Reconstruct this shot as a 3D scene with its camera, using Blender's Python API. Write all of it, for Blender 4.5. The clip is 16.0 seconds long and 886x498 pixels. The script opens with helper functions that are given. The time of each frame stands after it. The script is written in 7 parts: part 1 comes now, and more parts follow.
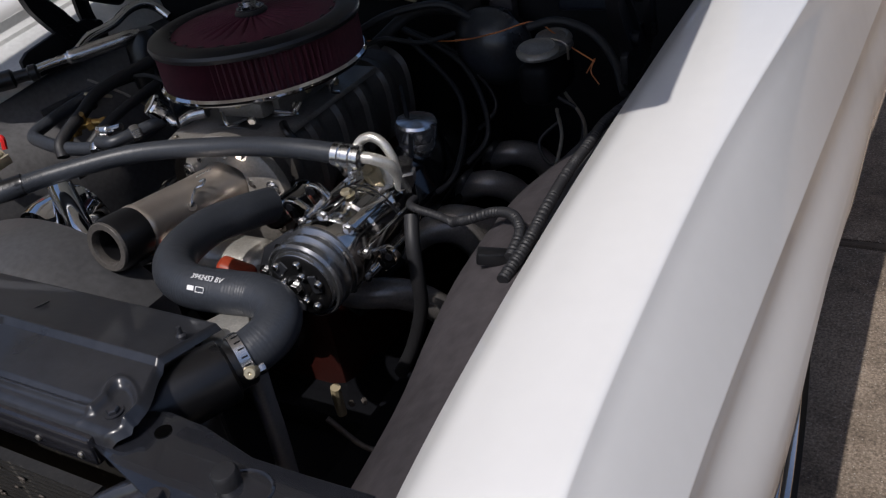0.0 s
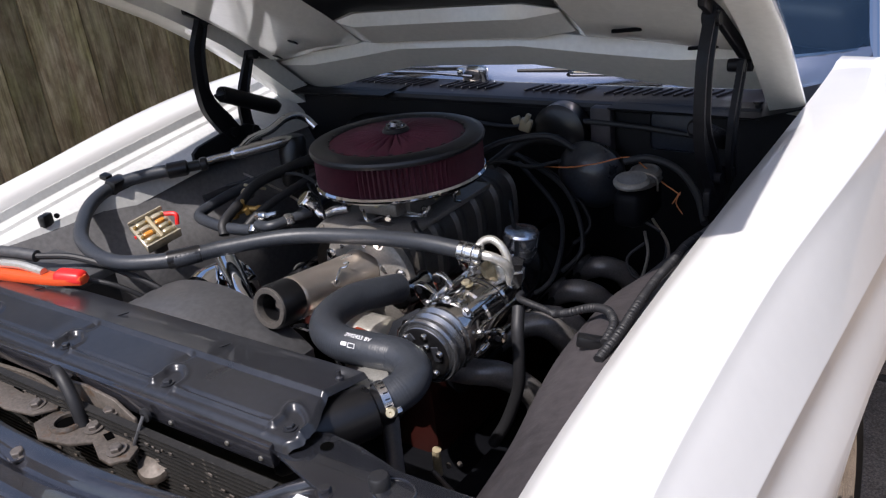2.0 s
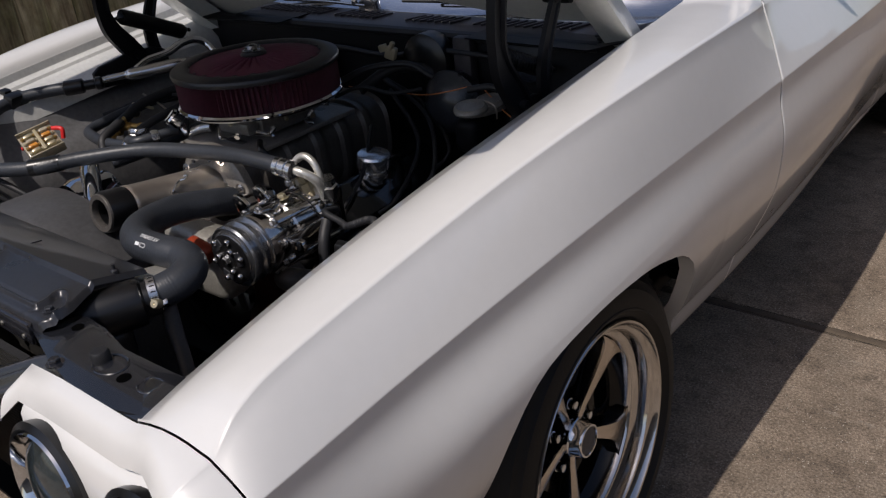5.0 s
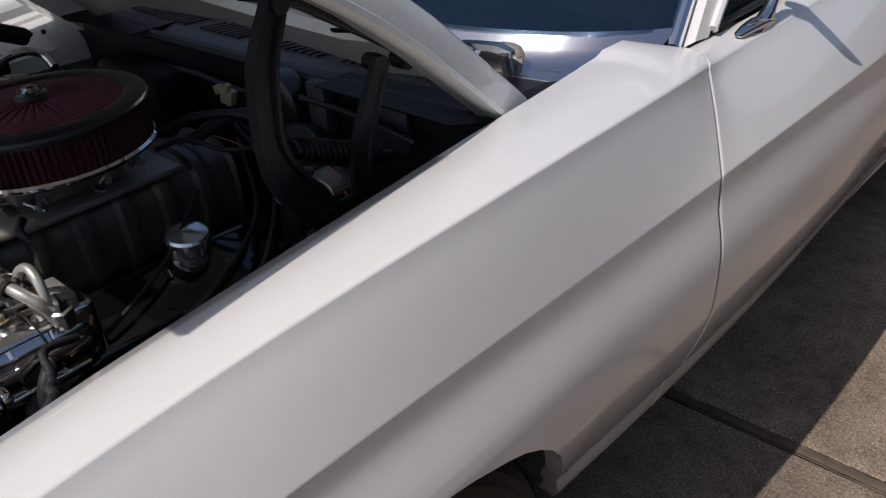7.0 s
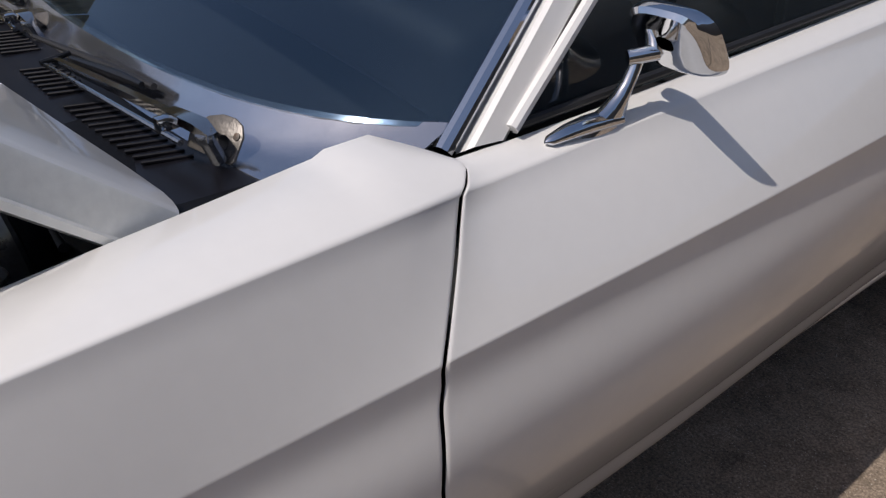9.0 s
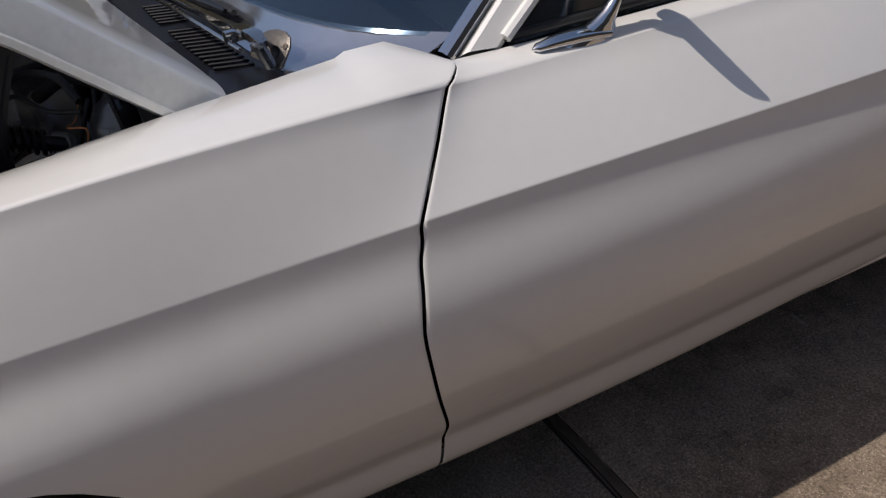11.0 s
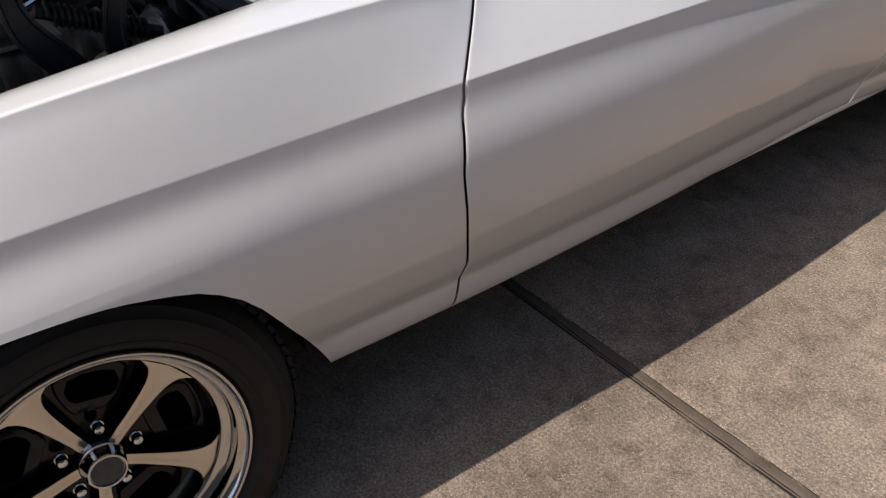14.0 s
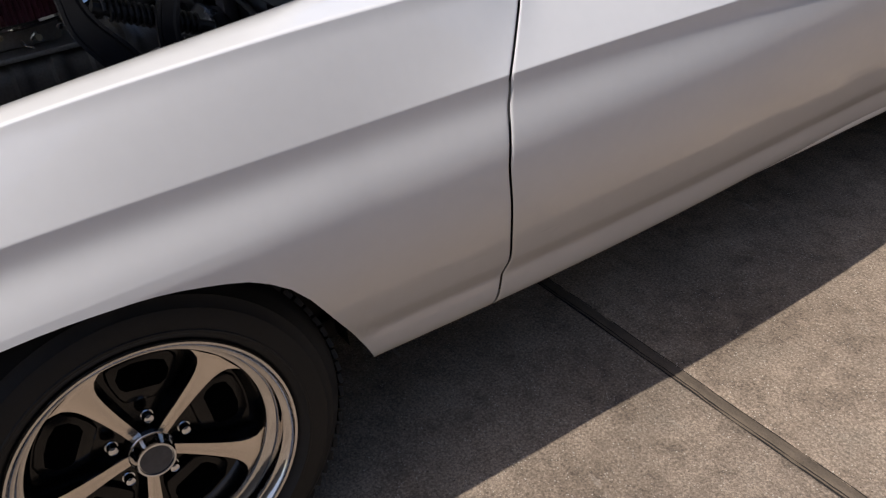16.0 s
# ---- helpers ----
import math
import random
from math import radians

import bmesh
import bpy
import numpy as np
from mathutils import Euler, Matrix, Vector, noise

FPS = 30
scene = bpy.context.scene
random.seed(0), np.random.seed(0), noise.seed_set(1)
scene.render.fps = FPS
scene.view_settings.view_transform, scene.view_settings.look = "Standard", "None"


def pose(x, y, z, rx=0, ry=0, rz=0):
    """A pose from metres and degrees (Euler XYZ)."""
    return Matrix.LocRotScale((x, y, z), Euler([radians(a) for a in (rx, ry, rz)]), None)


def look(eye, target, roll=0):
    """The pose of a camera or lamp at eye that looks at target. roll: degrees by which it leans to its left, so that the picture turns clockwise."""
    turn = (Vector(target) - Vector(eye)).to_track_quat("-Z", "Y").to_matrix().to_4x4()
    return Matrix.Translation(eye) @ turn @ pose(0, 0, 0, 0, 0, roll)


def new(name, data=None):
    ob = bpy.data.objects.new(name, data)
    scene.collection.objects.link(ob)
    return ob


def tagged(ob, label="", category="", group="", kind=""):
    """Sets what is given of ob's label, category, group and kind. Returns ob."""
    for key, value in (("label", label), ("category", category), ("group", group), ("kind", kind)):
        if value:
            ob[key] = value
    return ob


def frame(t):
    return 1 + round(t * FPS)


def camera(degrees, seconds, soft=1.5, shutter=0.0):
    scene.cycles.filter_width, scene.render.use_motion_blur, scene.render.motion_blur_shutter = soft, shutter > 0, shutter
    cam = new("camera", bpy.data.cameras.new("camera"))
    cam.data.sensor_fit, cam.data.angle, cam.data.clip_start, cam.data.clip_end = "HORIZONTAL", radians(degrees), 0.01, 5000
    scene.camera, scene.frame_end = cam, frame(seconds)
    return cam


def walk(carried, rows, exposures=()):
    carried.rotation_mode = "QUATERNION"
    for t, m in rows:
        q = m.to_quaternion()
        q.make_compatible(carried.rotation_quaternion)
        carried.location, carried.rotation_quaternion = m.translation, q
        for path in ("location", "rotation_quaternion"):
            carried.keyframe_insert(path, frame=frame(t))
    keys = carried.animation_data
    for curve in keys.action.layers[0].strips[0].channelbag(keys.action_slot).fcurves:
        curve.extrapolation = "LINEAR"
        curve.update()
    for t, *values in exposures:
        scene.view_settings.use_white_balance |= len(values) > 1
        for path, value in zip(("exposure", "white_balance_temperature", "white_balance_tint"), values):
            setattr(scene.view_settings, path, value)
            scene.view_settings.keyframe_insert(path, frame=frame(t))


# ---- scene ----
cam = camera(55.6, 16.0, soft=1.25)
PATH = [
    (0, (0.969, -0.948, 1.286), (0.03, 0.467, 0.229), -10.7),
    (0.5, (0.976, -0.972, 1.305), (-0.034, 0.395, 0.25), -9.4),
    (1, (0.999, -1.101, 1.338), (-0.053, 0.313, 0.393), -7.0),
    (1.5, (1.017, -1.156, 1.365), (-0.069, 0.297, 0.522), -6.6),
    (2, (1.034, -1.174, 1.373), (-0.073, 0.29, 0.577), -6.8),
    (2.5, (1.092, -1.159, 1.354), (0.051, 0.347, 0.548), -5.6),
    (3, (1.269, -1.081, 1.336), (0.267, 0.437, 0.504), -5.3),
    (3.5, (1.394, -1.039, 1.329), (0.355, 0.401, 0.408), -5.3),
    (4, (1.421, -1.039, 1.336), (0.343, 0.375, 0.421), -6.2),
    (4.2, (1.424, -1.041, 1.331), (0.338, 0.367, 0.416), -6.4),
    (6.3, (1.379, -0.735, 1.344), (0.099, 0.491, 0.417), -6.0),
    (6.5, (1.361, -0.628, 1.367), (0.111, 0.605, 0.409), -5.6),
    (7, (1.381, -0.388, 1.354), (0.155, 0.828, 0.345), -5.1),
    (7.5, (1.461, -0.174, 1.331), (0.104, 0.898, 0.326), -2.7),
    (8, (1.471, -0.037, 1.319), (0.104, 0.975, 0.266), -3.0),
    (8.5, (1.424, 0.162, 1.313), (0.084, 1.163, 0.217), -2.7),
    (8.7, (1.407, 0.23, 1.323), (0.063, 1.264, 0.263), -2.2),
    (10.8, (1.654, 0.378, 1.301), (0.105, 1.1, 0.261), -5.6),
    (11, (1.697, 0.327, 1.295), (0.148, 1.029, 0.243), -6.2),
    (11.5, (1.722, 0.274, 1.305), (0.215, 1.013, 0.217), -5.2),
    (12, (1.74, 0.27, 1.282), (0.282, 1.012, 0.131), -4.7),
    (12.5, (1.755, 0.212, 1.296), (0.276, 0.883, 0.129), -1.8),
    (13, (1.774, 0.117, 1.297), (0.23, 0.722, 0.179), -3.6),
    (13.5, (1.835, -0.007, 1.32), (0.436, 0.899, 0.215), -4.1),
    (14, (1.885, -0.047, 1.318), (0.506, 0.865, 0.193), -4.0),
    (14.5, (1.893, -0.059, 1.33), (0.509, 0.842, 0.202), -4.2),
    (15, (1.892, -0.093, 1.319), (0.494, 0.808, 0.207), -4.4),
    (15.5, (1.892, -0.116, 1.316), (0.458, 0.738, 0.213), -5.1),
    (16, (1.887, -0.082, 1.296), (0.456, 0.784, 0.2), -5.1),
]
walk(cam, [(t, look(eye, target, roll)) for t, eye, target, roll in PATH],
     exposures=[(0, -0.02, 6300, 14), (0.5, 0.16, 6300, 15), (1.0, 0.40, 6300, 15), (1.5, 0.64, 6300, 16), (2.5, 0.80, 6350, 16), (3.0, 0.35, 6530, 16), (3.5, -0.14, 6680, 15), (4.2, -0.16, 6650, 15),
                (6.5, -0.06, 6520, 15), (8.7, -0.02, 6580, 15), (11.0, -0.05, 6780, 14), (12.0, 0.25, 6820, 13), (13.0, 0.37, 6720, 13), (16.0, 0.48, 6530, 14)])

# ---- world, sun ----
SUN_DIR = Vector((0.045, 0.67, -1.0)).normalized()      # the way the light travels
world = bpy.data.worlds.new("sky")
scene.world = world
world.use_nodes = True
wn = world.node_tree
sky = wn.nodes.new("ShaderNodeTexSky")
sky.sky_type, sky.sun_disc = "NISHITA", False
sky.sun_elevation = math.asin(-SUN_DIR.z)
sky.sun_rotation = math.atan2(-SUN_DIR.x, -SUN_DIR.y)
sky.altitude, sky.air_density, sky.dust_density = 20, 1.0, 1.5
wn.links.new(sky.outputs[0], wn.nodes["Background"].inputs[0])
wn.nodes["Background"].inputs[1].default_value = 0.096
sun_data = bpy.data.lights.new("sun", "SUN")
sun_data.energy, sun_data.angle, sun_data.color = 3.3, radians(0.53), (1.0, 0.955, 0.88)
sun = new("sun", sun_data)
sun.rotation_mode = "QUATERNION"
sun.rotation_quaternion = SUN_DIR.to_track_quat("-Z", "Y")
sun.location = (0, -6, 9)


# ---- materials ----
def mat(name, base, rough=0.5, metal=0.0, coat=0.0, var=0.0, scale=8.0, bump=0.0, bscale=60.0, dark=None,
        spots=0.0, sscale=25.0, scol=(0.1, 0.09, 0.08), rvar=0.0, trans=0.0, spec=0.5, ior=1.5):
    """A surface with large stains, fine grain, optional specks and relief, in metres of the object's own space."""
    m = bpy.data.materials.new(name)
    m.use_nodes = True
    nt = m.node_tree
    nodes, links = nt.nodes, nt.links
    b = nodes["Principled BSDF"]
    b.inputs["Roughness"].default_value = rough
    b.inputs["Metallic"].default_value = metal
    b.inputs["Coat Weight"].default_value = coat
    b.inputs["Coat Roughness"].default_value = 0.03
    b.inputs["Transmission Weight"].default_value = trans
    b.inputs["Specular IOR Level"].default_value = spec
    b.inputs["IOR"].default_value = ior
    b.inputs["Base Color"].default_value = (*base, 1)
    tc = nodes.new("ShaderNodeTexCoord")
    co = tc.outputs["Object"]
    if var > 0:
        n1 = nodes.new("ShaderNodeTexNoise")
        n1.inputs["Scale"].default_value, n1.inputs["Detail"].default_value = scale, 6
        links.new(co, n1.inputs["Vector"])
        n2 = nodes.new("ShaderNodeTexNoise")
        n2.inputs["Scale"].default_value, n2.inputs["Detail"].default_value = scale * 14, 3
        links.new(co, n2.inputs["Vector"])
        add = nodes.new("ShaderNodeMath")
        add.operation = "ADD"
        links.new(n1.outputs[0], add.inputs[0])
        links.new(n2.outputs[0], add.inputs[1])
        ramp = nodes.new("ShaderNodeMapRange")
        ramp.inputs[1].default_value, ramp.inputs[2].default_value = 0.65, 1.35
        links.new(add.outputs[0], ramp.inputs[0])
        mix = nodes.new("ShaderNodeMix")
        mix.data_type = "RGBA"
        d = dark or tuple(c * (1 - var) for c in base)
        mix.inputs[6].default_value = (*d, 1)
        mix.inputs[7].default_value = (*[min(1, c * (1 + var * 0.4)) for c in base], 1)
        links.new(ramp.outputs[0], mix.inputs[0])
        out = mix.outputs[2]
        if rvar > 0:
            rr = nodes.new("ShaderNodeMapRange")
            rr.inputs[3].default_value, rr.inputs[4].default_value = max(0.02, rough - rvar), min(1, rough + rvar)
            links.new(n1.outputs[0], rr.inputs[0])
            links.new(rr.outputs[0], b.inputs["Roughness"])
        if spots > 0:
            v = nodes.new("ShaderNodeTexNoise")
            v.inputs["Scale"].default_value, v.inputs["Detail"].default_value = sscale, 8
            v.inputs["Roughness"].default_value = 0.75
            links.new(co, v.inputs["Vector"])
            sr = nodes.new("ShaderNodeMapRange")
            sr.inputs[1].default_value, sr.inputs[2].default_value = 1 - spots - 0.03, 1 - spots + 0.03
            links.new(v.outputs[0], sr.inputs[0])
            mx = nodes.new("ShaderNodeMix")
            mx.data_type = "RGBA"
            mx.inputs[7].default_value = (*scol, 1)
            links.new(sr.outputs[0], mx.inputs[0])
            links.new(out, mx.inputs[6])
            out = mx.outputs[2]
        links.new(out, b.inputs["Base Color"])
    if bump > 0:
        bn = nodes.new("ShaderNodeTexNoise")
        bn.inputs["Scale"].default_value, bn.inputs["Detail"].default_value = bscale, 5
        links.new(co, bn.inputs["Vector"])
        bp = nodes.new("ShaderNodeBump")
        bp.inputs["Strength"].default_value, bp.inputs["Distance"].default_value = bump, 0.003
        links.new(bn.outputs[0], bp.inputs["Height"])
        links.new(bp.outputs[0], b.inputs["Normal"])
    return m




def body_paint():
    """White gloss paint over slightly wavy sheet metal, with a few small dents. Dents: y, z, size along y, size along z, depth."""
    m = mat("white_paint", (0.755, 0.745, 0.725), 0.33, coat=1.0, var=0.025, scale=3)
    nodes, links = m.node_tree.nodes, m.node_tree.links
    b = nodes["Principled BSDF"]
    geo = nodes.new("ShaderNodeNewGeometry")
    wave = nodes.new("ShaderNodeTexNoise")
    wave.inputs["Scale"].default_value, wave.inputs["Detail"].default_value = 7.0, 2
    links.new(geo.outputs["Position"], wave.inputs["Vector"])
    height = nodes.new("ShaderNodeMath")
    height.operation = "MULTIPLY"
    height.inputs[1].default_value = 0.0008
    links.new(wave.outputs[0], height.inputs[0])
    total = height.outputs[0]
    for y, z, sy, sz, deep in ((0.762, 0.465, 0.030, 0.007, 0.00035), (0.785, 0.452, 0.012, 0.014, 0.0003), (1.305, 0.697, 0.022, 0.020, 0.00025), (0.600, 0.470, 0.034, 0.010, 0.00035), (0.832, 0.495, 0.020, 0.012, 0.0002), (1.62, 0.56, 0.06, 0.03, 0.0004)):
        off = nodes.new("ShaderNodeVectorMath")
        off.operation = "SUBTRACT"
        off.inputs[1].default_value = (0, y, z)
        links.new(geo.outputs["Position"], off.inputs[0])
        size = nodes.new("ShaderNodeVectorMath")
        size.operation = "MULTIPLY"
        size.inputs[1].default_value = (0, 1 / sy, 1 / sz)
        links.new(off.outputs[0], size.inputs[0])
        far = nodes.new("ShaderNodeVectorMath")
        far.operation = "LENGTH"
        links.new(size.outputs[0], far.inputs[0])
        dent = nodes.new("ShaderNodeMapRange")
        dent.interpolation_type = "SMOOTHSTEP"
        for k, v in enumerate((0.0, 1.0, -deep, 0.0)):
            dent.inputs[k + 1].default_value = v
        links.new(far.outputs["Value"], dent.inputs[0])
        add = nodes.new("ShaderNodeMath")
        links.new(total, add.inputs[0])
        links.new(dent.outputs[0], add.inputs[1])
        total = add.outputs[0]
    bump = nodes.new("ShaderNodeBump")
    bump.inputs["Strength"].default_value, bump.inputs["Distance"].default_value = 1.0, 1.0
    links.new(total, bump.inputs["Height"])
    links.new(bump.outputs[0], b.inputs["Normal"])
    links.new(bump.outputs[0], b.inputs["Coat Normal"])
    return m


PAINT = body_paint()
PAINT_OLD = mat("aged_white_paint", (0.82, 0.81, 0.75), 0.28, coat=1.0, var=0.10, scale=6, spots=0.24, sscale=18, scol=(0.42, 0.38, 0.30))
BLACK = mat("satin_black_paint", (0.026, 0.028, 0.034), 0.36, coat=0.12, var=0.3, scale=9, rvar=0.08, bump=0.05, bscale=40)
BLACK_WORN = mat("worn_black_paint", (0.024, 0.024, 0.029), 0.22, coat=0.95, var=0.5, scale=12, rvar=0.15, bump=0.15, bscale=70,
                 spots=0.30, sscale=30, scol=(0.16, 0.12, 0.09))
APRON = mat("dull_grey_white_paint", (0.62, 0.62, 0.60), 0.4, coat=0.25, var=0.15, scale=7, spots=0.25, sscale=22, scol=(0.28, 0.26, 0.23))
STEEL_RUST = mat("rusty_grey_steel", (0.125, 0.106, 0.090), 0.55, metal=0.3, var=0.55, scale=16, bump=0.3, bscale=110, spots=0.40, sscale=30, scol=(0.10, 0.062, 0.040))
STEEL_OLD = mat("weathered_steel", (0.16, 0.14, 0.125), 0.55, metal=0.5, var=0.5, scale=14, bump=0.25, bscale=90,
                spots=0.36, sscale=22, scol=(0.17, 0.09, 0.05))
RUBBER = mat("black_rubber", (0.015, 0.015, 0.017), 0.55, var=0.3, scale=20, bump=0.1, bscale=200)
HOSE = mat("moulded_rubber_hose", (0.032, 0.036, 0.044), 0.42, var=0.25, scale=14, bump=0.12, bscale=160)
PLASTIC = mat("black_plastic", (0.008, 0.008, 0.009), 0.3, var=0.2, scale=15, rvar=0.06)
PLASTIC_DULL = mat("dull_black_plastic", (0.070, 0.070, 0.074), 0.48, var=0.35, scale=7, bump=0.08, bscale=120)
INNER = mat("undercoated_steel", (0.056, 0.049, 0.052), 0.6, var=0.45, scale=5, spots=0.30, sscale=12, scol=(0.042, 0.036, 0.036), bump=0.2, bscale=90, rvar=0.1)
# Inner fender again, its colour raised for the sun on the far side.
INNER_SUNLIT = mat("sunlit_inner_panel", (0.135, 0.133, 0.136), 0.5, var=0.35, scale=7, bump=0.1, bscale=90, rvar=0.1)
PANEL_BLUE = mat("dusty_blue_plate", (0.022, 0.027, 0.038), 0.5, var=0.5, scale=14)
# Black pushed darker for hood shade; also underbody, wheel houses and holes.
SHADED_BLACK = mat("shaded_black", (0.005, 0.0053, 0.007), 0.5, spec=0.14, var=0.4, scale=8, bump=0.1, bscale=60)
CHROME = mat("chrome", (0.72, 0.74, 0.77), 0.06, metal=1.0, var=0.05, scale=20, rvar=0.02)
POLISHED = mat("polished_aluminium", (0.60, 0.58, 0.56), 0.12, metal=1.0, var=0.12, scale=30, rvar=0.05, bump=0.06, bscale=80)
CAST = mat("cast_aluminium", (0.30, 0.28, 0.255), 0.42, metal=0.45, var=0.3, scale=16, bump=0.18, bscale=260, rvar=0.08)
CAST_LIGHT = mat("bright_cast_aluminium", (0.62, 0.60, 0.55), 0.34, metal=0.65, var=0.25, scale=26, bump=0.2, bscale=200)
BRUSHED = mat("machined_aluminium", (0.70, 0.62, 0.54), 0.33, metal=0.85, var=0.08, scale=40, rvar=0.05)
GAUZE = mat("red_filter_gauze", (0.140, 0.025, 0.052), 0.6, var=0.3, scale=30, bump=0.5, bscale=900)
PLEAT = mat("red_pleated_gauze", (0.085, 0.016, 0.030), 0.55, var=0.4, scale=40, bump=0.3, bscale=900)
FILTER_RUBBER = mat("filter_rubber", (0.022, 0.022, 0.024), 0.38, var=0.2, scale=30)
SPOKE_BLACK = mat("gloss_black_wheel_paint", (0.0030, 0.0030, 0.0032), 0.16, spec=0.35, coat=0.0, var=0.2, scale=30)
SPOKE_METAL = mat("polished_spoke_face", (0.66, 0.60, 0.54), 0.17, metal=1.0, var=0.06, scale=25, rvar=0.06)
STAINLESS = mat("satin_exhaust_steel", (0.26, 0.245, 0.235), 0.32, metal=0.45, var=0.3, scale=20, rvar=0.08)
VALVE_BLACK = mat("mirror_gloss_black", (0.005, 0.005, 0.006), 0.10, coat=0.6, var=0.2, scale=10)
HINGE_BLACK = mat("dull_black_hinge_steel", (0.007, 0.007, 0.009), 0.46, spec=0.28, var=0.4, scale=20, rvar=0.1)
BOOSTER = mat("dusty_dark_steel", (0.030, 0.033, 0.040), 0.30, coat=0.3, var=0.5, scale=12, rvar=0.1)
GREY_HOSE = mat("grey_rubber_hose", (0.16, 0.16, 0.165), 0.35, var=0.25, scale=18)
TYRE = mat("tyre_rubber", (0.0042, 0.0039, 0.0037), 0.66, var=0.5, scale=9, bump=0.12, bscale=120, spots=0.30, sscale=6, scol=(0.013, 0.010, 0.008))
GLASS = mat("tinted_glass", (0.30, 0.40, 0.46), 0.015, coat=0.5, trans=0.95, ior=1.6)
# The sky's blue reflection is put into the glass colour and specular tint.
WINDSHIELD = mat("windshield_sky_tint", (0.10, 0.19, 0.30), 0.012, coat=0.0, trans=0.96, ior=1.9)
WINDSHIELD.node_tree.nodes["Principled BSDF"].inputs["Specular Tint"].default_value = (0.42, 0.70, 1.0, 1)
INTERIOR = mat("dark_interior", (0.008, 0.008, 0.010), 0.7, var=0.2, scale=6)
ORANGE = mat("orange_plastic", (0.75, 0.09, 0.02), 0.35, var=0.12, scale=20)
# Orange engine paint cut to near black, for the shade low in the bay.
ENGINE_ORANGE_SHADED = mat("shaded_orange_engine_paint", (0.038, 0.007, 0.005), 0.45, var=0.3, scale=12, bump=0.1)
CAST_ORANGE = mat("orange_cast_paint", (0.32, 0.042, 0.014), 0.45, var=0.3, scale=20, bump=0.1)
AMBER = mat("amber_plastic", (0.75, 0.33, 0.06), 0.25, var=0.5, scale=60, dark=(0.30, 0.10, 0.02))
CLEAR = mat("clear_plastic_cover", (0.60, 0.53, 0.40), 0.15, var=0.3, scale=60, trans=0.35, ior=1.45)
CREAM = mat("cream_plastic", (0.36, 0.30, 0.19), 0.5, var=0.15, scale=40)
RED = mat("red_plastic", (0.70, 0.022, 0.02), 0.4)
COPPER = mat("orange_wire", (0.62, 0.20, 0.06), 0.45)
WHITE_INK = mat("white_print", (0.8, 0.8, 0.8), 0.6)
BOLT = mat("zinc_bolt", (0.46, 0.42, 0.36), 0.38, metal=0.85, var=0.3, scale=90)
BOLT_BRIGHT = mat("bright_bolt", (0.68, 0.68, 0.68), 0.25, metal=1.0, var=0.15, scale=90)
BRASS = mat("tarnished_brass", (0.42, 0.27, 0.09), 0.35, metal=0.8, var=0.4, scale=60)
GOLD = mat("cadmium_fitting", (0.55, 0.48, 0.33), 0.35, metal=0.7, var=0.3, scale=60)
CORE_BLACK = mat("radiator_core", (0.016, 0.015, 0.014), 0.6, var=0.5, scale=14, spots=0.36, sscale=60, scol=(0.10, 0.09, 0.075), bump=0.3, bscale=120)


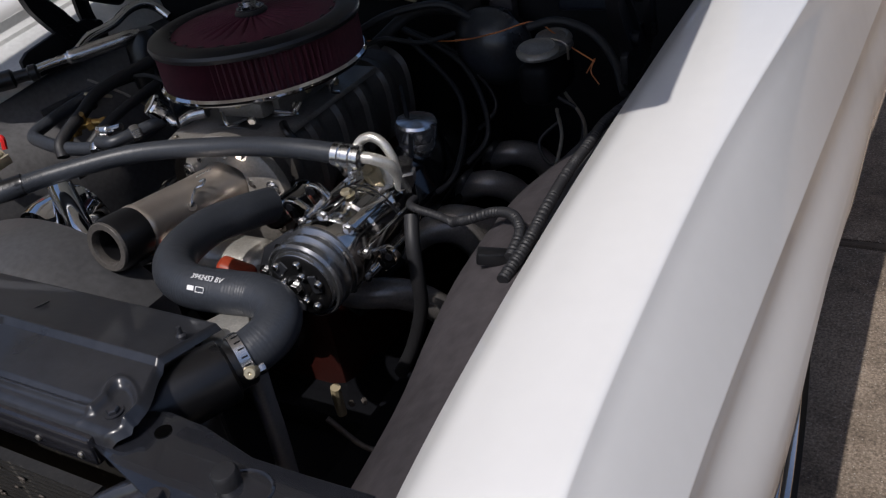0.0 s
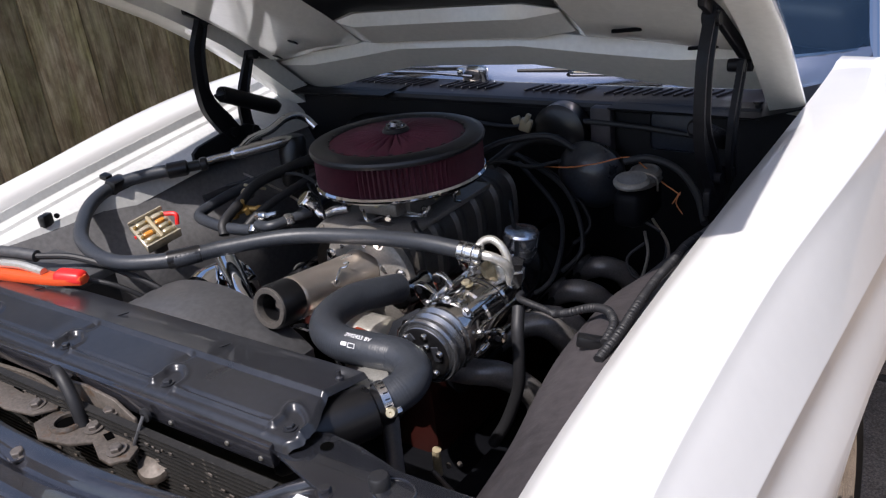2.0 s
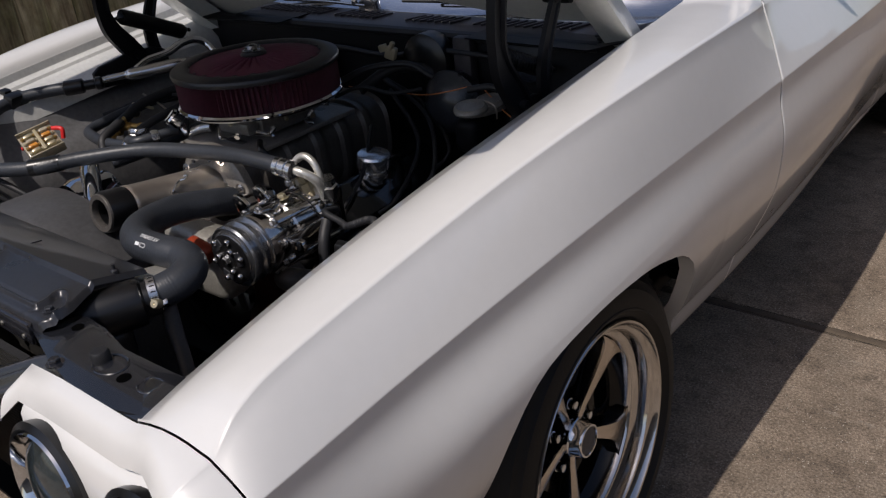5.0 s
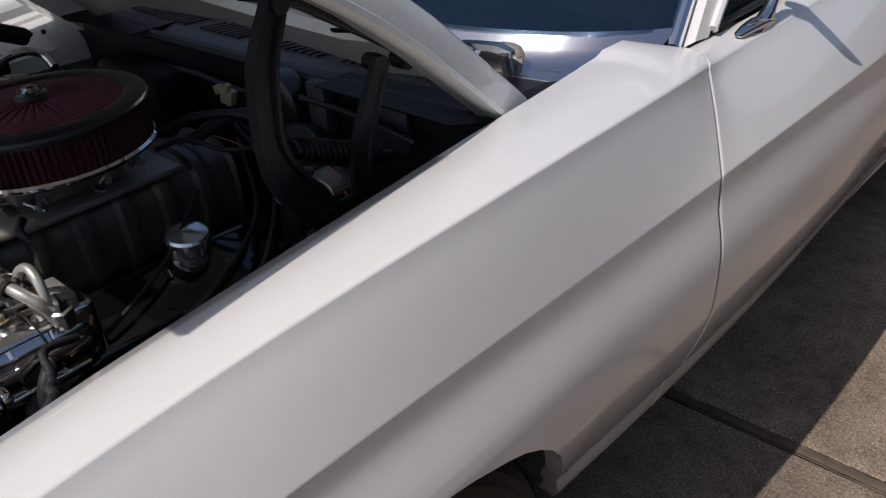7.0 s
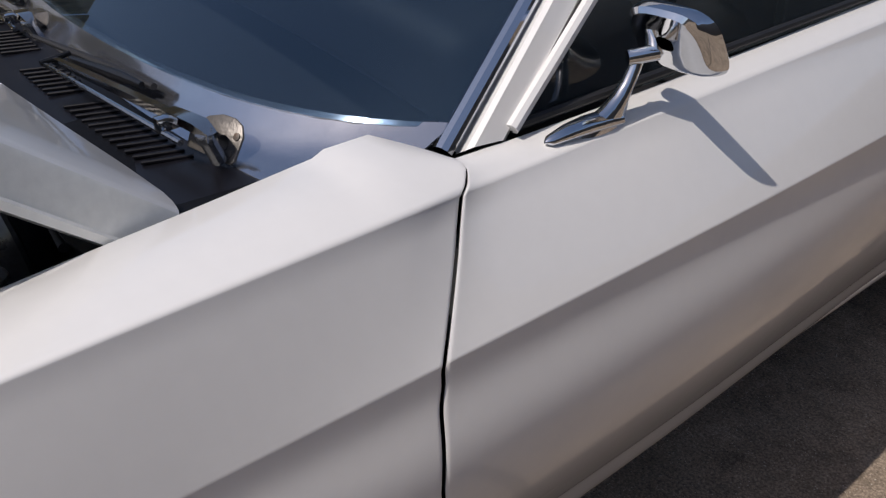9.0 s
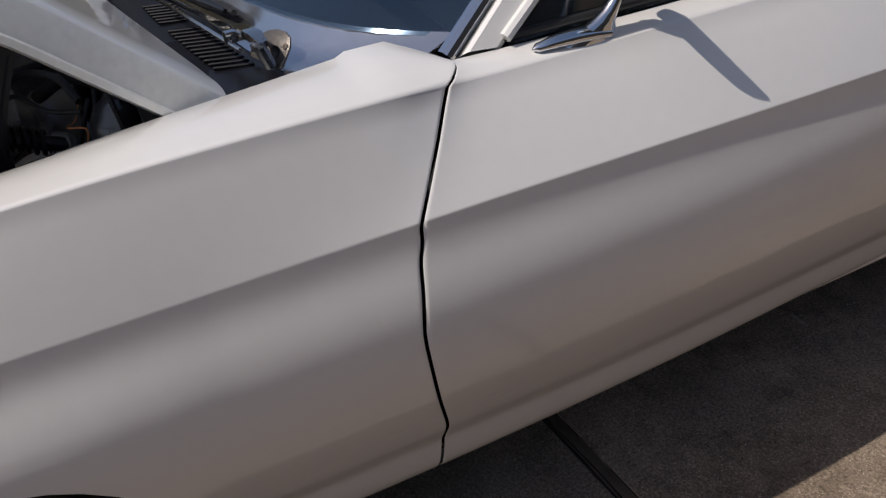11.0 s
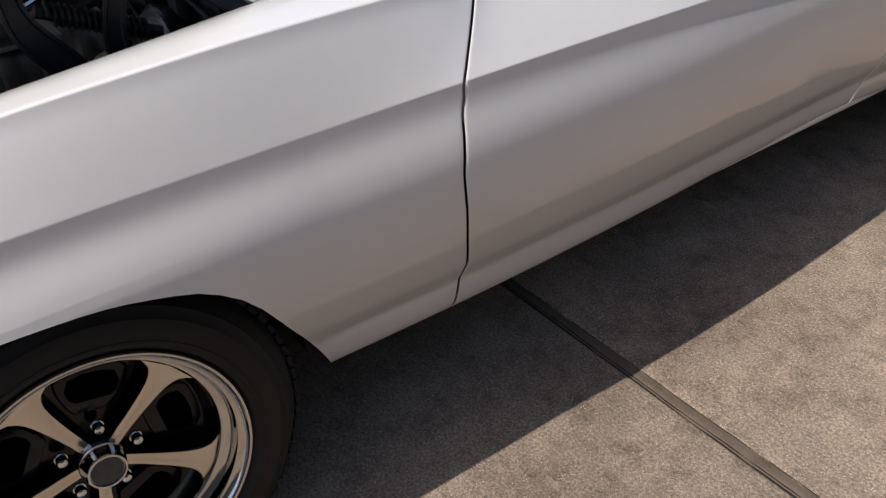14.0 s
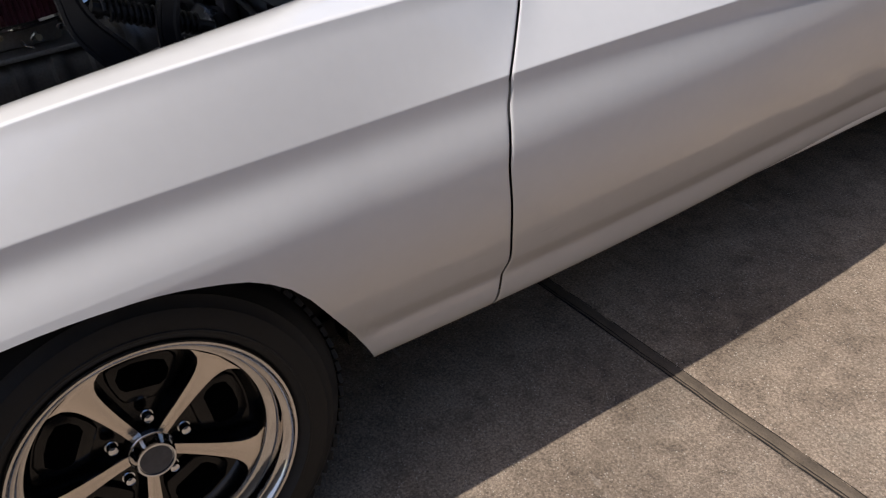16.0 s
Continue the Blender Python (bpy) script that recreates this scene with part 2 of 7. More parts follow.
def concrete_material():
    m = bpy.data.materials.new("broom_finished_concrete")
    m.use_nodes = True
    nt = m.node_tree
    nodes, links = nt.nodes, nt.links
    b = nodes["Principled BSDF"]
    b.inputs["Roughness"].default_value = 0.9
    b.inputs["Specular IOR Level"].default_value = 0.25
    tc = nodes.new("ShaderNodeNewGeometry")

    def tex(kind, scale, detail=4, rough=0.5):
        n = nodes.new(kind)
        n.inputs["Scale"].default_value = scale
        if kind == "ShaderNodeTexNoise":
            n.inputs["Detail"].default_value, n.inputs["Roughness"].default_value = detail, rough
        links.new(tc.outputs["Position"], n.inputs["Vector"])
        return n.outputs[0]

    def ramp(sock, a, c0, e, c1):
        r = nodes.new("ShaderNodeValToRGB")
        r.color_ramp.elements[0].position, r.color_ramp.elements[0].color = a, (*c0, 1)
        r.color_ramp.elements[1].position, r.color_ramp.elements[1].color = e, (*c1, 1)
        links.new(sock, r.inputs[0])
        return r.outputs[0]

    def mix(fac, a, c, mode="MIX"):
        x = nodes.new("ShaderNodeMix")
        x.data_type, x.blend_type = "RGBA", mode
        if isinstance(fac, float):
            x.inputs[0].default_value = fac
        else:
            links.new(fac, x.inputs[0])
        links.new(a, x.inputs[6])
        links.new(c, x.inputs[7])
        return x.outputs[2]

    big = ramp(tex("ShaderNodeTexNoise", 2.6, 8, 0.62), 0.32, (0.240, 0.194, 0.152), 0.70, (0.425, 0.350, 0.278))
    mid = ramp(tex("ShaderNodeTexNoise", 11, 9, 0.76), 0.34, (0.54, 0.535, 0.53), 0.66, (1.26, 1.25, 1.24))
    col = mix(1.0, big, mid, "MULTIPLY")
    # sand grains, paler and darker
    grit = ramp(tex("ShaderNodeTexNoise", 155, 3, 0.70), 0.36, (0.62, 0.61, 0.60), 0.64, (1.34, 1.32, 1.29))
    col = mix(1.0, col, grit, "MULTIPLY")
    cells = ramp(tex("ShaderNodeTexVoronoi", 210), 0.10, (1.16, 1.15, 1.14), 0.62, (0.80, 0.79, 0.78))
    col = mix(1.0, col, cells, "MULTIPLY")
    light = nodes.new("ShaderNodeRGB")
    light.outputs[0].default_value = (0.56, 0.51, 0.43, 1)
    pale = ramp(tex("ShaderNodeTexVoronoi", 120), 0.13, (1, 1, 1), 0.20, (0, 0, 0))
    patch = ramp(tex("ShaderNodeTexNoise", 30, 5, 0.6), 0.47, (0, 0, 0), 0.55, (1.0, 1.0, 1.0))
    col = mix(mix(1.0, pale, patch, "MULTIPLY"), col, light.outputs[0])
    # grey worn patches, thin pale scrapes and small dark pits
    worn = ramp(tex("ShaderNodeTexNoise", 5.5, 8, 0.72), 0.52, (0, 0, 0), 0.66, (0.75, 0.75, 0.75))
    grey = nodes.new("ShaderNodeRGB")
    grey.outputs[0].default_value = (0.225, 0.192, 0.155, 1)
    col = mix(worn, col, mix(1.0, mix(1.0, grey.outputs[0], grit, "MULTIPLY"), cells, "MULTIPLY"))
    pits = ramp(tex("ShaderNodeTexVoronoi", 34), 0.035, (0.26, 0.24, 0.22), 0.075, (1, 1, 1))
    col = mix(1.0, col, pits, "MULTIPLY")
    stretch = nodes.new("ShaderNodeMapping")
    stretch.inputs["Scale"].default_value = (2.2, 26.0, 1.0)
    stretch.inputs["Rotation"].default_value = (0, 0, 0.5)
    links.new(tc.outputs["Position"], stretch.inputs["Vector"])
    scr = nodes.new("ShaderNodeTexNoise")
    scr.inputs["Scale"].default_value, scr.inputs["Detail"].default_value = 1.0, 7
    links.new(stretch.outputs[0], scr.inputs["Vector"])
    scrape = mix(1.0, ramp(scr.outputs[0], 0.665, (0, 0, 0), 0.72, (0.30, 0.30, 0.30)), patch, "MULTIPLY")
    col = mix(scrape, col, light.outputs[0])
    links.new(col, b.inputs["Base Color"])
    bp = nodes.new("ShaderNodeBump")
    bp.inputs["Strength"].default_value, bp.inputs["Distance"].default_value = 0.8, 0.004
    links.new(tex("ShaderNodeTexNoise", 190, 6, 0.72), bp.inputs["Height"])
    links.new(bp.outputs[0], b.inputs["Normal"])
    return m


CONCRETE = concrete_material()
CRACK = mat("joint_crack", (0.018, 0.015, 0.012), 0.95, var=0.3, scale=20)
# Near-black for the shade inside holes, slots, the door gap and lamp buckets.
RECESS_SHADE = mat("recess_shade", (0.002, 0.002, 0.002), 0.9, spec=0.0)
PULLEY = mat("grooved_steel", (0.30, 0.31, 0.33), 0.24, metal=0.9, var=0.15, scale=60, rvar=0.05)
BLACK_DUSTY = mat("dusty_black_paint", (0.015, 0.016, 0.020), 0.24, coat=0.9, bump=0.12, bscale=14, var=0.4, scale=12, spots=0.20, sscale=60, scol=(0.08, 0.077, 0.074), rvar=0.1)
JOINT = mat("joint_filler", (0.120, 0.093, 0.067), 0.9, var=0.4, scale=20, bump=0.6, bscale=150)
BLOCKER_GREY = mat("grey_sky_blocker", (0.085, 0.083, 0.082), 0.8, var=0.2, scale=2, bump=0.2, bscale=30)
BRIGHT_TRIM = mat("bright_satin_chrome", (0.80, 0.82, 0.85), 0.16, metal=0.9, var=0.05, scale=30)
CAST_CASE = mat("grey_cast_case", (0.125, 0.114, 0.104), 0.38, metal=0.45, var=0.3, scale=16, bump=0.18, bscale=260, rvar=0.08)
SATIN = mat("satin_aluminium_sheet", (0.56, 0.58, 0.63), 0.15, metal=0.95, var=0.06, scale=9, rvar=0.10, bump=0.25, bscale=9)
COWL_BLACK = mat("satin_black_cowl_paint", (0.007, 0.007, 0.010), 0.34, spec=0.34, var=0.4, scale=11, spots=0.3, sscale=50, scol=(0.018, 0.017, 0.017))
BLACK_GLOSS = mat("gloss_black_paint", (0.023, 0.024, 0.029), 0.30, coat=0.3, var=0.4, scale=7, rvar=0.08, bump=0.03, bscale=30)
DIRT = mat("bare_earth", (0.055, 0.050, 0.036), 0.95, var=0.4, scale=1.5, bump=0.6, bscale=40)


def wood_material():
    m = mat("weathered_fence_wood", (0.20, 0.165, 0.12), 0.85, var=0.3, scale=3)
    nt = m.node_tree
    b = nt.nodes["Principled BSDF"]
    tc = nt.nodes.new("ShaderNodeTexCoord")
    mp = nt.nodes.new("ShaderNodeMapping")
    mp.inputs["Scale"].default_value = (30, 30, 1.6)
    oi = nt.nodes.new("ShaderNodeObjectInfo")
    addv = nt.nodes.new("ShaderNodeVectorMath")
    nt.links.new(tc.outputs["Object"], addv.inputs[0])
    nt.links.new(oi.outputs["Random"], addv.inputs[1])
    nt.links.new(addv.outputs[0], mp.inputs[0])
    n = nt.nodes.new("ShaderNodeTexNoise")
    n.inputs["Scale"].default_value, n.inputs["Detail"].default_value, n.inputs["Distortion"].default_value = 1.5, 8, 1.2
    nt.links.new(mp.outputs[0], n.inputs["Vector"])
    r = nt.nodes.new("ShaderNodeValToRGB")
    for e, (p, c) in zip(r.color_ramp.elements, ((0.3, (0.24, 0.195, 0.125, 1)), (0.75, (0.60, 0.50, 0.345, 1)))):
        e.position, e.color = p, c
    nt.links.new(n.outputs[0], r.inputs[0])
    hsv = nt.nodes.new("ShaderNodeHueSaturation")
    mr = nt.nodes.new("ShaderNodeMapRange")
    mr.inputs[3].default_value, mr.inputs[4].default_value = 0.7, 1.25
    nt.links.new(oi.outputs["Random"], mr.inputs[0])
    nt.links.new(mr.outputs[0], hsv.inputs["Value"])
    nt.links.new(r.outputs[0], hsv.inputs["Color"])
    # damp stains: brown and mossy blotches at two sizes
    col = hsv.outputs[0]
    for size, lo, hi, dark in ((2.6, 0.38, 0.66, (0.60, 0.64, 0.40, 1)), (9.0, 0.40, 0.62, (0.62, 0.53, 0.45, 1))):
        spread = nt.nodes.new("ShaderNodeMapping")
        spread.inputs["Scale"].default_value = (size, size, size * 0.45)
        nt.links.new(addv.outputs[0], spread.inputs[0])
        blot = nt.nodes.new("ShaderNodeTexNoise")
        blot.inputs["Scale"].default_value, blot.inputs["Detail"].default_value, blot.inputs["Roughness"].default_value = 1.6, 8, 0.68
        nt.links.new(spread.outputs[0], blot.inputs["Vector"])
        br = nt.nodes.new("ShaderNodeValToRGB")
        br.color_ramp.elements[0].position, br.color_ramp.elements[0].color = lo, dark
        br.color_ramp.elements[1].position, br.color_ramp.elements[1].color = hi, (1.08, 1.05, 1.0, 1)
        nt.links.new(blot.outputs[0], br.inputs[0])
        mx = nt.nodes.new("ShaderNodeMix")
        mx.data_type, mx.blend_type = "RGBA", "MULTIPLY"
        mx.inputs[0].default_value = 1.0
        nt.links.new(col, mx.inputs[6])
        nt.links.new(br.outputs[0], mx.inputs[7])
        col = mx.outputs[2]
    nt.links.new(col, b.inputs["Base Color"])
    bp = nt.nodes.new("ShaderNodeBump")
    bp.inputs["Strength"].default_value, bp.inputs["Distance"].default_value = 0.6, 0.004
    nt.links.new(n.outputs[0], bp.inputs["Height"])
    nt.links.new(bp.outputs[0], b.inputs["Normal"])
    return m


WOOD = wood_material()


# ---- building helpers ----
def thing(name, label="", category="", group="", kind="", at=(0, 0, 0)):
    ob = new(name)
    ob.location = at
    ob.empty_display_size = 0.05
    return tagged(ob, label, category, group, kind)


def to_object(name, bm, material, sharp=35.0):
    me = bpy.data.meshes.new(name)
    bmesh.ops.recalc_face_normals(bm, faces=bm.faces)
    bm.to_mesh(me)
    bm.free()
    me.materials.append(material)
    me.polygons.foreach_set("use_smooth", [True] * len(me.polygons))
    me.set_sharp_from_angle(angle=radians(sharp))
    return new(name, me)


def part(name, bm, material, parent, label="", sharp=35.0):
    ob = to_object(name, bm, material, sharp)
    if parent is not None:
        ob.parent = parent
        base = parent.location if parent.parent is None else Vector((0, 0, 0))
        ob.location = -Vector(base) if parent.parent is None else (0, 0, 0)
    if label:
        tagged(ob, label)
    return ob


def smooth_path(pts, n=8):
    """Points along a smooth curve through the given ones."""
    p = [Vector(q) for q in pts]
    p = [p[0] * 2 - p[1]] + p + [p[-1] * 2 - p[-2]]
    out = []
    for i in range(1, len(p) - 2):
        for k in range(n):
            t = k / n
            a, b, c, d = p[i - 1], p[i], p[i + 1], p[i + 2]
            out.append(0.5 * (2 * b + (c - a) * t + (2 * a - 5 * b + 4 * c - d) * t * t + (3 * b - a - 3 * c + d) * t ** 3))
    return out + [p[-2]]


def tube(pts, r, seg=14, n=8, bm=None, ridge=0.0, pitch=0.006, cap=True):
    """A round tube along a smooth curve. r: a number, or a radius for each given point. ridge: height of spiral rings."""
    bm = bm or bmesh.new()
    path = smooth_path(pts, n)
    if ridge > 0:
        fine = [path[0]]
        for q in path[1:]:
            k = max(1, int((q - fine[-1]).length / (pitch / 3)))
            a = fine[-1]
            fine += [a.lerp(q, (j + 1) / k) for j in range(k)]
        path = fine
    cnt = len(path)
    rads = [r] * cnt if not isinstance(r, (list, tuple)) else [float(np.interp(i / (cnt - 1) * (len(r) - 1), range(len(r)), r)) for i in range(cnt)]
    up = Vector((0.12, 0.31, 0.94))
    rings, dist = [], 0.0
    for i, q in enumerate(path):
        tan = (path[min(i + 1, cnt - 1)] - path[max(i - 1, 0)]).normalized()
        u = (up - tan * up.dot(tan))
        u = u.normalized() if u.length > 1e-4 else tan.orthogonal().normalized()
        up = u
        v = tan.cross(u)
        if i:
            dist += (q - path[i - 1]).length
        rr = rads[i] + (ridge * (0.5 + 0.5 * math.cos(dist / pitch * 2 * math.pi)) if ridge else 0)
        rings.append([bm.verts.new(q + (u * math.cos(a) + v * math.sin(a)) * rr) for a in (2 * math.pi * k / seg for k in range(seg))])
    for a, b in zip(rings, rings[1:]):
        for k in range(seg):
            bm.faces.new((a[k], a[(k + 1) % seg], b[(k + 1) % seg], b[k]))
    if cap:
        bm.faces.new(rings[0][::-1])
        bm.faces.new(rings[-1])
    return bm


def lathe(profile, origin=(0, 0, 0), axis=(0, 0, 1), seg=40, bm=None):
    """A turned body: (radius, height) pairs round an axis."""
    bm = bm or bmesh.new()
    ax = Vector(axis).normalized()
    u = ax.orthogonal().normalized()
    v = ax.cross(u)
    o = Vector(origin)
    rings = []
    for rad, h in profile:
        if rad < 1e-5:
            rings.append([bm.verts.new(o + ax * h)])
        else:
            rings.append([bm.verts.new(o + ax * h + (u * math.cos(a) + v * math.sin(a)) * rad) for a in (2 * math.pi * k / seg for k in range(seg))])
    for a, b in zip(rings, rings[1:]):
        for k in range(seg):
            k2 = (k + 1) % seg
            if len(a) == 1 and len(b) == 1:
                continue
            if len(a) == 1:
                bm.faces.new((a[0], b[k2], b[k]))
            elif len(b) == 1:
                bm.faces.new((a[k], a[k2], b[0]))
            else:
                bm.faces.new((a[k], a[k2], b[k2], b[k]))
    return bm


def block(size, m=None, bevel=0.003, seg=2, bm=None, taper=1.0):
    """A box of the given size round its middle, with rounded edges, moved by m. taper narrows its top."""
    own = bmesh.new()
    bmesh.ops.create_cube(own, size=1.0)
    for v in own.verts:
        k = taper if v.co.z > 0 else 1.0
        v.co = Vector((v.co.x * size[0] * k, v.co.y * size[1] * k, v.co.z * size[2]))
    if bevel > 0:
        bmesh.ops.bevel(own, geom=own.edges[:], offset=bevel, segments=seg, affect="EDGES", profile=0.5)
    if m is not None:
        own.transform(m)
    if bm is None:
        return own
    return merge(bm, own)


def merge(bm, other):
    """Adds the other bmesh to bm."""
    me = bpy.data.meshes.new("tmp")
    other.to_mesh(me)
    other.free()
    bm.from_mesh(me)
    bpy.data.meshes.remove(me)
    return bm


def sheet(grid, thick=0.0, bm=None, closed=False):
    """A surface over rows of points; thick > 0 gives it a second side."""
    bm = bm or bmesh.new()
    vs = [[bm.verts.new(p) for p in row] for row in grid]
    faces = []
    for a, b in zip(vs, vs[1:]):
        n = len(a)
        for k in range(n if closed else n - 1):
            faces.append(bm.faces.new((a[k], a[(k + 1) % n], b[(k + 1) % n], b[k])))
    if thick:
        bmesh.ops.recalc_face_normals(bm, faces=faces)
        bmesh.ops.solidify(bm, geom=faces, thickness=thick)
    return bm


def prism(outline, depth, m=None, bevel=0.0, seg=2, bm=None):
    """A plate: a closed outline of (x, y) points, thickened upwards by depth, moved by m."""
    own = bmesh.new()
    vs = [own.verts.new((x, y, 0)) for x, y in outline]
    f = own.faces.new(vs)
    r = bmesh.ops.extrude_face_region(own, geom=[f])
    for v in r["geom"]:
        if isinstance(v, bmesh.types.BMVert):
            v.co.z += depth
    if bevel > 0:
        bmesh.ops.recalc_face_normals(own, faces=own.faces)
        edges = [e for e in own.edges if e.calc_face_angle(0) > 0.5]
        bmesh.ops.bevel(own, geom=edges, offset=bevel, segments=seg, affect="EDGES", profile=0.5)
    if m is not None:
        own.transform(m)
    if bm is None:
        return own
    return merge(bm, own)


def hexbolt(at, axis, r=0.007, h=0.006, washer=True, bm=None):
    bm = bm or bmesh.new()
    a = Vector(axis).normalized()
    if washer:
        lathe([(0, 0), (r * 1.5, 0), (r * 1.5, 0.0015), (0, 0.0015)], at, a, 16, bm)
    lathe([(0, 0.001), (r, 0.001), (r, h * 0.8), (r * 0.85, h), (0, h)], at, a, 6, bm)
    return bm


def table(y, rows, k):
    """The k-th column of rows at y, smoothly between them."""
    ys = [r[0] for r in rows]
    i = min(max(int(np.searchsorted(ys, y)) - 1, 0), len(ys) - 2)
    t = min(max((y - ys[i]) / (ys[i + 1] - ys[i]), 0), 1)

    def slope(j):
        lo, hi = max(j - 1, 0), min(j + 1, len(ys) - 1)
        return (rows[hi][k] - rows[lo][k]) / (ys[hi] - ys[lo])
    d = ys[i + 1] - ys[i]
    p0, p1, m0, m1 = rows[i][k], rows[i + 1][k], slope(i) * d, slope(i + 1) * d
    return (2 * t**3 - 3 * t**2 + 1) * p0 + (t**3 - 2 * t**2 + t) * m0 + (-2 * t**3 + 3 * t**2) * p1 + (t**3 - t**2) * m1

# ---- ground ----
def make_ground():
    bm = bmesh.new()
    bmesh.ops.create_grid(bm, x_segments=8, y_segments=8, size=150)
    bm.transform(pose(0, 0, -0.035))
    tagged(to_object("ground", bm, DIRT), "dark bare earth round the concrete driveway", "ground", kind="structure")
    drive = thing("driveway", "grey-brown concrete driveway slabs with dark tooled joints", "driveway", kind="structure")
    joints_y, edges_x = (-9.5, -6.4, -3.3, 1.062, 4.15, 7.2, 10.3), (-1.75, 3.95)
    for y0, y1 in zip(joints_y, joints_y[1:]):
        sx, sy = edges_x[1] - edges_x[0], y1 - y0 - 0.034
        bm = block((sx, sy, 0.10), pose((edges_x[0] + edges_x[1]) / 2, (y0 + y1) / 2, -0.05), bevel=0.009, seg=3)
        part("slab", bm, CONCRETE, drive)
    shape = [(-0.021, -0.0035), (-0.0175, -0.0075), (-0.0135, -0.0085), (-0.0095, -0.0045), (-0.0065, -0.0080), (-0.003, -0.0040), (0.003, -0.0028), (0.009, -0.0032), (0.0135, -0.0045), (0.0175, -0.0040), (0.021, -0.0062)]
    for y in joints_y[1:-1]:
        rows = []
        for i in range(400):
            x = edges_x[0] + (edges_x[1] - edges_x[0]) * i / 399
            sway = 0.0040 * noise.noise(Vector((x * 5, y, 1))) + 0.0018 * noise.noise(Vector((x * 31, y, 4)))
            rows.append([(x, y + d * (1 + 0.18 * noise.noise(Vector((x * 11, y, d * 90)))) + sway, h + 0.0016 * noise.noise(Vector((x * 23, d * 300, y)))) for d, h in shape])
        part("joint_strip", sheet(rows), JOINT, drive, "brown worn joint filler with ridges")
        for c, half in ((-0.0150, 0.0028), (-0.0065, 0.0018), (0.0186, 0.0012)):
            rows = []
            for i in range(400):
                x = edges_x[0] + (edges_x[1] - edges_x[0]) * i / 399
                w = half * max(0.15, 1 + 1.3 * noise.noise(Vector((x * 17, y, half * 900))))
                m = y + c + 0.0040 * noise.noise(Vector((x * 5, y, 1))) + 0.0018 * noise.noise(Vector((x * 31, y, 4)))
                top = {-0.0150: -0.0060, -0.0065: -0.0058, 0.0186: -0.0026}[c]
                rows.append([(x, m - w, top - 0.0006), (x, m, top), (x, m + w, top - 0.0006)])
            part("joint_crack", sheet(rows), CRACK, drive, "dark crack in the joint")


make_ground()


# ---- fence beyond the far side of the car ----
def make_fence():
    fence = thing("fence", "tall weathered grey-brown wooden board fence", "fence", at=(-2.5, 0, 0))
    rng = random.Random(4)
    meshes = []
    for v in range(4):
        bm = block((0.018, 0.137, 1.9), pose(0, 0, 0.95), bevel=0.004, seg=1)
        for q in bm.verts:
            q.co.x += 0.004 * noise.noise(Vector((q.co.y * 5, q.co.z * 2, v * 7)))
        meshes.append(to_object("board_shape", bm, WOOD))
    shapes = [o.data for o in meshes]
    for o in meshes:
        bpy.data.objects.remove(o)
    y = -3.2
    while y < 9.0:
        b = new("board", rng.choice(shapes))
        b.parent = fence
        b.location = (rng.uniform(-0.006, 0.006), y, rng.uniform(-0.03, 0.02))
        b.rotation_euler = (rng.uniform(-0.006, 0.006), 0, rng.uniform(-0.03, 0.03))
        y += 0.1395
    for z in (0.35, 1.0, 1.6):
        part("rail", block((0.04, 12.4, 0.09), pose(-2.5 - 0.035, 2.9, z), bevel=0.004), WOOD, fence)


make_fence()


# ---- unseen wall, added on the driveway's near side to block low sky ----
def make_sky_blocker():
    wall = thing("sky_blocker_wall", "unseen plain grey wall added beside the driveway to block low sky", "wall", kind="structure")
    part("wall_face", block((0.2, 22.0, 2.40), pose(4.1, 0.5, 1.165), 0.01), BLOCKER_GREY, wall)


make_sky_blocker()

# ---- the car's side panels ----
EDGE = [  # y, x, z of the inner top edge of the left fender
    (-0.70, 0.674, 0.784), (-0.60, 0.661, 0.796), (-0.41, 0.661, 0.829), (-0.19, 0.667, 0.861), (0.04, 0.676, 0.889), (0.26, 0.685, 0.913),
    (0.48, 0.690, 0.934), (0.66, 0.688, 0.951), (0.80, 0.69, 0.955)]
FAR_EDGE = [(y, 0.752, z + 0.010) for y, x, z in EDGE[:7]] + [(0.66, 0.758, 0.945), (0.80, 0.766, 0.936)]   # the far fender is seen down to its folded inner rail only
DOOR_EDGE = [(0.70, 0.768, 0.934), (0.9, 0.770, 0.932), (1.3, 0.768, 0.934), (2.1, 0.760, 0.945), (2.6, 0.755, 0.955), (4.0, 0.70, 0.93)]
CREASE = [  # upper crease
    (-0.695, 0.802, 0.787), (-0.674, 0.803, 0.808), (-0.65, 0.800, 0.824), (-0.60, 0.797, 0.839), (-0.47, 0.795, 0.855), (-0.226, 0.802, 0.886), (-0.085, 0.814, 0.905), (0.056, 0.828, 0.921), (0.20, 0.839, 0.932),
    (0.34, 0.845, 0.939), (0.48, 0.844, 0.940), (0.62, 0.835, 0.935), (0.75, 0.818, 0.924),
    (1.2, 0.812, 0.922), (2.1, 0.806, 0.927), (2.8, 0.812, 0.950), (4.0, 0.77, 0.92)]
SHOULDER = [  # widest line
    (-0.85, 0.850, 0.752), (-0.66, 0.857, 0.760), (-0.44, 0.860, 0.770), (-0.04, 0.876, 0.787), (0.37, 0.8925, 0.7965), (0.78, 0.905, 0.802),
    (1.19, 0.904, 0.796), (1.60, 0.892, 0.786), (2.0, 0.884, 0.778), (2.7, 0.912, 0.800), (3.3, 0.900, 0.80), (4.0, 0.84, 0.79)]
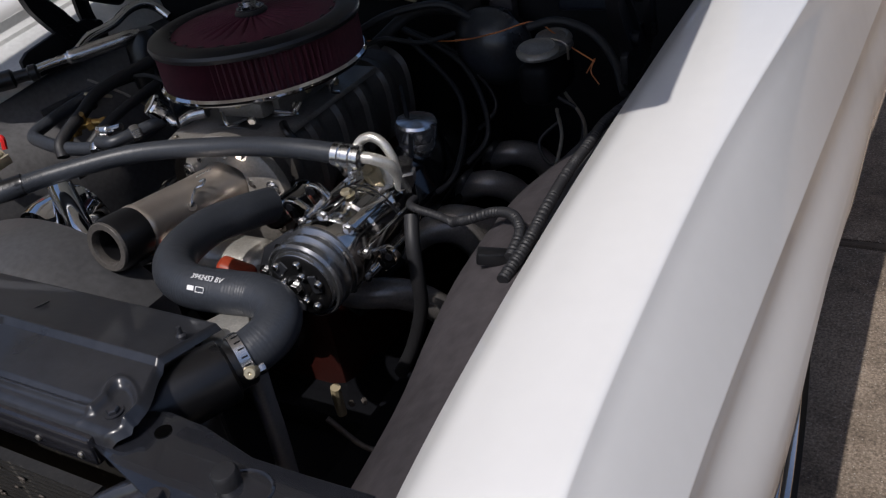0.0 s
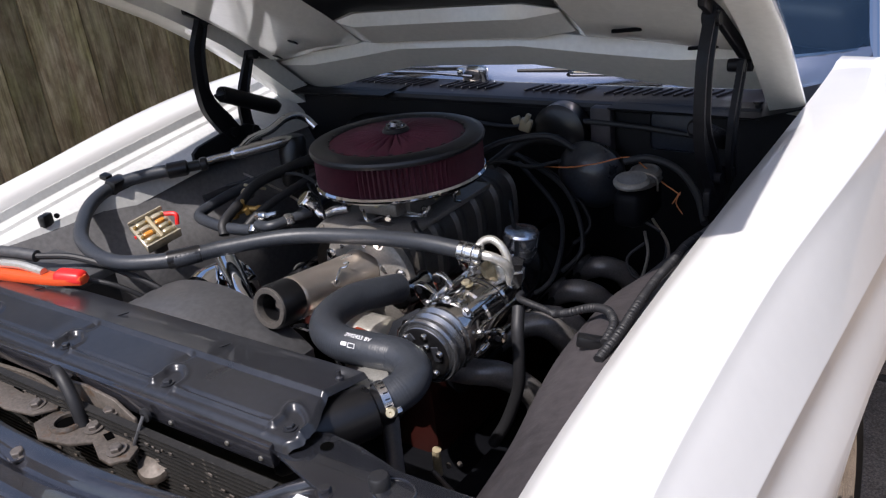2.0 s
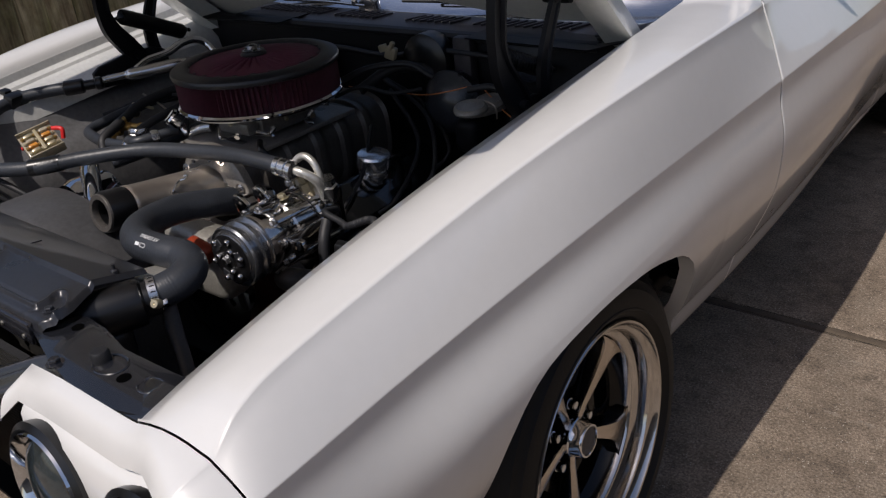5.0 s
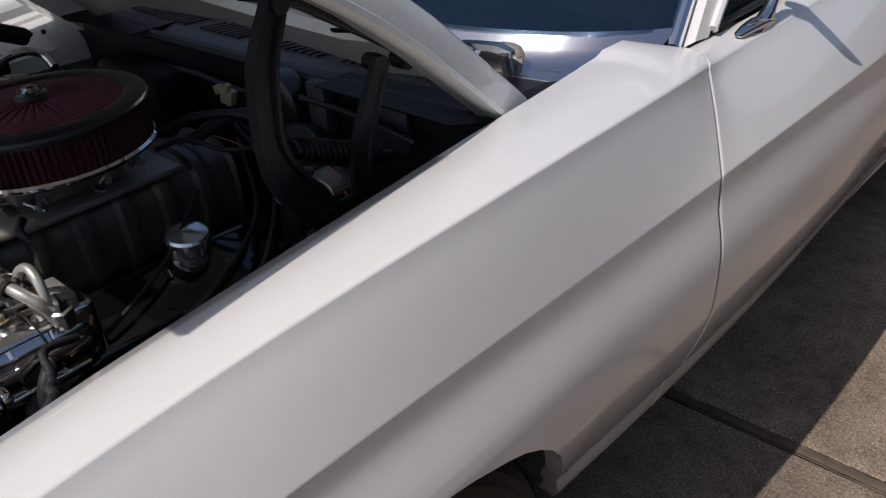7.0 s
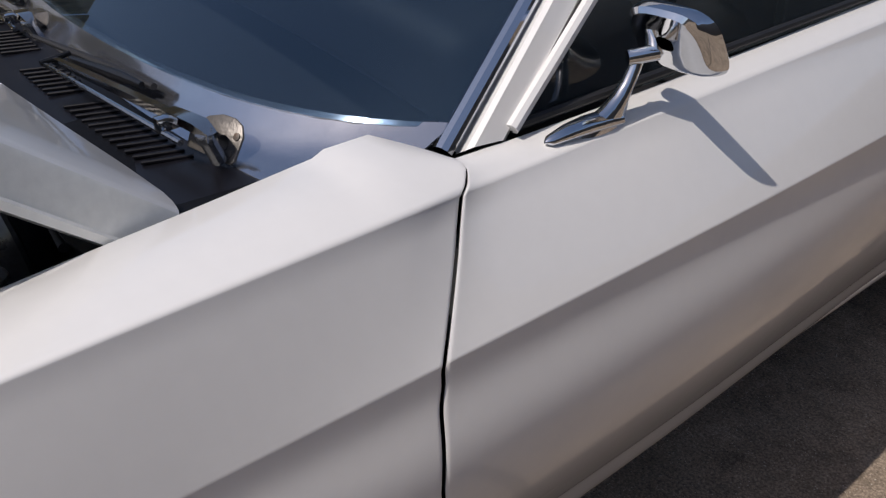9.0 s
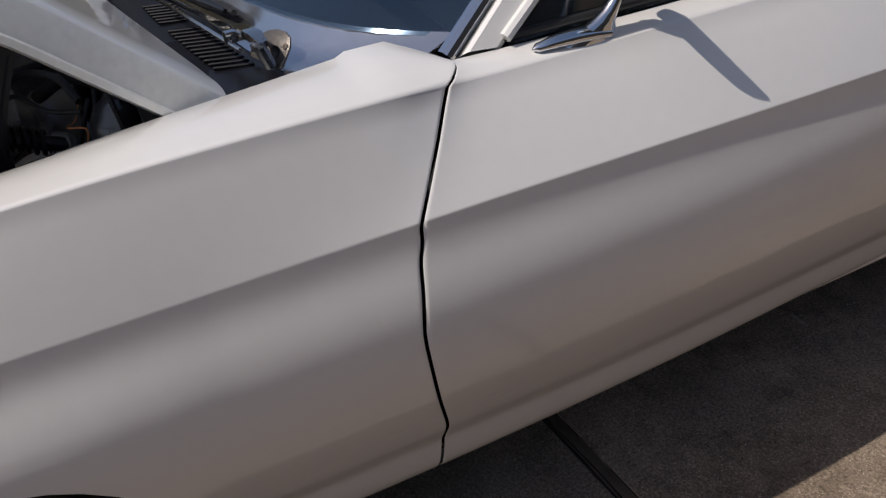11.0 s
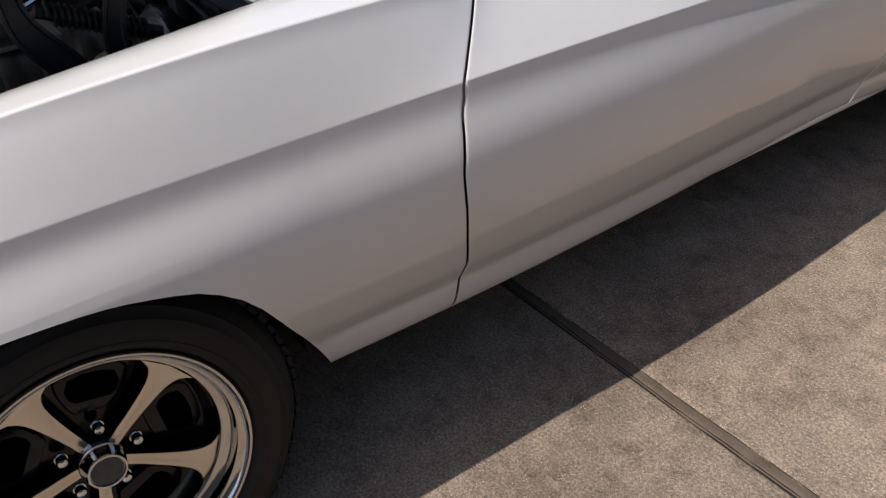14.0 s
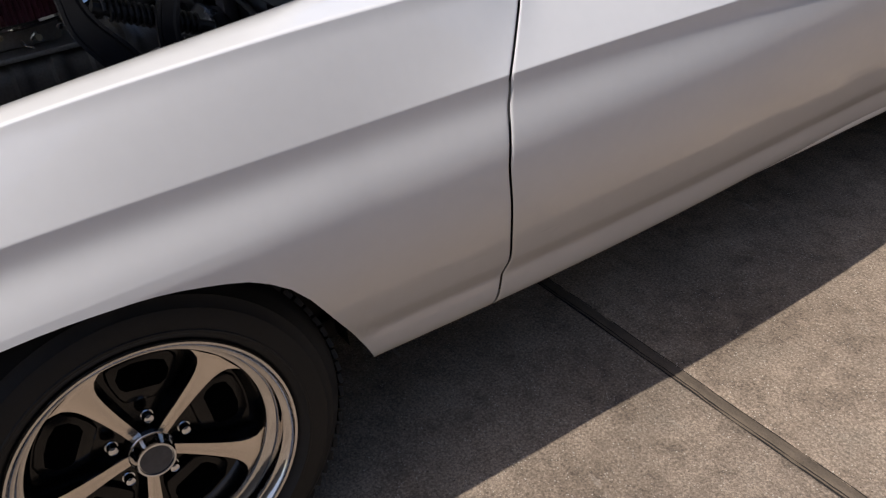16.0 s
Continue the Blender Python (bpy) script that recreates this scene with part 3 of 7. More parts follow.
ARCH = [(-0.405, 0.24, 0), (-0.392, 0.40, 0), (-0.375, 0.490, 0), (-0.345, 0.568, 0), (-0.30, 0.625, 0), (-0.25, 0.655, 0), (-0.19, 0.666, 0), (-0.12, 0.670, 0), (-0.06, 0.671, 0), (0.01, 0.6685, 0), (0.05, 0.6655, 0), (0.085, 0.6605, 0), (0.12, 0.6525, 0), (0.16, 0.641, 0),
        (0.193, 0.628, 0), (0.224, 0.607, 0), (0.253, 0.580, 0), (0.285, 0.535, 0), (0.325, 0.462, 0), (0.35, 0.420, 0), (0.38, 0.362, 0), (0.40, 0.322, 0), (0.422, 0.272, 0)]
FLARE = [(-0.69, 0.0, 0), (-0.55, 0.006, 0), (-0.42, 0.017, 0), (-0.30, 0.019, 0), (-0.18, 0.017, 0), (-0.05, 0.012, 0), (0.10, 0.008, 0), (0.26, 0.004, 0), (0.42, 0.0, 0), (0.60, 0.0, 0)]   # how far the wheel opening's lip stands out
REAR_AXLE = 2.835
GAP = [(0.27, 0.690, 0), (0.34, 0.691, 0), (0.386, 0.690, 0), (0.425, 0.686, 0), (0.447, 0.681, 0), (0.49, 0.669, 0), (0.54, 0.657, 0), (0.59, 0.648, 0), (0.65, 0.641, 0), (0.68, 0.643, 0), (0.72, 0.649, 0),
       (0.75, 0.654, 0), (0.775, 0.661, 0), (0.80, 0.664, 0), (0.83, 0.685, 0), (0.866, 0.710, 0), (0.893, 0.730, 0), (0.923, 0.751, 0), (0.94, 0.786, 0), (0.96, 0.80, 0)]
BOTTOM = 0.272


def gap_y(z):
    return table(z, GAP, 1)


def arch_z(y):
    """The lower edge of the side at y: sill, or the wheel opening."""
    if -0.405 < y < 0.422:
        return max(BOTTOM, table(y, ARCH, 1))
    if REAR_AXLE - 0.40 < y < REAR_AXLE + 0.40:
        d = (y - REAR_AXLE) / 0.40
        return max(BOTTOM, 0.31 + 0.325 * math.sqrt(max(0, 1 - d * d)))
    return BOTTOM


def side_profile(y, top):
    """Points (x, z) of the outer side from the top edge to the sill, before the wheel opening is cut."""
    ax, az = table(y, top, 1), table(y, top, 2)
    if top is EDGE and y > 0.60:
        k = ramp01(y, 0.652, 0.70)
        ax, az = 0.689 + 0.079 * k, 0.9525 - 0.0145 * k
    bx, bz = table(y, CREASE, 1), table(y, CREASE, 2)
    cx, cz = table(y, SHOULDER, 1), table(y, SHOULDER, 2)
    pts = []
    top_len, side_len = math.hypot(bx - ax, bz - az), math.hypot(cx - bx, cz - bz)
    ra, rc = min(0.4, 0.009 / top_len), min(0.4, 0.005 / side_len)      # the rounding of the upper crease
    for t in (0, 0.2, 0.4, 0.6, 0.75):
        crown = (0.010 - 0.008 * ramp01(y, 0.55, 0.80)) * math.sin(math.pi * t)
        pts.append((ax + (bx - ax) * t, az + (bz - az) * t + crown))
    crown = (0.010 - 0.008 * ramp01(y, 0.55, 0.80)) * math.sin(math.pi * ra)
    p0 = Vector((bx + (ax - bx) * ra, bz + (az - bz) * ra + crown))
    p1 = Vector((bx + 0.0015, bz + 0.0008))
    p2 = Vector((bx + (cx - bx) * rc, bz + (cz - bz) * rc))
    for k in range(9):
        q = k / 8
        v = p0 * (1 - q) ** 2 + p1 * 2 * q * (1 - q) + p2 * q * q
        pts.append((v.x, v.y))
    for t in (0.2, 0.4, 0.6, 0.85, 0.985):
        belly = 0.0022 * math.sin(math.pi * t)
        pts.append((bx + (cx - bx) * t + belly * 0.6, bz + (cz - bz) * t + belly * 0.5))
    pts.append((cx, cz))
    return pts, cx, cz


# how steeply the side turns under, by the depth below the widest line: on the fender, and at the door's rear edge
TURN_UNDER = [(0, -0.01, 0.09), (0.009, -0.03, 0.07), (0.018, -0.045, 0.03), (0.027, -0.085, -0.01), (0.039, -0.18, -0.06), (0.053, -0.275, -0.11), (0.074, -0.285, -0.11), (0.097, -0.195, -0.05), (0.122, -0.06, 0.04), (0.148, 0.05, 0.11),
              (0.20, 0.14, 0.15), (0.25, 0.32, 0.24), (0.305, 0.42, 0.32), (0.36, 0.45, 0.36), (0.378, 0.45, 0.38), (0.390, 0.62, 0.54), (0.425, 0.66, 0.62), (0.434, 0.45, 0.45), (0.444, 0.22, 0.22), (0.47, 0.25, 0.25),
              (0.50, 0.38, 0.38), (0.515, 0.70, 0.70), (0.530, 1.00, 1.00)]
DEPTHS = [0.002, 0.006, 0.012, 0.018, 0.024, 0.030, 0.037, 0.045, 0.054, 0.064, 0.076, 0.09, 0.106, 0.124, 0.144, 0.165, 0.19, 0.22, 0.25, 0.28, 0.31, 0.34, 0.365, 0.380, 0.388, 0.396, 0.41, 0.425, 0.431, 0.437, 0.444, 0.455,
          0.475, 0.495, 0.508, 0.520, 0.530]


def turned_under(column):
    """How far the side has moved inwards at each of DEPTHS."""
    d = np.linspace(0, 0.53, 1061)
    slope = np.interp(d, [r[0] for r in TURN_UNDER], [r[column] for r in TURN_UNDER])
    total = np.concatenate(([0], np.cumsum((slope[1:] + slope[:-1]) / 2 * np.diff(d))))
    return [float(v) for v in np.interp(DEPTHS, d, total)]


FENDER_LOWER, DOOR_LOWER = turned_under(1), turned_under(2)


def side_column(y0, top, shear):
    """One column of the side. shear(z, y0) moves it along y near the door gap."""
    pts, cx, cz = side_profile(y0, top)
    low = arch_z(y0)
    span = cz - BOTTOM
    flare_on = low > BOTTOM + 1e-4
    k = ramp01(y0, 0.85, 2.0)
    k = k * k * (3 - 2 * k)
    flare = table(y0, FLARE, 1) if y0 < 0.42 else 0.0
    k0 = len(pts)
    for d, fx, dx in zip(DEPTHS, FENDER_LOWER, DOOR_LOWER):
        e = ramp01(d, 0.025, 0.135)
        pts.append((cx - fx - (dx - fx) * k + flare * e * e * (3 - 2 * e), cz - d * span / 0.530))
    # cut at the wheel opening, keeping the number of points
    if flare_on:
        zs = [p[1] for p in pts[k0:]]
        xs = [p[0] for p in pts[k0:]]
        # rows above the fixed line stay where they are, the rest end on the opening's edge
        fixed = cz - 0.095
        new_pts = []
        for z, x in zip(zs, xs):
            if z < fixed:
                z = fixed - (fixed - z) * (fixed - low) / (fixed - zs[-1])
                x = float(np.interp(-z, [-q for q in zs], xs))
            new_pts.append((x, z))
        pts = pts[:k0] + new_pts
    return [(x, y0 + shear(z, y0), z) for x, z in pts]


def ramp01(v, a, b):
    return min(1.0, max(0.0, (v - a) / (b - a)))


def columns(y0, y1, step):
    """Stations along the car, closer together at the ends of the wheel openings."""
    ys = set()
    n = int(round((y1 - y0) / step))
    for i in range(n + 1):
        ys.add(round(y0 + (y1 - y0) * i / n, 5))
    ys.update(v for v in (0.60, 0.644, 0.652, 0.660, 0.672, 0.684) if y0 < v < y1)
    if y0 < -0.6:
        ys.update(round(-0.688 + 0.006 * i, 5) for i in range(24))
    for c, a, b in ((0.0, -0.405, 0.422), (REAR_AXLE, -0.40, 0.40)):
        for e in (a, b):
            s = 1 if e < 0 else -1
            for k in (-0.0006, 0.0006, 0.004, 0.01, 0.018, 0.028, 0.04, 0.055, 0.075):
                v = c + e + s * k
                if y0 < v < y1:
                    ys.add(round(v, 5))
    return sorted(ys)


def side_panel(name, y0, y1, top, shear, parent, sign, label=""):
    stations = sorted(set(columns(y0, y1, 0.03) + [y0 + 0.0016, y0 + 0.004, y0 + 0.0065, y0 + 0.010, y1 - 0.0016, y1 - 0.004, y1 - 0.0065, y1 - 0.010]))
    cols = []
    for y in stations:
        d = min(y - y0, y1 - y)
        roll = 0.0016 if d < 0.001 else 0.0004 if d < 0.003 else 0.0      # rolled edges at the seams
        cols.append([(sign * (x - roll), yy, z) for x, yy, z in side_column(y, top, shear)])
    bm = sheet(cols)
    # folded edges all round, so that the panel has a visible thickness
    bm.normal_update()
    n_rows = len(cols[0])
    vs = list(bm.verts)
    grid = [vs[i * n_rows:(i + 1) * n_rows] for i in range(len(cols))]

    def fold(line, off):
        made = [bm.verts.new(v.co + Vector(off(v.co))) for v in line]
        for a, b, c, d in zip(line, line[1:], made[1:], made):
            bm.faces.new((a, b, c, d))
    fold([c[0] for c in grid], lambda co: (-sign * 0.004, 0, -0.022))
    fold([c[-1] for c in grid], lambda co: (-sign * 0.030, 0, 0.002))
    fold(grid[0], lambda co: (-sign * 0.005, 0.003, -0.001))
    fold(grid[-1], lambda co: (-sign * 0.005, -0.003, -0.001))
    return part(name, bm, PAINT, parent, label, sharp=62)


def fender_shear(z, y0):
    return ramp01(y0, 0.40, 0.70) * (gap_y(z) - 0.70 - 0.0026)


def door_shear(z, y0):
    return (1 - ramp01(y0, 0.70, 1.05)) * (gap_y(z) - 0.70 + 0.0026)


def no_shear(z, y0):
    return 0.0


car = thing("car", "white two-door car with its hood open, parked on the driveway", "car")
for sign, word in ((1, "left"), (-1, "right")):
    side_panel("fender", -0.690, 0.70, EDGE if sign > 0 else FAR_EDGE, fender_shear, car, sign, "glossy white painted front fender")
    door = side_panel("door", 0.70, 2.045, DOOR_EDGE, door_shear, car, sign, "closed glossy white door")
    side_panel("quarter_panel", 2.05, 4.0, DOOR_EDGE, no_shear, car, sign, "glossy white rear quarter panel")
    # door handle
    bm = tube([(sign * 0.886, 1.83, 0.83), (sign * 0.915, 1.85, 0.834), (sign * 0.915, 1.95, 0.836), (sign * 0.886, 1.97, 0.832)], 0.008, 10)
    block((0.02, 0.17, 0.03), pose(sign * 0.884, 1.90, 0.832), 0.006, bm=bm)
    h = part("door_handle", bm, CHROME, door, "chrome pull handle")

# sill, and underside coloured near black for its shade
for sign in (1, -1):
    part("sill", block((0.10, 1.62, 0.03), pose(sign * 0.725, 1.63, 0.285), 0.01), PAINT, car)
part("underbody", block((1.36, 3.74, 0.05), pose(0, 2.18, 0.30), 0.01), SHADED_BLACK, car, "underside of the body, near black for its shade")
# wheel houses, near black for the shade inside them
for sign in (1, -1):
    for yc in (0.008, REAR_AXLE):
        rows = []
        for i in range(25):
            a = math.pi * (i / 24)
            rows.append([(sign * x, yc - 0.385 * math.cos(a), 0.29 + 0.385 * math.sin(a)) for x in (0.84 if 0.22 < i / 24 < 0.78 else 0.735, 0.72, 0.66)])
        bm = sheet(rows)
        part("wheel_house", bm, SHADED_BLACK, car)
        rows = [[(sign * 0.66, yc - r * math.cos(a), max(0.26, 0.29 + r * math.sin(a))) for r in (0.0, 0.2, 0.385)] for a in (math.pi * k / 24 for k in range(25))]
        part("wheel_house", sheet(rows), SHADED_BLACK, car)
    # Near-black sheet colours in the shade seen through the door gap.
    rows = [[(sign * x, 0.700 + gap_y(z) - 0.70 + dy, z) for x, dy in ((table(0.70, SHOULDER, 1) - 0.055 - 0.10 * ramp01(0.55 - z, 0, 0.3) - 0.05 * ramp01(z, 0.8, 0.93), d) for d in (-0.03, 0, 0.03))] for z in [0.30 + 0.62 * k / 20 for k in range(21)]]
    part("door_jamb", sheet(rows), RECESS_SHADE, car, "near-black sheet for the shade in the door gap")
    part("floor_side", block((0.06, 1.5, 0.05), pose(sign * 0.70, 1.40, 0.315), 0.01), SHADED_BLACK, car)




# ---- wheels ----
def make_wheel(parent, at, camber):
    """Five-spoke wheel, axis along +x, outer side at +x. at: middle of the outer rim edge."""
    R, T = 0.2277, 0.328
    hub = new("wheel", None)
    hub.parent = parent
    hub.location = at
    hub.rotation_euler = camber
    tagged(hub, "five-spoke polished wheel with black pockets and a black tyre")

    def sub(name, bm, material, owner=None, label="", sharp=35):
        ob = to_object(name, bm, material, sharp)
        ob.parent = owner or hub
        if label:
            tagged(ob, label)
        return ob
    ax = (1, 0, 0)
    tyre = sub("tyre", lathe([(0.215, -0.21), (0.25, -0.222), (0.29, -0.215), (0.318, -0.200), (T, -0.175), (T, -0.06), (0.325, -0.038), (0.312, -0.018),
                              (0.300, -0.009), (0.2985, -0.0055), (0.295, -0.004), (0.283, 0.003), (0.2815, 0.0052), (0.2785, 0.0062), (0.262, 0.0095), (0.250, 0.010), (0.2485, 0.0118), (0.2445, 0.0118), (0.243, 0.009), (0.236, 0.004), (0.226, -0.006), (0.215, -0.02)], (0, 0, 0), ax, 96), TYRE, label="black tyre")
    bm = bmesh.new()
    for k in range(76):  # tread blocks
        a = 2 * math.pi * k / 76
        for s, dx in ((0, -0.05), (1, -0.09), (0, -0.135), (1, -0.172)):
            b = a + s * math.pi / 76
            block((0.034, 0.017, 0.008), Matrix.Rotation(b, 4, "X") @ pose(dx, 0, T + 0.002, 0, 0, 25 if s else -25), 0, bm=bm)
    sub("tread", bm, TYRE, tyre)
    sub("rim", lathe([(0.219, -0.012), (0.226, -0.003), (R, 0.001), (0.2255, 0.004), (0.2215, 0.003), (0.2195, -0.003), (0.213, -0.011), (0.207, -0.013),
                      (0.2045, -0.020), (0.2035, -0.034), (0.197, -0.040), (0.190, -0.042), (0.186, -0.050), (0.184, -0.066)], (0, 0, 0), ax, 128), POLISHED,
        label="bright polished stepped rim")
    sub("barrel", lathe([(0.184, -0.066), (0.175, -0.10), (0.178, -0.20), (0.21, -0.21)], (0, 0, 0), ax, 64), SPOKE_BLACK)
    # dished black centre with raised pads and slots, and five bright spokes over it
    phase = radians(-23.6)

    def face(r):
        return -0.046 - 0.016 * (1 - ramp01(r, 0.05, 0.186))
    dish = sub("dish", lathe([(0.186, -0.052), (0.182, -0.070), (0.174, -0.080), (0.15, -0.086), (0.10, -0.090), (0.06, -0.092), (0.036, -0.086), (0.036, -0.062)], (0, 0, 0), ax, 80), SPOKE_BLACK, label="gloss black dish")
    half = [(0.0090, 0.034), (0.0095, 0.06), (0.0105, 0.085), (0.0122, 0.110), (0.0145, 0.133), (0.0178, 0.152), (0.0228, 0.165), (0.0300, 0.1755), (0.0400, 0.1822)]
    for k in range(5):
        a = phase + 2 * math.pi * k / 5
        m = Matrix.Rotation(-a, 4, "X")
        rows = []
        for h, r in half:
            z = math.sqrt(r * r - h * h) if r > 0.05 else r
            zz = z
            rows.append([m @ Vector((face(r) - 0.030, -h * 1.35 - 0.002, zz)), m @ Vector((face(r) - 0.004, -h * 1.06, zz)), m @ Vector((face(r), -h, zz)), m @ Vector((face(r) + 0.0015, 0, r if r < 0.15 else r + 0.003)),
                         m @ Vector((face(r), h, zz)), m @ Vector((face(r) - 0.004, h * 1.06, zz)), m @ Vector((face(r) - 0.030, h * 1.35 + 0.002, zz))])
        # close on the rim along its circle
        last = []
        for f, x in ((-1.03, -0.078), (-1.01, -0.052), (-1.0, -0.046), (0, -0.046), (1.0, -0.046), (1.01, -0.052), (1.03, -0.078)):
            b = f * 0.050 / 0.1875
            last.append(m @ Vector((x, 0.1875 * math.sin(b), 0.1875 * math.cos(b))))
        rows.append(last)
        bm = sheet([r[1:-1] for r in rows])
        sp = sub("spoke", bm, SPOKE_METAL, label="bright polished spoke")
        sub("spoke_side", sheet([r[:2] for r in rows]), SPOKE_BLACK, sp)
        sub("spoke_side", sheet([r[-2:] for r in rows]), SPOKE_BLACK, sp)
        b = a + math.pi / 5
        m = Matrix.Rotation(-b, 4, "X") @ Matrix(((0, 0, 1, -0.088), (1, 0, 0, 0), (0, 1, 0, 0), (0, 0, 0, 1)))
        pad = [(u * v * 0.44, v) for u, v in ((-0.8, 0.085), (0.8, 0.085), (0.92, 0.10), (0.95, 0.125), (0.85, 0.150), (0.5, 0.168), (0, 0.172), (-0.5, 0.168), (-0.85, 0.150), (-0.95, 0.125), (-0.92, 0.10))]
        pd = sub("pad", prism(pad, 0.010, m, 0.004, 2), SPOKE_BLACK, dish)
        # Raised near-black patch in place of a recessed slot's shade.
        slot = [(u * v * 0.31, v) for u, v in ((-0.8, 0.108), (0.8, 0.108), (1.0, 0.116), (1.0, 0.132), (0.75, 0.150), (0.3, 0.156), (-0.3, 0.156), (-0.75, 0.150), (-1.0, 0.132), (-1.0, 0.116))]
        sub("vent_opening", prism(slot, 0.0113, m, 0.0), RECESS_SHADE, pd, "near-black patch for a slot's shade")
    for k in range(5):
        a = radians(12.5) + 2 * math.pi * k / 5
        c = Vector((-0.074, 0.0603 * math.sin(a), 0.0603 * math.cos(a)))
        bm = lathe([(0, 0), (0.0088, 0), (0.0088, 0.011), (0.0075, 0.015), (0.004, 0.0165), (0, 0.017)], c, ax, 12)
        lathe([(0, -0.001), (0.0102, -0.001), (0.0102, 0.002), (0, 0.002)], c, ax, 20, bm)
        sub("lug_nut", bm, CHROME)
    cap = sub("centre_cap", lathe([(0.037, -0.064), (0.037, -0.055), (0.0345, -0.052), (0.033, -0.035), (0.0305, -0.030), (0.0275, -0.030), (0.0265, -0.0335), (0.010, -0.034), (0, -0.034)],
                                  (0, 0, 0), ax, 48), CHROME, label="chrome centre cap with a dark disc")
    sub("cap_disc", lathe([(0, -0.033), (0.0255, -0.033), (0.0255, -0.0322), (0, -0.0322)], (0, 0, 0), ax, 40), PLASTIC_DULL, cap)
    return hub


for sign, y, cam_deg in ((1, 0.0, -3.0), (1, REAR_AXLE, 0.0), (-1, 0.0, -1.0), (-1, REAR_AXLE, 0.0)):
    if sign > 0:
        make_wheel(car, (0.859, y, 0.328), (0, radians(cam_deg), radians(0.9) if y == 0 else 0))
    else:
        make_wheel(car, (-0.859, y, 0.328), (0, radians(cam_deg), radians(180)))

# ---- cab: cowl, windshield, pillars, roof, side glass ----
def make_cab():
    # black plenum with slots, then the bright panel under the glass
    rows = []
    for i in range(41):
        x = -0.64 + 1.28 * i / 40
        arc = 0.055 * (x / 0.64) ** 2
        rows.append([(x, 0.470, 0.872), (x, 0.482 + arc * 0.2, 0.894), (x, 0.515 + arc * 0.5, 0.902), (x, 0.585 + arc * 0.6, 0.906), (x, 0.610 + arc * 0.6, 0.902)])
    cowl = part("cowl_panel", sheet(rows, 0.004), COWL_BLACK, car, "black cowl panel with air slots")
    for i in range(46):
        x = -0.50 + 1.0 * i / 45
        if abs(x) < 0.05 or 0.20 < abs(x) < 0.25:
            continue
        arc = 0.055 * (x / 0.64) ** 2
        bm = block((0.0055, 0.060, 0.005), pose(x, 0.550 + arc * 0.6, 0.9062, 0, 0, -22), 0.0012, 1)
        part("vent_slat", bm, COWL_BLACK, cowl)
    rows = []
    for i in range(41):
        x = -0.735 + 1.47 * i / 40
        a = 0.62 * (x / 0.745) ** 2 + 0.72 * (x / 0.745) ** 6
        seat = 0.010 * math.exp(-((abs(x) - 0.60) / 0.07) ** 2)
        rows.append([(x, 0.596 + 0.045 * a, 0.899), (x, 0.597 + 0.046 * a, 0.906), (x, 0.601 + 0.058 * a, 0.910), (x, 0.608 + 0.075 * a, 0.915 - seat * 0.5), (x, 0.615 + 0.098 * a, 0.925 - seat), (x, 0.622 + 0.120 * a, 0.939 - seat * 0.6), (x, 0.630 + 0.145 * a, 0.957)])
    part("cowl_trim", sheet(rows, 0.003), SATIN, car, "bright metal panel below the windshield")
    # windshield, curved in plan
    rows = []
    for j in range(13):
        v = j / 12
        row = []
        for i in range(33):
            u = -1 + 2 * i / 32
            half = 0.745 - 0.170 * v
            row.append((u * half, 0.622 + (0.090 * u * u + 0.105 * u ** 6) * (1 - v) + 0.085 * u * u * v + 0.703 * v + 0.02 * math.sin(math.pi * v), 0.953 + 0.42 * v + 0.012 * math.sin(math.pi * v)))
        rows.append(row)
    ws = part("windshield", sheet(rows), WINDSHIELD, car, "clear tinted windshield, its sky reflection coloured blue by the tint")
    ws.visible_shadow = False
    for sign in (1, -1):
        base = [(sign * 0.752, 0.792, 0.930), (sign * 0.705, 0.985, 1.085), (sign * 0.650, 1.18, 1.235), (sign * 0.590, 1.38, 1.372)]
        part("windshield_trim", tube([(x - sign * 0.010, y, z) for x, y, z in base], 0.0125, 10), CHROME, car, "chrome trim along the windshield pillar")
        outer = [(sign * 0.757, 0.838, 0.930), (sign * 0.712, 1.020, 1.080), (sign * 0.660, 1.215, 1.228), (sign * 0.605, 1.41, 1.365)]
        part("pillar", sheet([[(x + sign * dx, y + dy, z + dz) for dx, dy, dz in ((-0.02, -0.030, -0.01), (0.004, -0.030, 0.004), (0.010, -0.022, 0.008), (0.014, 0.016, 0.006), (0.008, 0.024, 0.0), (-0.03, 0.024, -0.01))] for x, y, z in outer]), PAINT, car)
        # side window with a dark frame edge
        quad = [[(sign * (0.755 - 0.13 * v - 0.01 * v * v), y0 + (y1 - y0) * u, 0.930 + 0.42 * v) for u in [k / 8 for k in range(9)]]
                for v, y0, y1 in ((0, 0.885, 2.5), (0.35, 1.09, 2.5), (0.7, 1.28, 2.46), (0.98, 1.44, 2.40))]
        g = part("side_window", sheet(quad), GLASS, car, "dark reflective side glass")
        g.visible_shadow = False
        part("window_seal", tube([(sign * 0.764, 0.87, 0.944), (sign * 0.764, 1.5, 0.947), (sign * 0.758, 2.5, 0.950)], 0.006, 8), RUBBER, car)
        part("window_frame", tube([(sign * 0.770, 0.868, 0.945), (sign * 0.728, 1.075, 1.10), (sign * 0.68, 1.27, 1.24), (sign * 0.63, 1.43, 1.35)], 0.0085, 8), PAINT, car)
    rows = []
    for j in range(11):
        v = j / 10
        row = []
        for i in range(13):
            u = -1 + 2 * i / 12
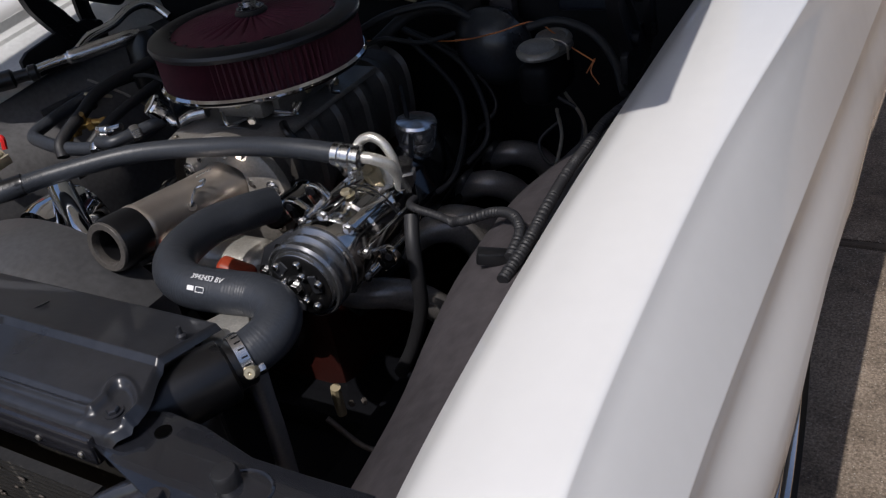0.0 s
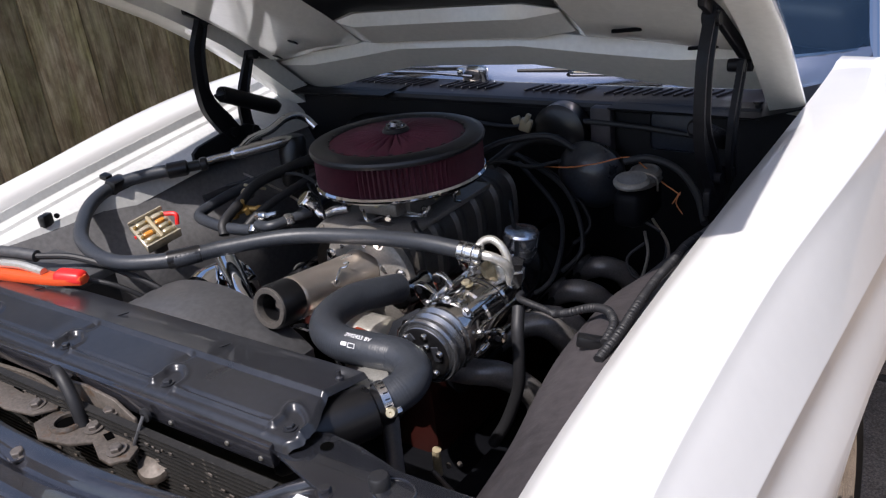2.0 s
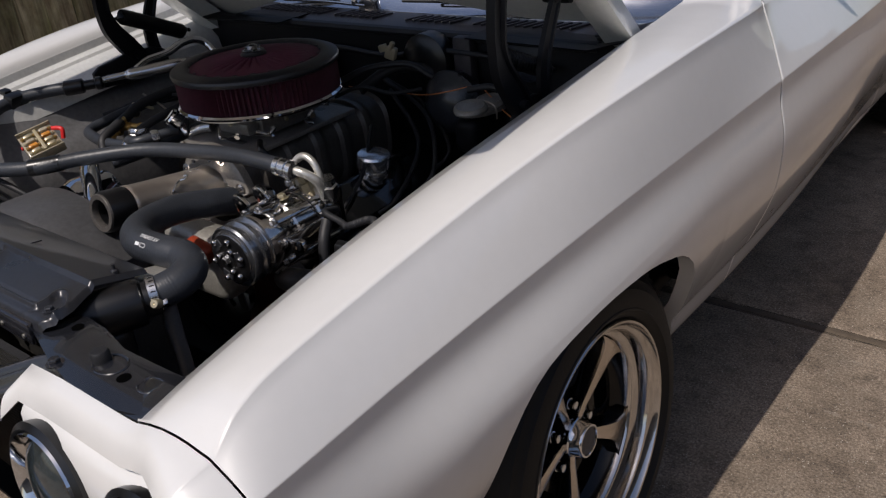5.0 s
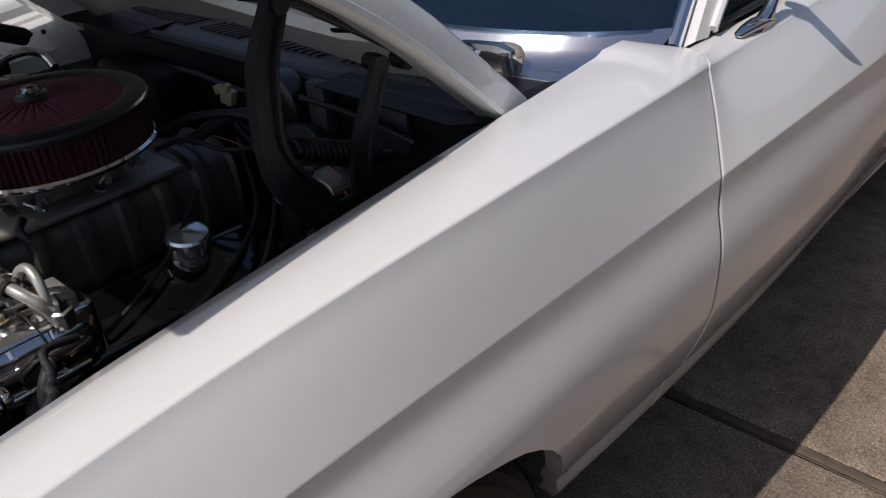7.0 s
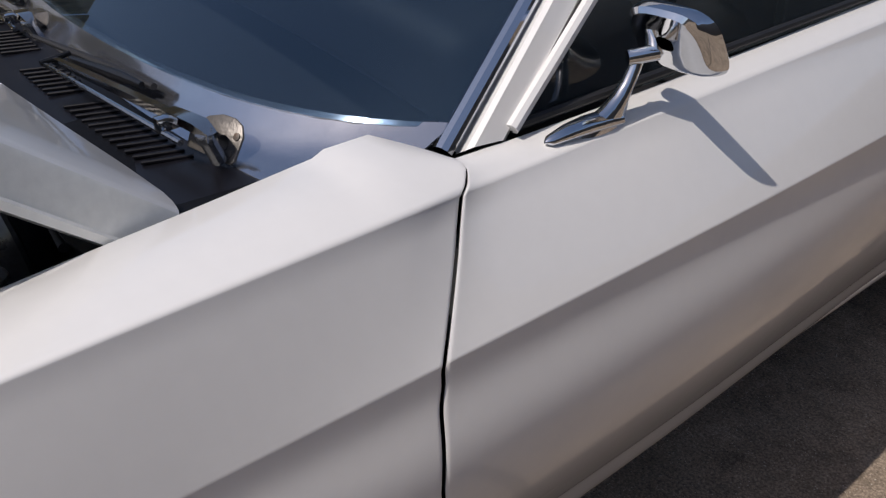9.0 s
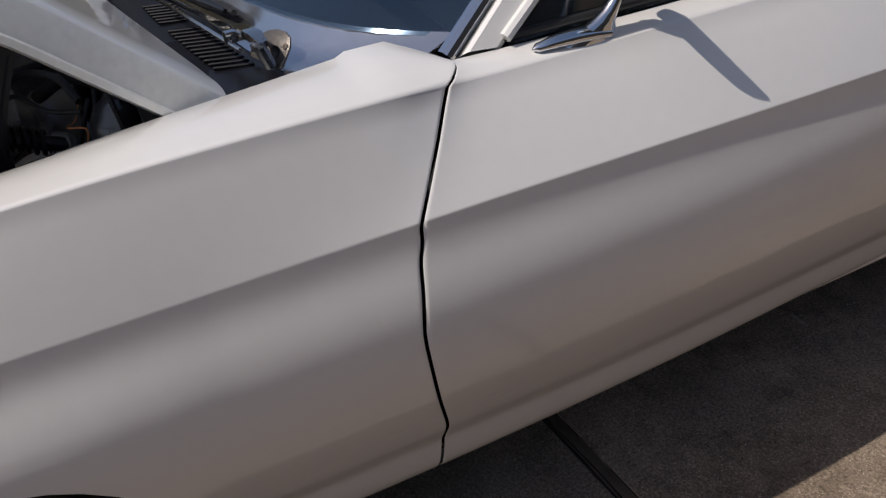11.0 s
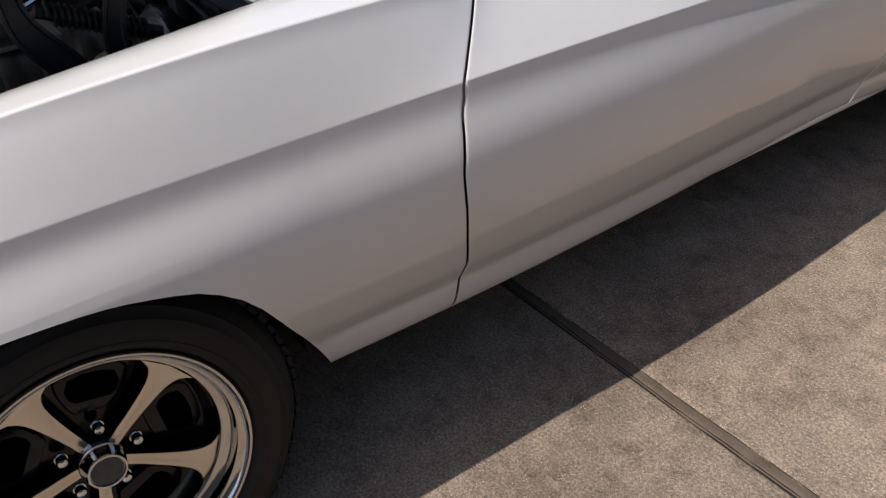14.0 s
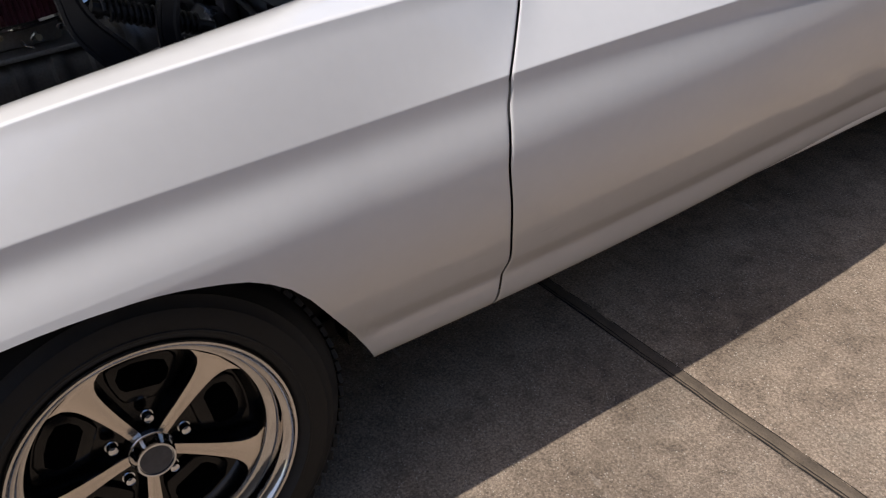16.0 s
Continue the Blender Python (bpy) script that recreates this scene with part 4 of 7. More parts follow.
            row.append((u * 0.60, 1.34 + 1.15 * v, 1.375 + 0.035 * math.sin(math.pi * v) - 0.035 * abs(u) ** 3))
        rows.append(row)
    part("roof", sheet(rows, 0.02), PAINT, car)
    rows = [[(u * (0.60 + 0.12 * v), 2.48 + 0.75 * v, 1.37 - 0.40 * v) for u in (-1, -0.5, 0, 0.5, 1)] for v in (0, 0.5, 1)]
    part("rear_window", sheet(rows, 0.006), GLASS, car, "dark rear glass")
    rows = [[(u * 0.72, 3.2 + 0.85 * v, 0.96 - 0.03 * v) for u in (-1, 0, 1)] for v in (0, 1)]
    part("trunk_lid", sheet(rows, 0.02), PAINT, car)
    part("rear_panel", block((1.50, 0.05, 0.62), pose(0, 4.02, 0.62), 0.02), PAINT, car)
    # dim cabin
    part("dashboard", block((1.34, 0.30, 0.16), pose(0, 1.02, 0.93), 0.04, 3), INTERIOR, car, "dark padded dashboard")
    part("cabin_floor", block((1.40, 2.0, 0.02), pose(0, 1.95, 0.45), 0.004), INTERIOR, car)
    for sx in (0.36, -0.36):
        part("seat", block((0.55, 0.50, 0.18), pose(sx, 1.65, 0.58), 0.05, 3), INTERIOR, car)
        part("seat_back", block((0.54, 0.16, 0.62), pose(sx, 1.95, 0.86, -14), 0.05, 3), INTERIOR, car)
    part("rear_seat", block((1.2, 0.6, 0.5), pose(0, 2.55, 0.72), 0.06, 3), INTERIOR, car)
    part("steering_wheel", tube([(0.36 + 0.19 * math.cos(a), 1.30 + 0.09 * math.sin(a), 0.98 + 0.165 * math.sin(a)) for a in (2 * math.pi * k / 16 for k in range(17))], 0.012, 8, 3), PLASTIC, car)


make_cab()

# ---- wipers ----
def make_wiper(px, py, pz, ex, ey):
    """Pivot at (px, py), tip of the arm at (ex, ey)."""
    base = lathe([(0, -0.030), (0.010, -0.030), (0.010, 0.0), (0.012, 0.002), (0.012, 0.010), (0.010, 0.013), (0, 0.014)], (px, py, pz), (0.1, -0.35, 1), 10)
    w = part("wiper", base, PULLEY, car, "chrome wiper arm lying at the foot of the windshield")
    # rounded pivot plate standing against the bright panel
    plate = [(-0.060, -0.022), (0.030, -0.034), (0.036, -0.028), (0.038, 0.010), (0.030, 0.026), (0.014, 0.034), (-0.010, 0.036), (-0.034, 0.030), (-0.052, 0.018), (-0.062, 0.0)]
    br = part("wiper_bracket", prism([(0.80 * u, 0.80 * v) for u, v in plate], 0.004, pose(px - 0.022, py + 0.026, pz - 0.014, 52, 0, 22), 0.0015), CAST_CASE, w, "pressed dull metal pivot plate")
    m = pose(px - 0.022, py + 0.026, pz - 0.010, 52, 0, 22)
    face = m.to_3x3() @ Vector((0, 0, 1))
    # Black disc on the plate, drawn for the hollow's shade.
    part("pivot_hole", lathe([(0, 0), (0.009, 0), (0.010, 0.003), (0, 0.003)], m @ Vector((0.004, -0.008, 0.0)), face, 20), PLASTIC, br, "black disc for the shaded pivot opening")
    for dx, dy in ((0.022, 0.003), (0.018, -0.018)):
        part("bracket_screw", lathe([(0, 0), (0.005, 0), (0.0045, 0.003), (0, 0.004)], m @ Vector((dx, dy, 0.0)), face, 14), STEEL_RUST, br, "rusty screw")
    d = Vector((ex - px, ey - py, 0))
    n = Vector((-d.y, d.x, 0)).normalized()
    if n.y < 0:
        n = -n
    rows = []
    for t, wd, h in ((-0.03, 0.008, 0.012), (0.03, 0.013, 0.020), (0.12, 0.012, 0.019), (0.20, 0.011, 0.017), (0.22, 0.007, 0.015), (0.7, 0.006, 0.010), (1.0, 0.005, 0.006)):
        c = Vector((px, py, pz)) + d * t
        rows.append([c + n * wd + Vector((0, 0, h - 0.009)), c + n * wd * 0.8 + Vector((0, 0, h)), c - n * wd * 0.8 + Vector((0, 0, h)), c - n * wd + Vector((0, 0, h - 0.009))])
    part("wiper_arm", sheet(rows, 0.002), POLISHED, w)
    c = Vector((px, py, pz)) + d
    part("wiper_link", tube([Vector((px, py - 0.020, pz - 0.004)) + d * 0.06, Vector((px, py - 0.022, pz + 0.002)) + d * 0.5, c - n * 0.016], [0.004, 0.0035, 0.0035], 8), POLISHED, w)
    part("arm_collar", block((0.016, 0.034, 0.018), Matrix.Translation(Vector((px, py - 0.008, pz + 0.006)) + d * 0.17) @ pose(0, 0, 0, 0, 0, math.degrees(math.atan2(d.y, d.x))), 0.003), CHROME, w)
    part("link_end", tube([c - n * 0.020 + Vector((0, 0, 0.002)), c + n * 0.024 + Vector((0, 0, 0.006))], 0.004, 8), PLASTIC, w)
    part("blade_frame", tube([c + n * 0.020 - d * 0.02, c + n * 0.032 + d * -0.30, c + n * 0.036 + d * -0.46], [0.005, 0.009, 0.005], 10), PLASTIC, w)
    part("wiper_blade", tube([c + n * 0.028 + d * 0.35, c + n * 0.040 + d * -0.15, c + n * 0.044 + d * -0.50], [0.004, 0.007, 0.005], 8), RUBBER, w)


make_wiper(0.562, 0.600, 0.942, 0.153, 0.552)
make_wiper(-0.105, 0.585, 0.928, -0.430, 0.580)


# ---- door mirror ----
def make_mirror():
    ring = [(math.cos(a), math.sin(a)) for a in (2 * math.pi * k / 14 for k in range(14))]
    bm = sheet([[(0.800 + 0.014 * c * w, y, 0.926 + h + 0.011 * s * w) for c, s in ring]
                for y, w, h in ((0.890, 0.1, 0.006), (0.897, 0.55, 0.006), (0.925, 0.85, 0.008), (0.955, 1.0, 0.008), (0.985, 1.05, 0.006), (1.008, 0.9, 0.002), (1.014, 0.3, 0.0))], closed=True)
    mir = part("side_mirror", bm, CHROME, car, "chrome door mirror on a swept stalk")
    fin = [(0.922, 0.930, 1.018, 0.012), (0.930, 0.938, 1.020, 0.0125), (0.937, 0.954, 1.0205, 0.012), (0.947, 0.980, 1.021, 0.011), (0.959, 0.999, 1.025, 0.010), (0.972, 1.012, 1.032, 0.009), (0.986, 1.021, 1.039, 0.0085), (1.000, 1.028, 1.045, 0.008)]
    bm = sheet([[(0.801 + half * c, (y0 + y1) / 2 + (y1 - y0) / 2 * s, z) for c, s in ring] for z, y0, y1, half in fin], closed=True)
    part("stalk", bm, CHROME, mir, "swept chrome fin")
    part("clamp_screw", lathe([(0, -0.018), (0.009, -0.018), (0.010, -0.004), (0.010, 0.018), (0.006, 0.022), (0, 0.022)], (0.806, 1.036, 1.000), (0.5, 0.85, 0.12), 20), CHROME, mir)
    head = []
    for d, k in ((-0.040, 0.20), (-0.038, 0.55), (-0.034, 0.80), (-0.022, 0.95), (-0.006, 1.02), (0.008, 1.05), (0.012, 1.02)):
        row = []
        for i in range(32):
            a = 2 * math.pi * i / 32
            c, s = math.cos(a), math.sin(a)
            dz = 0.044 * k * math.copysign(abs(s) ** 0.62, s)
            row.append((0.833 + 0.053 * k * math.copysign(abs(c) ** 0.62, c), 1.064 + 0.62 * d - 0.60 * dz + 0.006 * c * k, 1.018 + dz))
        head.append(row)
    shell = part("mirror_head", sheet(head, closed=True), CHROME, mir)
    bm = bmesh.new()
    bm.faces.new([bm.verts.new((x, y - 0.002, z)) for x, y, z in head[-1]])
    part("mirror_glass", bm, CHROME, shell)


make_mirror()

# ---- hood ----
HOOD = [(0.560, 0.858), (0.545, 0.875), (0.49, 0.925), (0.40, 1.005), (0.338, 1.060), (0.25, 1.128), (0.106, 1.222), (-0.10, 1.333), (-0.28, 1.418), (-0.40, 1.470), (-0.47, 1.497)]


def hood_point(u, v, off=0.0):
    """u across, -1 to 1; v from the rear edge, 0, to the front, 1. off: towards the underside."""
    edge = 0.30 - 0.035 * ramp01(abs(u), 0.33, 0.45) - 0.025 * ramp01(abs(u), 0.45, 0.63) - 0.09 * ramp01(abs(u), 0.63, 0.97)
    v = edge + (1 - edge) * v
    k = v * (len(HOOD) - 1)
    i = min(int(k), len(HOOD) - 2)
    t = k - i
    y, z = HOOD[i][0] + (HOOD[i + 1][0] - HOOD[i][0]) * t, HOOD[i][1] + (HOOD[i + 1][1] - HOOD[i][1]) * t
    dy, dz = HOOD[i + 1][0] - HOOD[i][0], HOOD[i + 1][1] - HOOD[i][1]
    d = math.hypot(dy, dz)
    n = Vector((0, dz / d, -dy / d))                     # towards the outer side
    n = n if n.z > 0 else -n
    crown = 0.008 * math.sqrt(ramp01(1 - abs(u), 0.0, 0.06)) + 0.004 * (1 - u * u) + 0.005 * (1 - ramp01(abs(u), 0.28, 0.46))
    half = 0.662 + 0.024 * v
    bow = 0.07 * (1 - u * u) * ramp01(v, 0.80, 1.0) ** 2
    return Vector((u * half, y - bow, z + 0.42 * bow + 0.022 * u)) + n * (crown - off)


def make_hood():
    us = [-1, -0.994, -0.985, -0.965, -0.94, -0.91, -0.85, -0.7, -0.55, -0.42, -0.36, -0.30, -0.15, 0, 0.15, 0.30, 0.36, 0.42, 0.55, 0.7, 0.85, 0.91, 0.94, 0.965, 0.985, 0.994, 1]
    vs = [i / 30 for i in range(31)]
    bm = sheet([[hood_point(u, v) for u in us] for v in vs])
    hood = part("hood", bm, PAINT, car, "open white hood with a raised centre")
    # folded side flanges
    for s in (1, -1):
        rows = [[hood_point(s, v), hood_point(s * 1.006, v, 0.006), hood_point(s * 1.022, v, 0.040), hood_point(s * 1.028, v, 0.042), hood_point(s * 1.029, v, 0.050), hood_point(s * 1.012, v, 0.055), hood_point(s * 0.965, v, 0.057), hood_point(s * 0.925, v, 0.057), hood_point(s * 0.925, v, 0.012)] for v in vs]
        part("hood_flange", sheet(rows), PAINT_OLD, hood, "folded cream edge of the hood")
    # inner frame with openings
    def inner(u0, u1, v0, v1, nu=8, nv=10, lift=0.030):
        rows = []
        for j in range(nv + 1):
            v = v0 + (v1 - v0) * j / nv
            row = []
            for i in range(nu + 1):
                u = u0 + (u1 - u0) * i / nu
                e = min(ramp01(i, 0, 1), ramp01(nu - i, 0, 1), ramp01(j, 0, 1), ramp01(nv - j, 0, 1))
                row.append(hood_point(u, v, 0.006 + lift * e))
            rows.append(row)
        return sheet(rows)
    for u0, u1, v0, v1 in ((-0.93, 0.93, 0.0, 0.165), (-0.93, -0.42, 0.165, 0.96), (0.42, 0.93, 0.165, 0.96), (-0.46, 0.46, 0.56, 0.66), (-0.93, 0.93, 0.90, 1.0)):
        part("hood_frame", inner(u0, u1, v0, v1), PAINT_OLD, hood, "aged cream inner panel")
    part("hood_panel", inner(-0.415, 0.415, 0.172, 0.292, lift=0.026), PAINT_OLD, hood)
    # Near-black panel fills the centre opening of the inner frame.
    part("hood_opening", inner(-0.42, 0.42, 0.298, 0.56, lift=0.006), SHADED_BLACK, hood, "near-black panel in the centre opening of the hood's inner frame")
    for s in (1, -1):
        for u, v in ((0.80, 0.26), (0.62, 0.30)):
            p = hood_point(s * u, v, 0.041)
            part("slot", block((0.055, 0.012, 0.004), Matrix.Translation(p) @ pose(0, 0, 0, -38, 0, s * 25), 0.003), SHADED_BLACK, hood, "near-black patch for a slot's shade")


make_hood()


# ---- hood hinges ----
def make_hinge(s):
    side = Matrix(((0, 0, 1, s * 0.600 - 0.006), (1, 0, 0, 0), (0, 1, 0, 0), (0, 0, 0, 1)))
    foot = 0.045 if s < 0 else 0.150
    low = prism([(foot, 0.805), (0.20, 0.795), (0.265, 0.805), (0.270, 0.845), (0.23, 0.870), (0.16, 0.872), (foot + 0.02, 0.858), (foot, 0.846)], 0.012, side, 0.003)
    h = part("hood_hinge", low, HINGE_BLACK, car, "black sprung hood hinge")

    def link(name, x, pts, thick, m):
        """A pressed arm: points (y, z, width) along its middle."""
        line = smooth_path([(x, y, z) for y, z, w in pts], 8)
        rows = []
        for i, p in enumerate(line):
            f = i / (len(line) - 1) * (len(pts) - 1)
            k = min(int(f), len(pts) - 2)
            b = (pts[k][2] + (pts[k + 1][2] - pts[k][2]) * (f - k)) / 2
            t = (line[min(i + 1, len(line) - 1)] - line[max(i - 1, 0)]).normalized()
            across = Vector((0, t.z, -t.y))
            a = thick / 2
            rows.append([p + across * w + Vector((d, 0, 0)) for w, d in ((-b, -a), (-b, a), (-b + 0.005, a), (-b + 0.008, a * 0.3), (b - 0.008, a * 0.3), (b - 0.005, a), (b, a), (b, -a))])
        part(name, sheet(rows, closed=True), m, h)
    link("front_link", s * 0.602, [(0.190, 0.848, 0.044), (0.160, 0.890, 0.050), (0.130, 0.935, 0.044), (0.119, 0.975, 0.034), (0.120, 1.015, 0.034), (0.129, 1.074, 0.034), (0.155, 1.130, 0.027), (0.163, 1.150, 0.026)], 0.018, HINGE_BLACK)
    link("rear_link", s * 0.612, [(0.250, 0.838, 0.030), (0.241, 0.885, 0.034), (0.250, 0.942, 0.033), (0.296, 1.036, 0.025)], 0.010, HINGE_BLACK)
    pts = [(0.110, 1.176), (0.205, 1.132), (0.300, 1.074), (0.366, 1.030), (0.374, 1.012), (0.360, 1.004), (0.290, 1.050), (0.195, 1.110), (0.110, 1.152)]
    part("hood_bracket", prism(pts, 0.012, Matrix.Translation((0, 0, 0.008)) @ side, 0.003), HINGE_BLACK, h)
    for y, z in ((0.158, 1.135), (0.294, 1.030), (0.180, 0.862), (0.248, 0.850), (0.340, 1.020)):
        part("pivot", lathe([(0, -0.014), (0.011, -0.014), (0.012, 0.0), (0.011, 0.014), (0, 0.014)], (s * 0.602, y, z), (1, 0, 0), 14), HINGE_BLACK, h)
    if s > 0:
        coil = []
        for i in range(16 * 10):
            a = 2 * math.pi * i / 10
            coil.append((s * 0.578 + 0.016 * math.cos(a), 0.165 + 0.14 * i / 160, 0.952 - 0.060 * i / 160 + 0.016 * math.sin(a)))
        part("spring", tube(coil, 0.0034, 6, 1), HINGE_BLACK, h)
    else:
        part("spring_sleeve", tube([(s * 0.578, 0.150, 0.966), (s * 0.578, 0.158, 0.963), (s * 0.578, 0.235, 0.927), (s * 0.578, 0.310, 0.892), (s * 0.578, 0.318, 0.888)], [0.014, 0.020, 0.020, 0.020, 0.012], 18), HINGE_BLACK, h, "black sleeve over the spring")
    part("spring_rod", tube([(s * 0.578, 0.150, 0.958), (s * 0.578, 0.320, 0.885)], 0.010, 10), HINGE_BLACK, h)


make_hinge(1)
make_hinge(-1)

# ---- front sheet metal ----
def make_front():
    # nose cap: white, from the fender's front seam forward and down to the lamps
    for s in (1, -1):
        # its rear row continues the fender's front edge
        lead = [(0.400, -0.705, 0.745), (0.420, -0.684, 0.768), (0.50, -0.686, 0.775), (0.60, -0.690, 0.780), (0.655, -0.6925, 0.7835)]
        edge = [(x, -0.6932, z) for x, y, z in side_column(-0.690, EDGE, no_shear)]
        rows = []
        for k in range(11):
            t = k / 10
            row = []
            for x, y, z in lead + edge:
                fwd = 0.066 * t - 0.034 * t * (1 - ramp01(x, 0.72, 0.82))
                side = ramp01(x, 0.70, 0.82) * ramp01(0.80 - z, -0.01, 0.05)
                drop = (0.012 * t + 0.026 * t ** 4) * (1 - side)
                row.append((s * (x - 0.045 * t * t * side), y - fwd, z - drop))
            rows.append(row)
        cap = part("nose_cap", sheet(rows, 0.004), PAINT, car, "white nose cap round the headlights")
        rows = [[(s * (0.435 + 0.360 * k / 12), y - 0.010 * math.sin(math.pi * k / 12), z) for k in range(13)] for y, z in ((-0.700, 0.742), (-0.714, 0.734), (-0.723, 0.722), (-0.728, 0.66), (-0.730, 0.53))]
        part("lamp_surround", sheet(rows, 0.003), PAINT, car, "white panel round the twin headlights")
        for hx in (0.503, 0.716):
            o = (s * hx, -0.742, 0.647)
            bz = part("headlight", lathe([(0.078, -0.006), (0.081, 0.006), (0.078, 0.012), (0.070, 0.006), (0.066, -0.004)], o, (0, -1, 0.12), 40), CHROME, car, "round headlight in a chrome and black bezel")
            part("lens", lathe([(0.068, -0.004), (0.05, 0.008), (0.025, 0.014), (0, 0.016)], o, (0, -1, 0.12), 32), GLASS, bz)
            part("lamp_bowl", lathe([(0.068, -0.005), (0.03, -0.003), (0, -0.002)], o, (0, -1, 0.12), 32), STEEL_OLD, bz)
            part("bezel_ring", lathe([(0.088, -0.012), (0.091, 0.004), (0.084, 0.010), (0.078, 0.0)], o, (0, -1, 0.12), 40), PLASTIC, bz)
        part("lamp_bucket", block((0.42, 0.07, 0.26), pose(s * 0.60, -0.680, 0.575), 0.01), RECESS_SHADE, car, "black lamp bucket behind the headlights")
    # centre lip over the grille
    rows = []
    for i in range(25):
        x = -0.40 + 0.80 * i / 24
        b = 0.09 * (1 - (x / 0.40) ** 2)
        rows.append([(x, -0.735 - b, 0.708), (x, -0.742 - b, 0.713), (x, -0.750 - b, 0.712), (x, -0.758 - b, 0.706), (x, -0.762 - b, 0.695), (x, -0.754 - b, 0.680)])
    part("nose_lip", sheet(rows, 0.004), PAINT, car, "white front lip over the grille")
    rows = [[(x, y - 0.09 * (1 - (x / 0.40) ** 2), z) for y, z in ((-0.7635, 0.700), (-0.767, 0.696), (-0.7635, 0.691))] for x in [-0.39 + 0.78 * i / 24 for i in range(25)]]
    part("lip_trim", sheet(rows, 0.002), CHROME, car, "bright trim strip")
    part("grille", block((0.80, 0.02, 0.20), pose(0, -0.79, 0.58), 0.005), PLASTIC, car)
    part("bumper", tube([(-0.80, -0.62, 0.44), (-0.74, -0.86, 0.45), (-0.4, -0.95, 0.45), (0, -0.97, 0.45), (0.4, -0.95, 0.45), (0.74, -0.86, 0.45), (0.80, -0.62, 0.44)], 0.055, 14), CHROME, car, "chrome front bumper")

    # sloping black panel between the tie bar and the lip
    rows = []
    for i in range(49):
        x = -0.62 + 1.24 * i / 48
        b = 0.09 * max(0, 1 - (x / 0.40) ** 2)
        e = ramp01(abs(x), 0.30, 0.44)
        e = e * e * (3 - 2 * e)
        back = -0.700 - 0.045 * max(0, 1 - (x / 0.42) ** 2) + 0.075 * e
        hi = 0.736 + 0.024 * e
        fy = -0.698 - b + 0.035 * e
        front = fy - 0.040 + 0.020 * e
        low = 0.030 - 0.006 * e
        # from the rear edge: a flat top, a rounded step, a shallow trough, a second step down to the lip
        rows.append([(x, back + (front - back) * u, hi + rise - low * fall) for u, rise, fall in (
            (-0.06, -0.035 * (1 - e), 0), (0, 0, 0), (0.03, 0.003, 0), (0.08, 0.004, 0), (0.20, 0.0045, 0), (0.30, 0.004, 0), (0.35, 0.002, 0.02), (0.39, -0.002, 0.08), (0.43, -0.004, 0.14), (0.50, -0.0045, 0.17), (0.57, -0.001, 0.19),
            (0.62, 0.0015, 0.22), (0.66, 0.0, 0.30), (0.70, -0.003, 0.44), (0.75, -0.004, 0.58), (0.82, -0.003, 0.66), (0.88, 0.0, 0.72), (0.93, 0.0, 0.80), (0.97, 0, 0.92), (1.0, 0, 1.15))])
    part("header_panel", sheet(rows, 0.003), BLACK_WORN, car, "scuffed black header panel")

    # tie bar with its wide end plates
    core = part("core_support", block((0.80, 0.016, 0.034), pose(-0.06, -0.639, 0.762), 0.004), BLACK_WORN, car, "black radiator support with chipped paint")
    for s in (1, -1):
        out = [(0.335, -0.640), (0.347, -0.588), (0.38, -0.580), (0.43, -0.584), (0.50, -0.600), (0.56, -0.600), (0.645, -0.598), (0.668, -0.61), (0.66, -0.668), (0.60, -0.684), (0.50, -0.682), (0.43, -0.668), (0.385, -0.655)]
        bm = prism([(s * x, y) for x, y in (out if s > 0 else out[::-1])], 0.005, pose(0, 0, 0.764), 0.002)
        pl = part("end_plate", bm, BLACK_DUSTY, core)
        # Flat discs on the plate, coloured as the shade of holes.
        part("plate_hole", lathe([(0, 0), (0.0085, 0), (0.0085, 0.0012), (0, 0.0012)], (s * 0.394, -0.604, 0.7688), (0, 0, 1), 20), RECESS_SHADE, pl, "near-black disc for a round hole's shade")
        part("plate_hole", lathe([(0, 0), (0.009, 0), (0.009, 0.0012), (0, 0.0012)], (s * 0.560, -0.640, 0.7688), (0, 0, 1), 20), RECESS_SHADE, pl)
        rim = [(s * (0.518 + 0.026 * math.cos(a)), -0.632 + 0.020 * math.sin(a), 0.769) for a in (2 * math.pi * k / 16 for k in range(17))]
        part("stamped_ring", tube(rim, 0.0018, 6, 3, cap=False), BLACK_DUSTY, pl)
        rim = [(s * (0.604 + 0.018 * math.cos(a)), -0.632 + 0.014 * math.sin(a), 0.7685) for a in (2 * math.pi * k / 16 for k in range(17))]
        part("stamped_ring", tube(rim, 0.002, 6, 3, cap=False), BLACK_WORN, pl)
        part("rubber_stop", lathe([(0, 0), (0.0125, 0), (0.0125, 0.012), (0.0105, 0.015), (0, 0.016)], (s * 0.498, -0.632, 0.769), (0, 0, 1), 24), RUBBER, pl, "round black rubber stop")
        part("plate_bolt", hexbolt((s * 0.448, -0.668, 0.768), (0, 0, 1), 0.008, 0.008), BLACK_WORN, pl)
        part("wing_plate", block((0.09, 0.06, 0.006), pose(s * 0.625, -0.650, 0.767, 8, s * -6), 0.002), BLACK_DUSTY, pl)
    for x, z in ((0.150, 0.756), (0.262, 0.760), (-0.05, 0.758), (0.322, 0.757)):
        part("bar_rivet", lathe([(0, 0), (0.0035, 0), (0.003, 0.002), (0, 0.0025)], (x, -0.6475, z), (0, -1, 0), 12), BOLT, core)
    return core


make_front()


